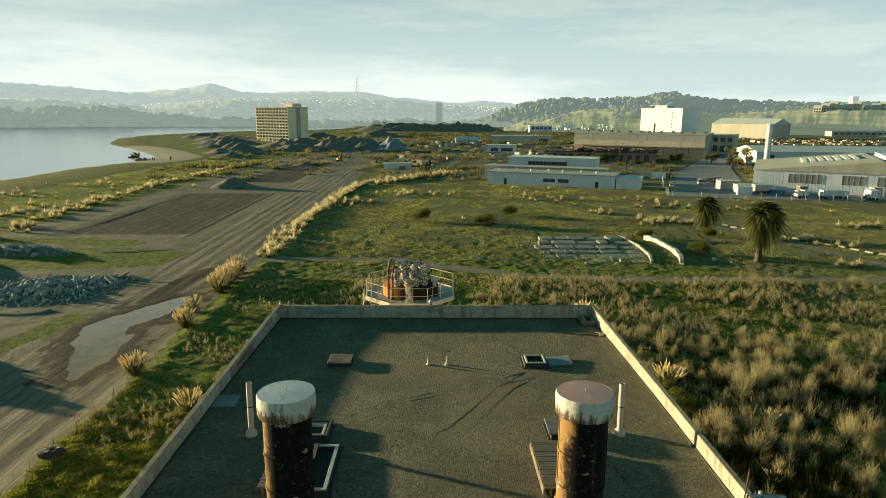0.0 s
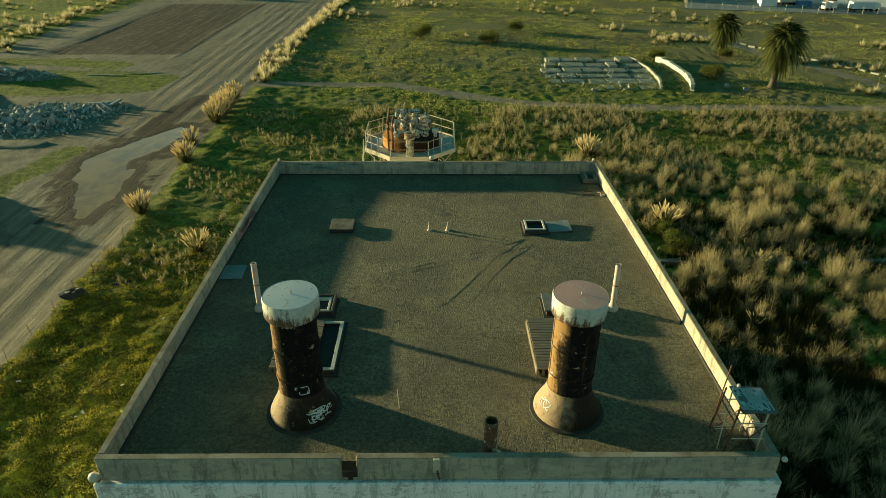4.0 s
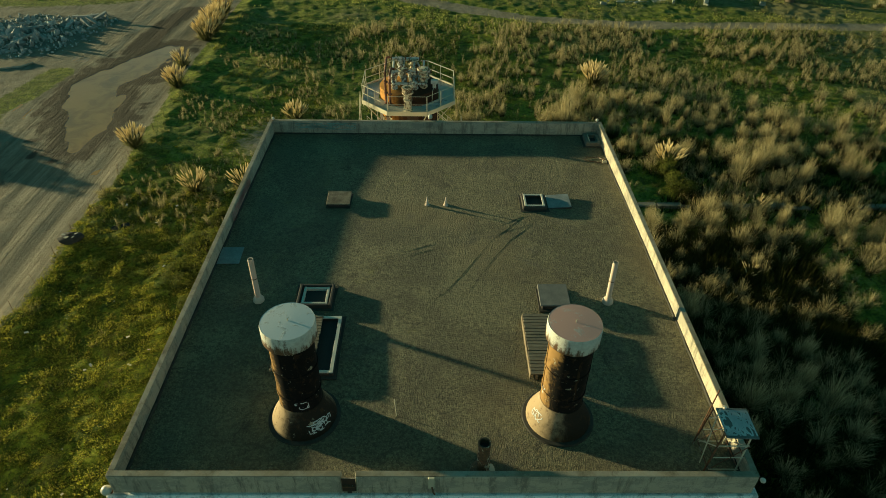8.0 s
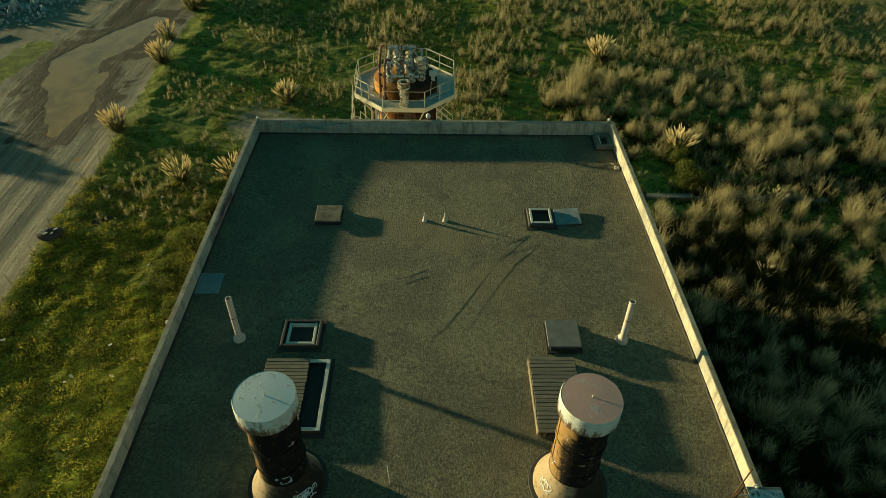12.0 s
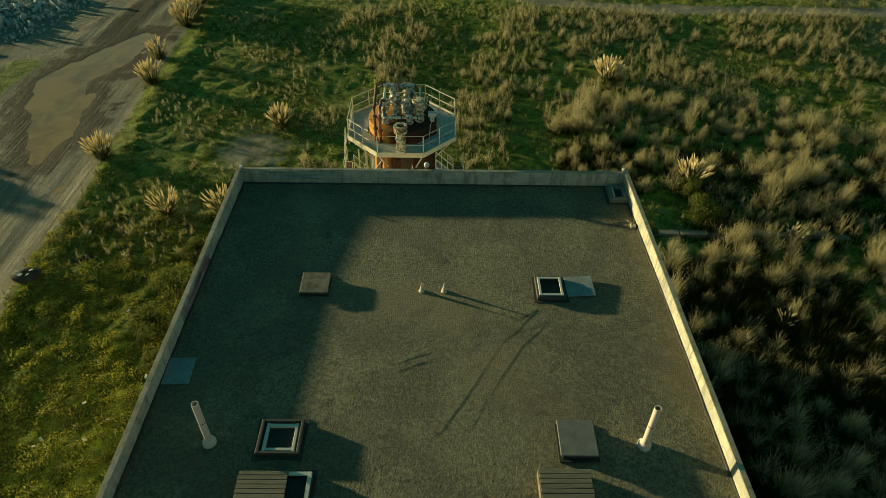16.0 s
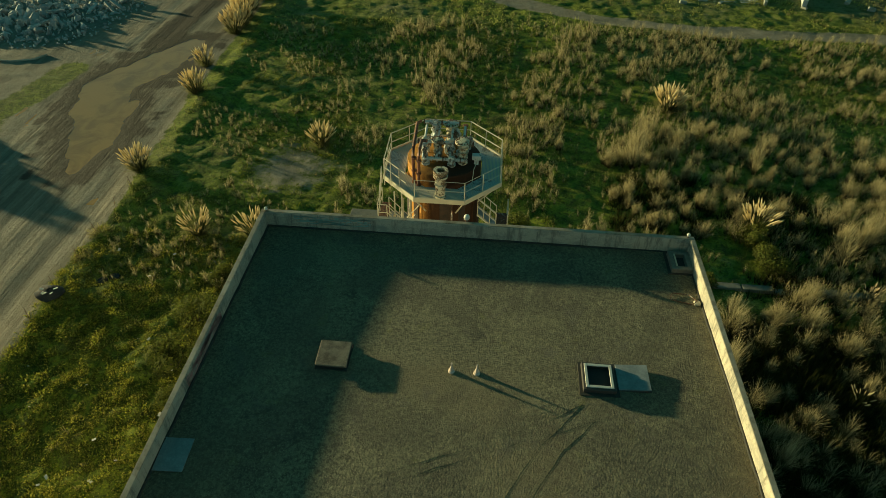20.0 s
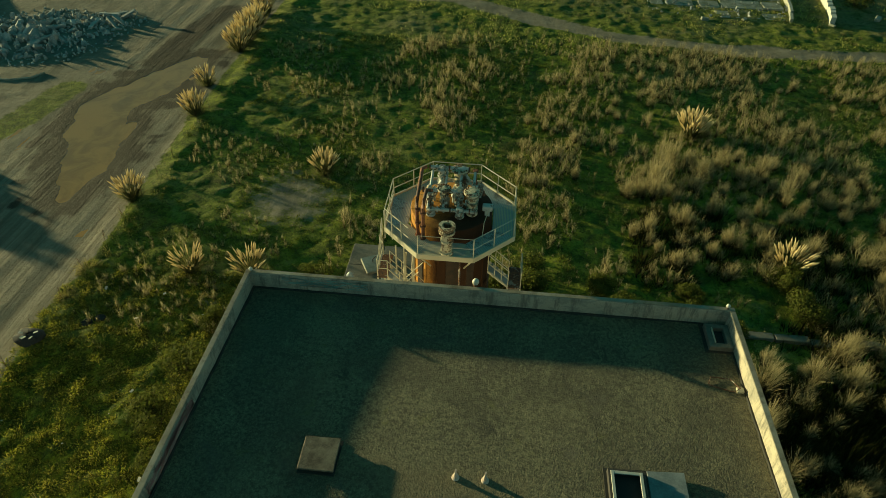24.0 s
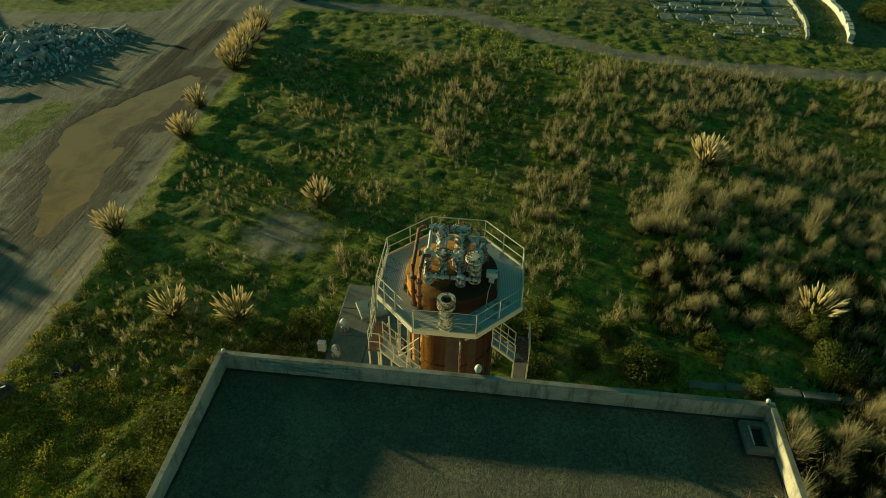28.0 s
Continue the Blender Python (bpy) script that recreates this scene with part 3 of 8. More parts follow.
def part(name, geo, mat, parent=None, label="", smooth=False, m=None):
    """Links one mesh as an object of its own, under its thing or part."""
    data = geo if isinstance(geo, bpy.types.Mesh) else geo.mesh(name, mat, smooth)
    ob = new(name, data)
    if smooth and not isinstance(geo, bpy.types.Mesh) and hasattr(data, "set_sharp_from_angle"):
        data.set_sharp_from_angle(angle=radians(38))
    if parent is not None:
        ob.parent = parent
    if m is not None:
        ob.matrix_basis = m
    if label:
        ob["label"] = label
    return ob


def thing(name, at, label, category, group="", kind="", turn=0.0):
    ob = new(name)
    ob.empty_display_size = 0.1
    ob.matrix_basis = pose(*at, 0, 0, turn)
    return tagged(ob, label, category, group, kind)


def fbm(x, y, s=1.0, o=4):
    return noise.fractal(Vector((x * s, y * s, 3.7)), 1.0, 2.0, o)


def smooth01(v, lo, hi):
    t = np.clip((np.asarray(v, float) - lo) / (hi - lo), 0, 1)
    return t * t * (3 - 2 * t)


# ---- the lie of the land ----
R = 13.65                       # roof level of the concrete block
ROAD = ((-36.0, -120.0, 7.0), (-36.6, 14.0, 6.8), (-37.6, 32.0, 6.8), (-39.1, 52.0, 6.8), (-39.8, 64.0, 6.8), (-39.0, 110.0, 8.0), (-41.0, 170.0, 9.5), (-48.0, 300.0, 10.5), (-60.0, 520.0, 12.0))
SHORE = ((-168.0, -400.0), (-168.0, 298.0), (-157.0, 343.0), (-202.0, 417.0), (-273.0, 514.0), (-325.0, 640.0), (-338.0, 735.0), (-290.0, 900.0), (-165.0, 1060.0), (-150.0, 1280.0), (-300.0, 1400.0), (-700.0, 1640.0))


POOL = ((-36.6, 22.4, 0.9, -36.8, 26.5, 2.2), (-36.8, 26.5, 2.3, -39.0, 32.5, 3.1), (-39.0, 32.5, 3.1, -40.6, 37.5, 3.2), (-40.6, 37.5, 3.2, -37.8, 43.4, 2.9), (-37.8, 43.4, 2.9, -36.0, 49.5, 1.5))


def away(px, py, path):
    """Distance from points to a line of (x, y) corners."""
    best = np.full(px.shape, 1e9)
    for (ax, ay), (bx, by) in zip(path, path[1:]):
        dx, dy = bx - ax, by - ay
        t = np.clip(((px - ax) * dx + (py - ay) * dy) / (dx * dx + dy * dy), 0, 1)
        best = np.minimum(best, np.hypot(px - ax - t * dx, py - ay - t * dy))
    return best


def soil(px, py):
    """Height, bare soil, dryness, mud and sand at points of the ground."""
    wob = np.array([fbm(a, b, 0.11) for a, b in zip(px, py)])
    fine = np.array([fbm(a, b, 0.6, 3) for a, b in zip(px, py)])
    finer = np.array([fbm(a, b, 1.7, 2) for a, b in zip(px, py)])
    cx = np.interp(py, [r[1] for r in ROAD], [r[0] for r in ROAD])
    hw = np.interp(py, [r[1] for r in ROAD], [r[2] for r in ROAD])
    road = 1 - smooth01(np.abs(px - cx) - hw + 0.9 * wob, -1.0, 1.2)
    road = road * (1 - 0.8 * smooth01(py, 320, 400))
    west = smooth01(-30.5 - px, 0, 2.0) * smooth01(px + 95 + 3 * wob - 0.02 * (py - 95), -2, 3)
    lawn = np.exp(-(((px + 66) / 22) ** 2 + ((py - 76) / 9) ** 2) ** 2) + np.exp(-(((px + 60) / 13) ** 2 + ((py - 26) / 9) ** 2) ** 2)
    lawn = np.maximum(lawn, smooth01(-px, 46, 52) * (1 - smooth01(py, 20, 32)))
    lawn = np.maximum(lawn, np.exp(-(away(px, py, ((-50, 29), (-48, 34), (-46.8, 41))) / 1.9) ** 2))
    lawn = np.maximum(lawn, 0.7 * np.exp(-(away(px, py, ((-92, 92), (-74, 92), (-62, 89))) / 4.0) ** 2))
    bare = np.maximum(road, west * np.clip(1.0 - 1.35 * lawn, 0, 1))
    track = 1 - smooth01(away(px, py, ((-31, 75.5), (-7, 75), (1.5, 70), (14.5, 63.5), (28, 61.5), (45, 61.5), (90, 61))) + 0.8 * wob, 0.8, 2.8)
    track2 = 1 - smooth01(away(px, py, ((64, 125), (73, 96), (85, 60), (100, 30))) + wob, 1.0, 3.2)
    yard = smooth01(py, 205, 225) * (1 - smooth01(py, 560, 640)) * smooth01(px, -34, -20) * (1 - smooth01(px, 120, 150))
    patches = np.exp(-(((px + 17) / 6) ** 2 + ((py - 24) / 6) ** 2)) * 0.85 + np.exp(-(((px + 21) / 5) ** 2 + ((py + 5) / 3) ** 2)) * 0.45
    patches = np.maximum(patches, np.exp(-(((px + 19) / 3.4) ** 2 + ((py - 11.2) / 2.0) ** 2)) * 0.95)
    patches = np.maximum(patches, 0.7 * np.exp(-(((px - 30.5) / 13) ** 2 + ((py - 84) / 12) ** 2) ** 3))
    bare = np.maximum.reduce([bare, 0.8 * track, 0.7 * track2, 0.55 * yard, 0.75 * patches])
    thick = smooth01(-11 - px, 0, 2) * (1 - smooth01(py, 12, 22)) * smooth01(px + 30, 0, 1.5)
    bare = bare - 0.28 * thick
    dry = 0.28 + 0.25 * wob + 0.1 * smooth01(px, 6, 25) * (1 - smooth01(py, 50, 62)) - 0.15 * (py < 0) * (px < -10) + 0.30 * smooth01(px, 40, 60) * smooth01(py, 5, 20) + 0.34 * smooth01(py, 60, 95) * smooth01(px, -40, -20) - 0.12 * smooth01(px, -14, 0) * smooth01(py, 4, 12) * (1 - smooth01(py, 50, 62))
    pool = np.full(px.shape, 1e3)
    for ax, ay, ar, bx, by, br in POOL:
        u = np.clip(((px - ax) * (bx - ax) + (py - ay) * (by - ay)) / ((bx - ax) ** 2 + (by - ay) ** 2), 0, 1)
        pool = np.minimum(pool, np.hypot(px - ax - u * (bx - ax), py - ay - u * (by - ay)) - ar - u * (br - ar))
    streak = np.array([fbm(1.1 * a, 0.16 * b, 1.0, 3) for a, b in zip(px, py)])
    pool = pool + 0.15 + 0.35 * wob + 0.35 * fine + 0.9 * streak
    mud = np.exp(-(pool / 3.0).clip(0) ** 2) * 0.8 + 0.35 * road * smooth01(-fine, -0.1, 0.5)
    mud = np.maximum(mud, 1.1 * np.exp(-(away(px, py, ((-40.0, 48.5), (-40.0, 54.0), (-39.4, 59.0), (-38.2, 66.0))) / 2.2) ** 2))
    # Oval of darker mud that also paints in the shadow across the road.
    mud = np.maximum(mud, 0.6 * np.exp(-(((px + 41) / 4) ** 2 + ((py - 10) / 10) ** 2)))
    mud = np.maximum(mud, 0.4 * np.exp(-(away(px, py, ((-46, 45), (-43.5, 53.5), (-39.8, 59.5), (-38.6, 70))) / 1.9) ** 2))
    plot = smooth01(px + 82 + 0.03 * (py - 99), 0, 2) * (1 - smooth01(px + 53.5, 0, 2)) * smooth01(py, 97, 100) * (1 - smooth01(py, 176, 180))
    plot2 = smooth01(px + 76, 0, 2) * (1 - smooth01(px + 55, 0, 2)) * smooth01(py, 205, 208) * (1 - smooth01(py, 284, 288))
    mud = np.maximum(mud, 0.68 * np.maximum(plot, plot2))
    sx = np.interp(py, [s[1] for s in SHORE], [s[0] for s in SHORE])
    off = px - sx + 6 * wob
    sand = np.exp(-((off - 6) / 15) ** 2) * smooth01(py, 285, 330) * 1.2
    z = 0.10 * wob + ((0.14 + 0.13 * thick) * fine + (0.11 + 0.12 * thick) * finer) * (1 - np.maximum.reduce([road, 0.8 * west, 0.85 * track, 0.85 * np.minimum(1, patches)])) * (1 - smooth01(py, 85, 150)) * (1 - smooth01(px, 70, 105)) * smooth01(py, -60, -30)
    z = z + 0.35 * np.exp(-((px + 29.3 - 0.4 * wob) / 1.3) ** 2) * (py < 140) * (1 - track)
    rim = np.minimum.reduce([np.abs(px + 82 + 0.03 * (py - 99)), np.abs(px + 53.5)]) + 50 * ((py < 97) | (py > 180))
    z = z + 0.22 * np.exp(-(rim / 0.9) ** 2)
    z = z - 0.16 * (plot + plot2) + 0.05 * np.sin(px * 2.4) * road * 0.6
    near = 1 - smooth01(pool, 1.5, 7.0)
    z = z * (1 - 0.85 * near) - 0.012 * near
    z = np.where(pool < 1.2, z * smooth01(pool, -0.6, 1.2) - 0.115 * (1 - smooth01(pool, -1.2, 1.1)), z)
    z = z - 3.0 * (1 - smooth01(off, -2, 15))
    block = (1 - smooth01(np.abs(px) - 11.5, 0, 3)) * (1 - smooth01(np.abs(py + 12) - 13.5, 0, 3))
    z = z * (1 - block)
    return z, bare, dry, mud, sand, np.maximum(np.maximum(road, 0.35 * west), 0.9 * (plot + plot2))


def axis_steps(lo, hi, fine, a, b):
    """Steps that are fine from a to b and grow outwards to lo and hi."""
    out = list(np.arange(a, b + fine, fine))
    s, p = fine, out[-1]
    while p < hi:
        s *= 1.085
        p += s
        out.append(p)
    s, p, low = fine, a, []
    while p > lo:
        s *= 1.085
        p -= s
        low.append(p)
    return np.array(low[::-1] + out)


def ground_at(x, y):
    """Height of the ground at one place."""
    z = soil(np.array([float(x)]), np.array([float(y)]))[0][0]
    return float(z)


def build_ground():
    xs, ys = axis_steps(-4500, 4500, 0.42, -56, 62), axis_steps(-600, 4800, 0.42, -30, 76)
    gx, gy = np.meshgrid(xs, ys)
    px, py = gx.ravel(), gy.ravel()
    z, bare, dry, mud, sand, lane = soil(px, py)
    nx, ny = len(xs), len(ys)
    me = bpy.data.meshes.new("ground")
    i = (np.arange(ny - 1)[:, None] * nx + np.arange(nx - 1)[None]).ravel()
    quads = np.stack([i, i + 1, i + nx + 1, i + nx], 1)
    me.from_pydata(np.stack([px, py, z], 1).tolist(), [], quads.tolist())
    for key, val in (("dirt", bare), ("dry", dry), ("mud", mud), ("sand", sand), ("lane", lane)):
        me.attributes.new(key, "FLOAT", "POINT").data.foreach_set("value", val.astype(np.float32))
    me.polygons.foreach_set("use_smooth", [True] * len(me.polygons))
    me.materials.append(GROUND)
    tagged(new("ground", me), "open wasteland of winter grass, weeds and bare soil", "ground", kind="structure")


build_ground()


def build_shore():
    """The gently sloping edge of the land along the bay, with a crescent of sand."""
    ys = np.arange(90, 1380, 4.0)
    sx = np.interp(ys, [s[1] for s in SHORE], [s[0] for s in SHORE])
    sx = np.convolve(np.pad(sx, 6, mode="edge"), np.ones(13) / 13, "valid")
    steps = ((-9.0, -0.95), (-5.0, -0.68), (-2.0, -0.50), (3.0, -0.12), (9.0, 0.16), (17.0, 0.24), (30.0, 0.16), (36.0, -0.4))
    verts, sand, dry = [], [], []
    for x, y in zip(sx, ys):
        wob = 2.6 * fbm(x, y, 0.03, 3)
        for k, (o, z) in enumerate(steps):
            verts.append((x + o + wob + 0.8 * fbm(x + 40 * k, y, 0.2, 2), y, z + 0.05 * fbm(x + o, y, 0.4, 2)))
            beach = float(smooth01(y, 285, 315)) * (1 - float(smooth01(y, 430, 520)))
            sand.append((1.0 if k < 6 else 0.2) * beach if y > 280 else 0.0)
            dry.append(0.5)
    n = len(steps)
    faces = [(i * n + k, i * n + k + 1, (i + 1) * n + k + 1, (i + 1) * n + k) for i in range(len(ys) - 1) for k in range(n - 1)]
    me = bpy.data.meshes.new("shore")
    me.from_pydata(verts, [], faces)
    for key, val in (("sand", sand), ("dry", dry), ("mud", [0.25 * (k % n < 2) for k in range(len(verts))])):
        me.attributes.new(key, "FLOAT", "POINT").data.foreach_set("value", val)
    me.polygons.foreach_set("use_smooth", [True] * len(me.polygons))
    me.materials.append(GROUND)
    tagged(new("shore", me), "grassy shore with a crescent of pale sand", "shore", kind="structure")


build_shore()
part("water", Geo().prism([(-4400, -500), (-140, -500), (-120, 1420), (-900, 1500), (-4400, 4600)], -0.9, -0.55), BAY)
tagged(bpy.data.objects["water"], "calm pale bay water along the shore", "water", kind="structure")
part("puddle", Geo().prism([(-47, 17), (-32, 17), (-32, 58), (-47, 58)], -0.5, -0.055), PUDDLE)
tagged(bpy.data.objects["puddle"], "shallow brown puddle on the muddy dirt road", "puddle", kind="structure")


# ---- distance: hills, woods, town ----
def ridge(name, mat, dist, depth, rows, label, rough=6.0, seed=0.0):
    """A long hill at a distance; rows of (bearing in degrees from ahead, height)."""
    g = Geo()
    bearings = np.linspace(max(rows[0][0], -52), min(rows[-1][0], 52), 420)
    tops = np.interp(bearings, [r[0] for r in rows], [r[1] for r in rows])
    n = 9
    for b, h in zip(bearings, tops):
        for k in range(n):
            t = k / (n - 1)
            d = dist + depth * t
            x, y = d * math.sin(radians(b)), d * math.cos(radians(b)) - 38
            lift = math.sin(math.pi / 2 * min(1, t * 1.15)) ** 0.8
            up = h * lift + rough * (fbm(x + seed, y, 0.012, 5) * min(1, t * 3) + (0.5 * fbm(x, y + seed, 0.05, 3) + 0.38 * fbm(x + seed, y, 0.16, 2)) * (t > 0.1))
            g.v.append((x, y, max(-2, up) if t else -4))
            g.t.append(0.0)
    for i in range(len(bearings) - 1):
        for k in range(n - 1):
            a = i * n + k
            g.f.append((a, a + n, a + n + 1, a + 1))
    return tagged(part(name, g, mat, smooth=True), label, "hill", kind="structure")


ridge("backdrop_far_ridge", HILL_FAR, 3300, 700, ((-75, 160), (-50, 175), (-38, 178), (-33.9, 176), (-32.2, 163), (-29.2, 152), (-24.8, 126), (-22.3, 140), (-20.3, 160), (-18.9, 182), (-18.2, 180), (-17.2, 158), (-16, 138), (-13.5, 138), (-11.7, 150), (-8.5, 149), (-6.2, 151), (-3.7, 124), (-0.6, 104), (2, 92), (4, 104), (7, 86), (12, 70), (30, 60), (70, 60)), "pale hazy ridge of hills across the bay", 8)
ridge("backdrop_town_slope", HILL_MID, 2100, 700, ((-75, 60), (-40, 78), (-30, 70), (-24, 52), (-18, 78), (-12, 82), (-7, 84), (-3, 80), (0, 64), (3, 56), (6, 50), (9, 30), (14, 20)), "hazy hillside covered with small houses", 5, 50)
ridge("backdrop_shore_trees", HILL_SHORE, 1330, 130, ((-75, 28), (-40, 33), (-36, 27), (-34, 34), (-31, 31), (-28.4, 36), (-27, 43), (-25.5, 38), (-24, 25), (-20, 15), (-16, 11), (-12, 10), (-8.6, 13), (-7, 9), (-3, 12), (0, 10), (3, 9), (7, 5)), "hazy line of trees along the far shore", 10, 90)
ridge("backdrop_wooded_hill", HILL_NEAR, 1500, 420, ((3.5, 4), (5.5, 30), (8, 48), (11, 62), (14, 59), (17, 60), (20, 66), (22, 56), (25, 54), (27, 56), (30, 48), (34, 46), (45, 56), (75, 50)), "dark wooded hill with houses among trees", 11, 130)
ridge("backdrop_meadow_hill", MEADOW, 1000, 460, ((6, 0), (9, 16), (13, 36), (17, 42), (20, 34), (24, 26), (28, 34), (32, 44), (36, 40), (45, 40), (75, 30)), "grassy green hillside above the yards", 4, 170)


def far_clumps():
    """Crowns of trees on the hill tops, too far to count."""
    rng = random.Random(5)
    g = Geo()
    for k in range(420):
        b = rng.uniform(6, 36)
        d = rng.uniform(1560, 1900)
        x, y = d * math.sin(radians(b)), d * math.cos(radians(b)) - 38
        h = np.interp(b, (3.5, 8, 11, 14, 20, 25, 30, 36), (4, 48, 62, 59, 66, 54, 48, 46)) * math.sin(math.pi / 2 * min(1, (d - 1500) / 420 * 1.15)) ** 0.8
        big = 1.0 + 0.55 * (18.5 < b < 21.5)
        for j in range(5):
            r = rng.uniform(4, 8) * big
            c = Vector((x + rng.uniform(-9, 9), y + rng.uniform(-6, 6), h + rng.uniform(0, 9) * big))
            p = [c + r * Vector((math.cos(a) * s, math.sin(a) * s, u)) * rng.uniform(0.7, 1.2) for s, u in ((0.7, -0.5), (1, 0.1), (0.55, 0.75)) for a in (0.3, 1.6, 2.8, 4.1, 5.3)]
            f = [(i * 5 + q, i * 5 + (q + 1) % 5, i * 5 + 5 + (q + 1) % 5, i * 5 + 5 + q) for i in (0, 1) for q in range(5)] + [tuple(10 + q for q in range(5))]
            g.add(p, f)
    for k in range(170):
        b, d = rng.uniform(8, 36), rng.uniform(1020, 1420)
        x, y = d * math.sin(radians(b)), d * math.cos(radians(b)) - 38
        h = float(np.interp(b, (6, 9, 13, 17, 20, 24, 28, 32, 36), (0, 16, 36, 42, 34, 26, 34, 44, 40))) * math.sin(math.pi / 2 * min(1, (d - 1000) / 460 * 1.15)) ** 0.8
        if fbm(x, y, 0.01, 3) < 0.05:
            continue
        for j in range(4):
            r = rng.uniform(2, 5)
            c = Vector((x + rng.uniform(-8, 8), y + rng.uniform(-6, 6), h + rng.uniform(0, 4)))
            p = [c + r * Vector((math.cos(a) * s, math.sin(a) * s, u)) * rng.uniform(0.7, 1.2) for s, u in ((0.7, -0.5), (1, 0.1), (0.55, 0.75)) for a in (0.3, 1.6, 2.8, 4.1, 5.3)]
            f = [(i * 5 + q, i * 5 + (q + 1) % 5, i * 5 + 5 + (q + 1) % 5, i * 5 + 5 + q) for i in (0, 1) for q in range(5)] + [tuple(10 + q for q in range(5))]
            g.add(p, f)
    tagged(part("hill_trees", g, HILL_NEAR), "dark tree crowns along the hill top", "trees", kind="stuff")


def far_houses():
    """Small pale houses over the far slopes, too many to count."""
    rng = random.Random(8)
    g = Geo()
    for k in range(1500):
        if k < 1360:
            b, d = (rng.gauss(-3, 6.0) if k % 3 else rng.uniform(-42, 8)), rng.uniform(2120, 2720)
            h = float(np.interp(b, (-40, -24, -18, -7, 0, 6, 14), (78, 52, 78, 84, 64, 50, 20))) * math.sin(math.pi / 2 * min(1, (d - 2100) / 700 * 1.15)) ** 0.8
        else:
            b, d = rng.uniform(8, 36), rng.uniform(1520, 1750)
            h = float(np.interp(b, (8, 11, 20, 25, 30, 36), (51, 66, 71, 58, 53, 51))) * math.sin(math.pi / 2 * min(1, (d - 1500) / 420 * 1.15)) ** 0.8
        x, y = d * math.sin(radians(b)), d * math.cos(radians(b)) - 38
        w, t, e = rng.uniform(4, 10), rng.uniform(5, 9), rng.uniform(1.5, 4.5)
        if k >= 1360:
            e = rng.uniform(0.5, 2.5)
        g.box(-w / 2, w / 2, -t / 2, t / 2, h - 10, h + e - 2, pose(x, y, 0, 0, 0, rng.uniform(-40, 40)))
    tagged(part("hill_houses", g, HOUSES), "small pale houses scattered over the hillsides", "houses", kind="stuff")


far_clumps()
far_houses()


# ---- the concrete block with its roof ----
def roof_z(y):
    return R + float(np.interp(y, (-24, -17, -12, -8, -5, -2, 0), (-0.04, 0.0, 0.0, -0.04, -0.11, -0.19, -0.22)))


X0, X1, Y0, Y1, TOP, TH = -9.98, 10.10, -24.18, 0.0, R + 0.60, 0.22


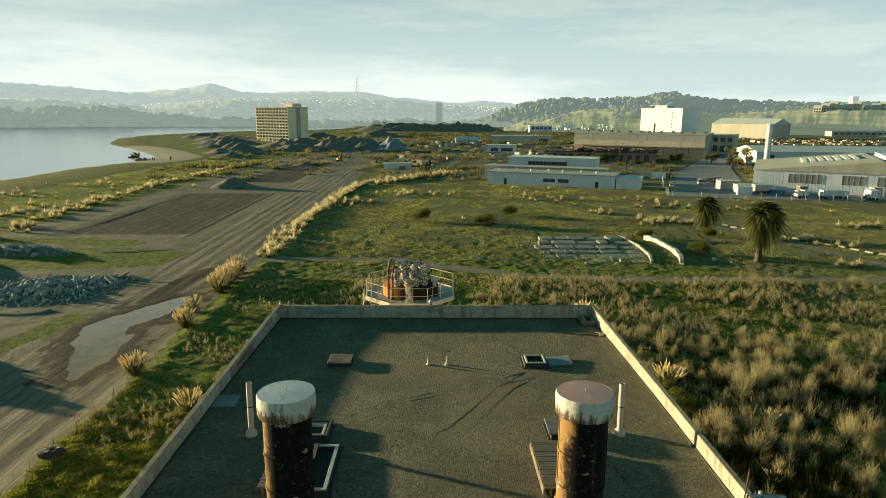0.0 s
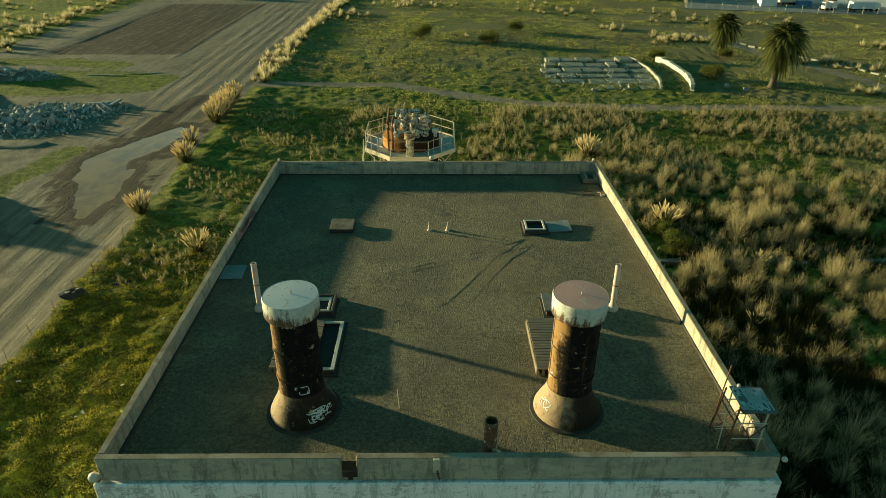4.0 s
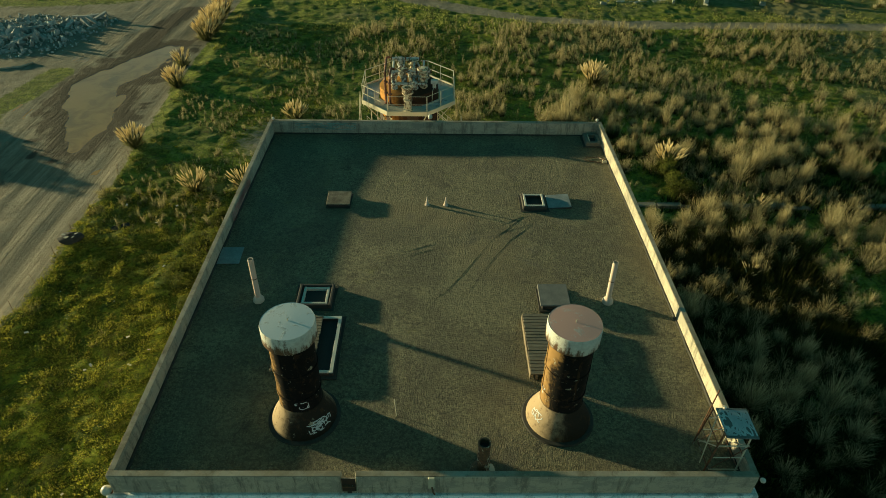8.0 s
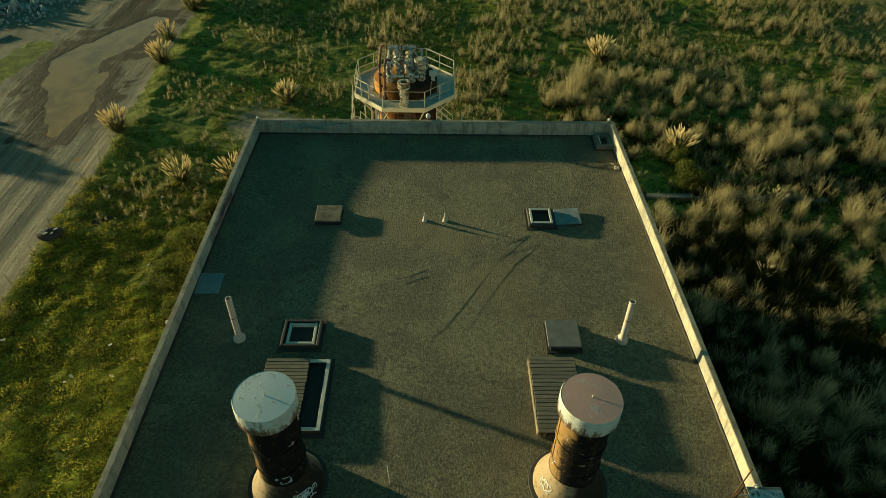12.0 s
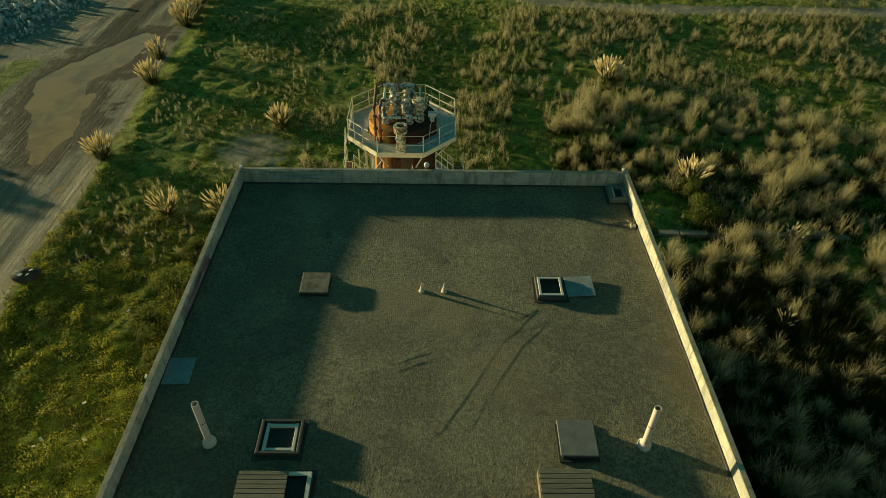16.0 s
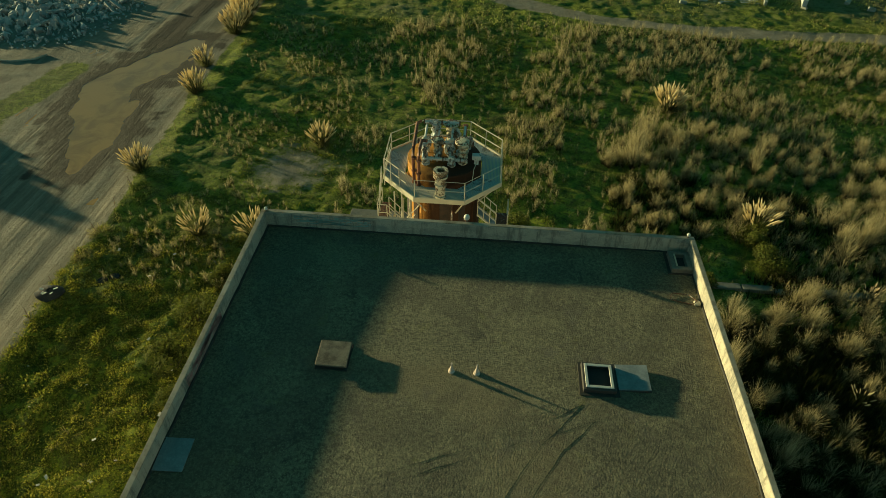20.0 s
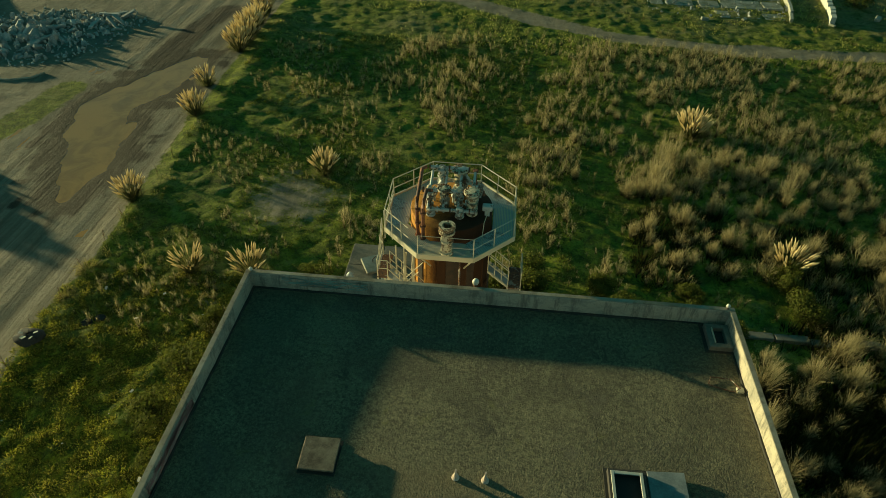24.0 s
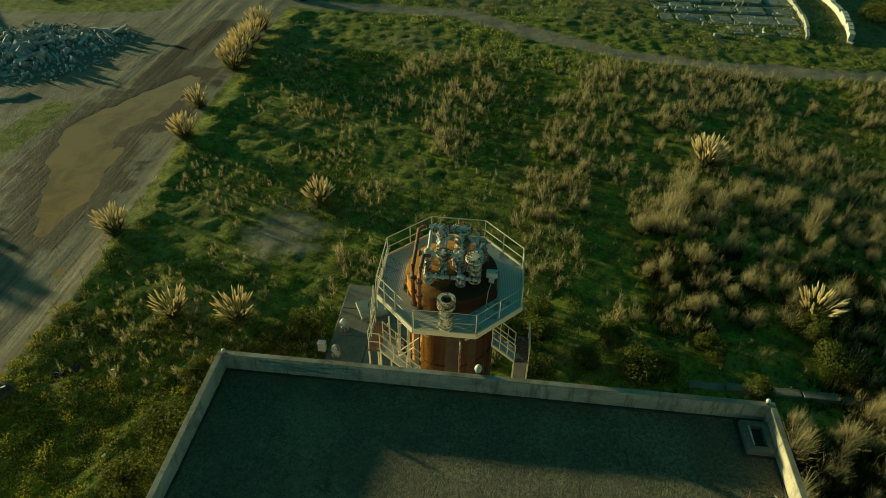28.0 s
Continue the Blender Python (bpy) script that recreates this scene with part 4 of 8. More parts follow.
def build_block():
    house = thing("concrete_block", (0, 0, 0), "windowless weathered concrete block with a flat gravel roof", "building")
    g = Geo()
    out, lip = 0.24, 0.09
    g.cbox(X0 - out, X1 + out, Y0 - lip, Y1 + lip, -0.3, R - 0.36, 0.05)
    part("wall", g, FACADE, house)
    for side in (-1, 1):
        y = Y0 - lip if side < 0 else Y1 + lip
        for k in range(15):
            x = X0 + 0.7 + k * (X1 - X0 - 1.4) / 14
            part("wall_rib", Geo().cbox(x - 0.05, x + 0.05, y - 0.03, y + 0.03, 0.0, R - 0.42, 0.01), FACADE, house)
    g = Geo()
    n = 12
    for i in range(n + 1):
        y = Y0 + TH + (Y1 - Y0 - 2 * TH) * i / n
        for j in range(n + 1):
            x = X0 + TH + (X1 - X0 - 2 * TH) * j / n
            g.v.append((x, y, roof_z(y) + 0.03 * fbm(x, y, 0.18, 3)))
            g.t.append(0.0)
    for i in range(n):
        for j in range(n):
            a = i * (n + 1) + j
            g.f.append((a, a + 1, a + n + 2, a + n + 1))
    part("roof", g, GRAVEL, house, "flat roof covered with fine brown gravel", smooth=True)
    for k in range(4):
        g = Geo()
        if k == 0:
            g.cbox(X0, -2.80, Y0, Y0 + TH, R - 0.3, TOP, 0.035)
            g.cbox(-2.38, X1, Y0, Y0 + TH, R - 0.3, TOP, 0.035)
            g.box(-2.80, -2.38, Y0 + 0.02, Y0 + TH - 0.02, R - 0.3, TOP - 0.34)
            part("spout", Geo().cbox(-2.78, -2.40, Y0 - 0.12, Y0 + TH + 0.02, R + 0.19, R + 0.24, 0.01), RUSTY, house, "rusty sheet spout in the parapet gap")
            part("rust_stain_plate", Geo().cbox(-2.80, -2.38, Y0 - 0.05, Y0 - 0.004, R - 0.12, TOP - 0.07, 0.012), SCORCHED, house, "black scorched plate over the gap")
            part("rust_stain_plate", Geo().cbox(-2.66, -2.52, Y0 - 0.03, Y0 - 0.004, R - 0.26, R - 0.12, 0.008), SCORCHED, house, "black scorched plate over the gap")
        elif k == 1:
            g.cbox(X0, X1, Y1 - TH, Y1, R - 0.4, TOP, 0.035)
        elif k == 2:
            g.cbox(X0 + 0.002, X0 + TH, Y0 + TH, Y1 - TH, R - 0.4, TOP - 0.003, 0.035)
        else:
            g.cbox(X1 - TH, X1 - 0.002, Y0 + TH, Y1 - TH, R - 0.4, TOP - 0.003, 0.035)
        part("parapet", g, PARAPET, house, "stained concrete parapet with chipped edges")
    for x0, x1, y0, y1 in ((X0, -2.80, Y0, Y0 + TH), (-2.38, X1, Y0, Y0 + TH), (X0, X1, Y1 - TH, Y1), (X0, X0 + TH, Y0 + TH, Y1 - TH), (X1 - TH, X1, Y0 + TH, Y1 - TH)):
        part("coping", Geo().cbox(x0 + 0.012, x1 - 0.012, y0 + 0.012, y1 - 0.012, TOP - 0.03, TOP + 0.012, 0.006), COPING, house, "brown worn top of the parapet")
    g = Geo()
    for a, b in (((X0 + TH + 0.02, Y1 - TH - 0.02), (X1 - TH - 0.02, Y1 - TH - 0.02)), ((X0 + TH + 0.02, Y0 + TH), (X0 + TH + 0.02, Y1 - TH)), ((X1 - TH - 0.02, Y0 + TH), (X1 - TH - 0.02, Y1 - TH))):
        p = [(a[0] + (b[0] - a[0]) * k / 60 + 0.05 * fbm(k, a[0], 0.5), a[1] + (b[1] - a[1]) * k / 60 + 0.05 * fbm(k, a[1] + 9, 0.5)) for k in range(61)]
        g.tube([(x, y, roof_z(y) - 0.01) for x, y in p], 0.07, 6)
    part("tar_seam", g, TAR, house, "dark tar seam along the parapet foot")


build_block()


def scrawl(ob):
    """Loose sprayed strokes too fine to pick apart."""
    return tagged(ob, kind="stuff")


def scribble(rng, width, height, strokes, r):
    """Loose sprayed strokes in a flat field, x to the right and z up."""
    g = Geo()
    for k in range(strokes):
        x, z = rng.uniform(-width / 2, width / 2), rng.uniform(-height / 2, height / 2)
        a = rng.uniform(0, 6.28)
        path = []
        for j in range(rng.randint(5, 10)):
            path.append((x, 0, z))
            a += rng.uniform(-1.3, 1.3)
            x = min(width / 2, max(-width / 2, x + 0.09 * width * math.cos(a) + 0.01))
            z = min(height / 2, max(-height / 2, z + 0.2 * height * math.sin(a)))
        for p, q in zip(path, path[1:]):
            d = Vector((q[0] - p[0], 0, q[2] - p[2]))
            if d.length < 1e-4:
                continue
            s = Vector((-d.z, 0, d.x)).normalized() * r
            g.add([Vector(p) - s, Vector(q) - s, Vector(q) + s, Vector(p) + s], [(0, 1, 2, 3)])
    return g


def wrap(g, cx, cy, radius_at, angle, z0):
    """Bends flat strokes round an upright axis."""
    out = Geo()
    pts = []
    for x, _, z in g.v:
        r = radius_at(z + z0) + 0.012
        a = angle + x / max(r, 0.3)
        pts.append((cx + r * math.cos(a), cy + r * math.sin(a), z + z0))
    out.add(pts, g.f)
    return out


def flare_radius(z):
    return float(np.interp(z, (0.0, 0.12, 0.3, 0.6, 0.85, 1.05), (1.10, 1.10, 1.02, 0.86, 0.76, 0.72)))


def build_stack(x, y, top_mat, label, top_label, tag):
    z = roof_z(y)
    s = thing("vent_stack", (x, y, z), label, "chimney", "twin vent stacks on the roof")
    part("tar_ring", Geo().lathe([(1.26, -0.04), (1.22, 0.03), (1.08, 0.05)], 40), TAR, s, "black tar ring round the foot", True)
    part("base", Geo().lathe([(flare_radius(h), h) for h in (0, 0.12, 0.2, 0.3, 0.45, 0.6, 0.72, 0.85, 1.0, 1.05)], 40), FLARE, s, "flared sooty steel base, shade painted on one flank", True)
    part("shaft", Geo().lathe([(0.70, 1.0), (0.70, 1.62), (0.705, 3.89)], 40), CHARRED, s, "scorched steel shaft, brown sunward, soot and painted shade behind", True)
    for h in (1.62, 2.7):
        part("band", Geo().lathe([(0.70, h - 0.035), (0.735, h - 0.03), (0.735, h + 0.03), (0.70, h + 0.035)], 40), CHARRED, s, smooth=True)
    for k in range(2):
        a = 0.6 + 2.9 * k + (x > 0)
        part("weld_strip", Geo().cbox(-0.03, 0.03, 0.69, 0.725, 1.65, 3.86, 0.006, pose(0, 0, 0, 0, 0, math.degrees(a))), CHARRED, s)
    cap = part("cap", Geo().lathe([(0.70, 3.86), (0.82, 3.875), (0.845, 3.93), (0.845, 4.46), (0.825, 4.52)], 44, closed=False), CAP_WHITE, s, "chalky white collar with rust runs", True)
    part("cap_top", Geo().lathe([(0.825, 4.516), (0.4, 4.53), (0.02, 4.535)], 44), top_mat, cap, top_label, True)
    part("hook", Geo().tube([(0.02, 0, 4.52), (0.02, 0, 4.62), (0.06, 0, 4.65)], 0.016), RAIL, cap)
    rng = random.Random(tag)
    for ang, w, h, z0, n in (((-0.75, 0.95, 0.34, 0.42, 16), (-1.2, 0.6, 0.3, 1.35, 7)) if x < 0 else ((-2.75, 0.5, 0.25, 0.55, 9), (-0.15, 0.35, 0.2, 1.25, 5), (-2.9, 0.3, 0.5, 1.7, 5))):
        scrawl(part("graffiti", wrap(scribble(rng, w, h, n, 0.013), 0, 0, lambda q: flare_radius(q) if q < 1.05 else 0.705, ang, z0), GRAFFITI, s, "white sprayed scrawl"))
    return s


build_stack(-4.43, -21.40, CAP_GREY, "tall scorched steel vent stack with a grey-topped white cap", "flat grey metal cap top", 11)
build_stack(4.31, -21.42, CAP_RED, "tall scorched steel vent stack with a faded red cap", "flat faded red cap top with grey worn patch", 12)


def build_vent_pipe(x, y, h, r, mat, label, lean=(0.0, 0.0)):
    z = roof_z(y)
    p = thing("vent_pipe", (x, y, z), label, "pipe", "thin vent pipes on the roof")
    g = Geo().lathe([(r * 2.0, -0.02), (r * 2.0, 0.10), (r * 1.5, 0.2), (r * 1.05, 0.24)], 18)
    part("flange", g, mat, p, smooth=True)
    g = Geo().lathe([(r, 0.05), (r, h), (r * 0.8, h), (r * 0.8, h - 0.5)], 18, closed=False)
    part("tube", g, mat, p, smooth=True)
    part("bore", Geo().lathe([(r * 0.79, h - 0.5), (r * 0.79, h - 0.2)], 18), SHAFT, p, "black plug standing for the unlit hollow")
    g = Geo().lathe([(r * 1.02, h * 0.55 - 0.02), (r * 1.02, h * 0.55 + 0.02)], 18, closed=False)
    part("band", g, RUSTY, p)
    p.matrix_basis = pose(x, y, z, lean[0], lean[1], 0)


build_vent_pipe(-7.30, -15.55, 2.20, 0.115, PIPE_PALE, "tall pale painted vent pipe", (0.0, 0.3))
build_vent_pipe(7.29, -15.55, 2.14, 0.115, PIPE_PALE, "tall pale pink-white vent pipe", (0.0, -0.6))
build_vent_pipe(1.58, -23.58, 1.52, 0.20, FLAKED, "short wide peeling open vent pipe by the parapet")


def build_curb(name, x0, x1, y0, y1, h, w, mat, label, category="roof hatch", hole=True):
    """A raised frame round a hatch opening."""
    z = roof_z((y0 + y1) / 2)
    t = thing(name, ((x0 + x1) / 2, (y0 + y1) / 2, z - 0.03), label, category, "roof hatches")
    a, b = (x1 - x0) / 2, (y1 - y0) / 2
    rag = random.Random(int(100 * x0))
    edge = [(a + 0.12, b + 0.12), (0, b + 0.1), (-a - 0.12, b + 0.12), (-a - 0.1, 0), (-a - 0.12, -b - 0.12), (0, -b - 0.1), (a + 0.12, -b - 0.12), (a + 0.1, 0)]
    part("tar_skirt", Geo().prism([(u * rag.uniform(0.97, 1.05), v * rag.uniform(0.97, 1.05)) for u, v in edge], -0.03, 0.075), TAR, t, "ragged black tar round the curb")
    for sx in (-1, 1):
        part("frame_side", Geo().cbox(min(sx * a, sx * (a - w)), max(sx * a, sx * (a - w)), -b, b, 0, h, 0.015), mat, t)
        part("frame_end", Geo().cbox(-a + w, a - w, min(sx * b, sx * (b - w)), max(sx * b, sx * (b - w)), 0, h - 0.004, 0.015), mat, t)
    if hole:
        part("opening_dark_plate", Geo().box(-a + w, a - w, -b + w, b - w, 0.078, 0.092), SHAFT, t, "black plate standing for the unlit opening")
    return t, a, b


def white_rim(t, a, b, z, inset, w):
    """Four chipped white boards along the top of a curb."""
    a, b = a - inset, b - inset
    for s in (-1, 1):
        part("rim_board", Geo().cbox(min(s * a, s * (a - w)), max(s * a, s * (a - w)), -b, b, z + 0.002, z + 0.05, 0.008), WHITE_FRAME, t, "chipped white board")
        part("rim_board", Geo().cbox(-a + w, a - w, min(s * b, s * (b - w)), max(s * b, s * (b - w)), z + 0.002, z + 0.046, 0.008), WHITE_FRAME, t, "chipped white board")


# closed hatch with a tan lid, far row
t, a, b = build_curb("roof_hatch", -5.36, -4.36, -8.52, -7.47, 0.20, 0.08, DARK_FRAME, "closed roof hatch under a tan weathered lid", hole=False)
part("lid", Geo().cbox(-a - 0.10, a + 0.08, -b - 0.08, b + 0.08, 0.21, 0.28, 0.015, pose(0, 0, 0, 0, 1.5, 1)), LID_TAN, t, "tan weathered lid, slightly askew")
# open white-framed hatch and its lid on the gravel
t, a, b = build_curb("roof_hatch", 4.46, 5.65, -8.74, -7.47, 0.25, 0.13, DARK_FRAME, "open roof hatch with a worn white rim on a dark curb")
white_rim(t, a, b, 0.25, 0.09, 0.10)
lidr = thing("hatch_lid", (6.37, -7.92, roof_z(-7.92)), "grey sheet hatch lid lying on the gravel", "hatch lid")
part("sheet", Geo().cbox(-0.6, 0.58, -0.58, 0.58, 0.03, 0.1, 0.012, pose(0, 0, 0, 1, -4, 1)), LID, lidr)
part("rim", Geo().cbox(-0.6, 0.58, -0.62, -0.56, 0.0, 0.07, 0.01, pose(0, 0, 0, 1, -4, 1)), DARK_FRAME, lidr)
# open dark-framed hatch
t, a, b = build_curb("roof_hatch", -5.66, -4.22, -16.08, -14.76, 0.28, 0.10, DARK_FRAME, "open roof hatch with a dark rotten frame")
for s in (-1, 1):
    part("inner_frame", Geo().cbox(s * 0.49 - 0.05, s * 0.49 + 0.05, -b + 0.12, b - 0.12, 0.06, 0.22, 0.01), WHITE_FRAME, t)
    part("inner_frame", Geo().cbox(-0.44, 0.44, s * 0.46 - 0.05, s * 0.46 + 0.05, 0.06, 0.22, 0.01), WHITE_FRAME, t)
# closed dark hatch
t, a, b = build_curb("roof_hatch", 4.46, 5.54, -16.07, -14.88, 0.3, 0.08, DARK_FRAME, "closed roof hatch under a dark felt lid", hole=False)
part("lid", Geo().cbox(-a - 0.08, a + 0.08, -b - 0.08, b + 0.08, 0.3, 0.37, 0.015, pose(0, 0, 0, 0, -1, -1)), LID_DARK, t, "dark felt-covered lid")
# long openings with plank covers
t, a, b = build_curb("long_hatch", -4.98, -3.66, -19.70, -16.68, 0.21, 0.13, DARK_FRAME, "long open roof hatch with a worn white rim")
white_rim(t, a, b, 0.21, 0.02, 0.13)


def build_plank_cover(x0, x1, y0, y1, lift, label, turn=0.0):
    z = roof_z((y0 + y1) / 2)
    t = thing("plank_cover", ((x0 + x1) / 2, (y0 + y1) / 2, z), label, "hatch cover", "plank hatch covers", turn=turn)
    a, b = (x1 - x0) / 2, (y1 - y0) / 2
    n = 19
    rng = random.Random(int(100 * x1))
    me = Geo().cbox(-a, a, -b / n + 0.012, b / n - 0.012, 0, 0.05, 0.006).mesh("plank", WOOD)
    for k in range(n):
        part("plank", me, WOOD, t, m=pose(rng.uniform(-0.02, 0.02), -b + (2 * k + 1) * b / n, lift + rng.uniform(0, 0.012), 0, rng.uniform(-0.4, 0.4), rng.uniform(-0.5, 0.5)))
    for s in (-0.75, 0.75):
        part("batten", Geo().cbox(s * a - 0.05, s * a + 0.05, -b, b, 0, lift, 0.006), WOOD, t)
    return t


build_plank_cover(-5.98, -4.42, -19.66, -16.71, 0.24, "weathered plank cover slid half off a hatch")
t = build_plank_cover(3.57, 5.22, -19.80, -16.60, 0.26, "weathered plank cover over a long roof hatch")
part("edge_strip", Geo().cbox(-0.86, -0.825, -1.54, 1.54, 0.0, 0.29, 0.006), LID_TAN, t, "pale edge strip")

# flat sheet on the gravel
sheet = thing("metal_sheet", (-9.22, -12.58, roof_z(-12.58)), "flat blue-grey metal sheet lying on the roof", "metal sheet", turn=2)
part("sheet", Geo().cbox(-0.5, 0.49, -0.61, 0.61, 0.02, 0.05, 0.008), LID, sheet)

# concrete scupper box in the corner
t, a, b = build_curb("scupper_box", 8.95, 9.87, -1.70, -0.46, 0.30, 0.22, SLAB, "square concrete drain box in the roof corner", "drain box")
part("inner_rim", Geo().cbox(-0.24, -0.19, -0.4, 0.4, 0.27, 0.34, 0.01), PARAPET, t)

# two small bottle-shaped stubs
for x in (-0.38, 0.57):
    p = thing("pipe_stub", (x, -8.22, roof_z(-8.22) - 0.02), "small cream bottle-shaped pipe stub", "pipe", "pair of pipe stubs")
    part("neck", Geo().lathe([(0.065, 0), (0.07, 0.2), (0.04, 0.28), (0.03, 0.34), (0.028, 0.46), (0.036, 0.48)], 14), PIPE_PALE, p, smooth=True)
    part("foot", Geo().lathe([(0.13, 0), (0.12, 0.05), (0.09, 0.07)], 14), PIPE_PALE, p, smooth=True)

# bent rod left on the gravel
rod = thing("bent_rod", (9.33, -3.50, roof_z(-3.50)), "bent rusty steel rod lying on the roof", "scrap")
part("bar", Geo().tube([(-0.75, 0.1, 0.03), (-0.6, 0.42, 0.05), (0.1, 0.4, 0.03), (0.3, -0.1, 0.16), (0.1, -0.2, 0.04), (-0.75, 0.05, 0.03)], 0.022), RUSTY, rod)
part("joint", Geo().cbox(0.2, 0.45, -0.22, 0.0, 0.0, 0.12, 0.02), RAIL, rod)
stick = thing("thin_rod", (-1.27, -21.4, roof_z(-21.4)), "thin steel rod standing askew in the gravel", "scrap")
part("bar", Geo().tube([(0, 0, 0.0), (-0.07, 0.22, 0.62)], 0.014), RAIL, stick)


def build_rut(path, seed):
    """A thin line scraped through the gravel, which lies pushed up in two low ridges beside it."""
    g = Geo()
    pts = []
    for (ax, ay), (bx, by) in zip(path, path[1:]):
        n = int(math.hypot(bx - ax, by - ay) / 0.16) + 1
        pts += [(ax + (bx - ax) * k / n, ay + (by - ay) * k / n) for k in range(n)]
    (ax, ay), (bx, by) = path[0], path[-1]
    ln = math.hypot(bx - ax, by - ay)
    nx, ny = -(by - ay) / ln, (bx - ax) / ln
    profile = ((-0.05, -0.012), (-0.025, 0.0045), (0.0, -0.012), (0.025, -0.012), (0.045, 0.0026), (0.06, -0.012))
    m = len(profile)
    for i, (x, y) in enumerate(pts):
        j = 0.10 * fbm(x, y, 0.6, 3)
        z = roof_z(y) + 0.03 * fbm(x, y, 0.18, 3)
        low = 0.75 + 0.5 * fbm(x + 7 * seed, y, 1.7, 2)
        for o, h in profile:
            q = o * (1 + 0.25 * fbm(x, y + 5 * o, 2.3, 2)) + j
            g.v.append((x + nx * q, y + ny * q, z + h * (low if h > 0 else 1)))
            g.t.append(0.0)
        if i:
            k = m * i
            g.f += [(k - m + c, k - m + c + 1, k + c + 1, k + c) for c in range(m - 1)]
    return g


block = bpy.data.objects["concrete_block"]
for k, path in enumerate((((4.41, -9.31), (3.01, -10.98), (1.74, -12.94), (0.53, -14.96)), ((4.78, -9.98), (3.62, -11.2), (1.44, -14.92)), ((4.78, -9.98), (1.36, -11.44), (-2.88, -13.28)), ((4.41, -9.31), (2.52, -10.49), (-0.2, -11.7), (-2.77, -12.72)), ((-5.2, -12.2), (-4.4, -12.0), (-3.9, -12.3)), ((0.53, -14.96), (-0.6, -16.0), (-1.9, -16.6)))):
    part("gravel_rut", build_rut(path, k), GRAVEL, block, "thin scraped line in the gravel")

# graffiti on the inside of the parapets
rng = random.Random(21)
g = scribble(rng, 3.6, 0.38, 22, 0.02)
scrawl(part("graffiti", g, GRAFFITI_TEAL, block, "teal sprayed scrawl", m=pose(-6.6, Y1 - TH - 0.012, R + 0.27)))
g = scribble(rng, 3.4, 0.38, 26, 0.03)
scrawl(part("graffiti", g, GRAFFITI_PINK, block, "faded pink sprayed scrawl", m=pose(X0 + TH + 0.012, -8.2, R + 0.24, 0, 0, 90)))


def build_globe(x, y, z, label, tilt=0.0, size=0.5):
    t = thing("parapet_lamp", (x, y, z), label, "lamp", "old lamps on the parapet")
    t.scale = (size, size, size)
    m = pose(0, 0, 0, tilt, 0, 0)
    part("bracket", Geo().cbox(-0.09, 0.09, -0.09, 0.09, 0, 0.08, 0.01), RUSTY, t)
    part("stem", Geo().tube([(0, 0, 0.06), m @ Vector((0, 0, 0.2))], 0.035), RUSTY, t)
    part("globe", Geo().lathe([(0.07, 0.16), (0.13, 0.2), (0.17, 0.3), (0.15, 0.41), (0.08, 0.48), (0.02, 0.5)], 16, m=m), GLOBE, t, "grimy cream glass globe", True)
    part("collar", Geo().lathe([(0.09, 0.12), (0.11, 0.15), (0.09, 0.2)], 14, m=m), RUSTY, t)


build_globe(-0.30, 0.02, R + 0.52, "grimy round lamp globe on the far parapet", -20, 0.85)
build_globe(9.80, -0.10, TOP, "small broken lamp on the parapet corner")
build_globe(-9.74, -0.12, TOP - 0.05, "small old lamp on the parapet corner")
build_globe(10.10, -24.2, TOP - 0.05, "broken cream lamp hanging at the parapet corner", 50)
build_globe(-10.12, -24.08, R - 0.365, "old lamp on the ledge at the parapet corner", 25, 0.95)
br = thing("wall_bracket", (-0.04, Y0 - 0.06, R + 0.2), "rusty bracket hooked over the parapet", "bracket")
part("plate", Geo().cbox(-0.1, 0.1, -0.03, 0.05, -0.1, 0.42, 0.012), RAIL, br)
part("hook", Geo().tube([(0.02, -0.04, 0.0), (0.06, -0.16, -0.1), (0.1, -0.1, -0.28)], 0.03), RUSTY, br)


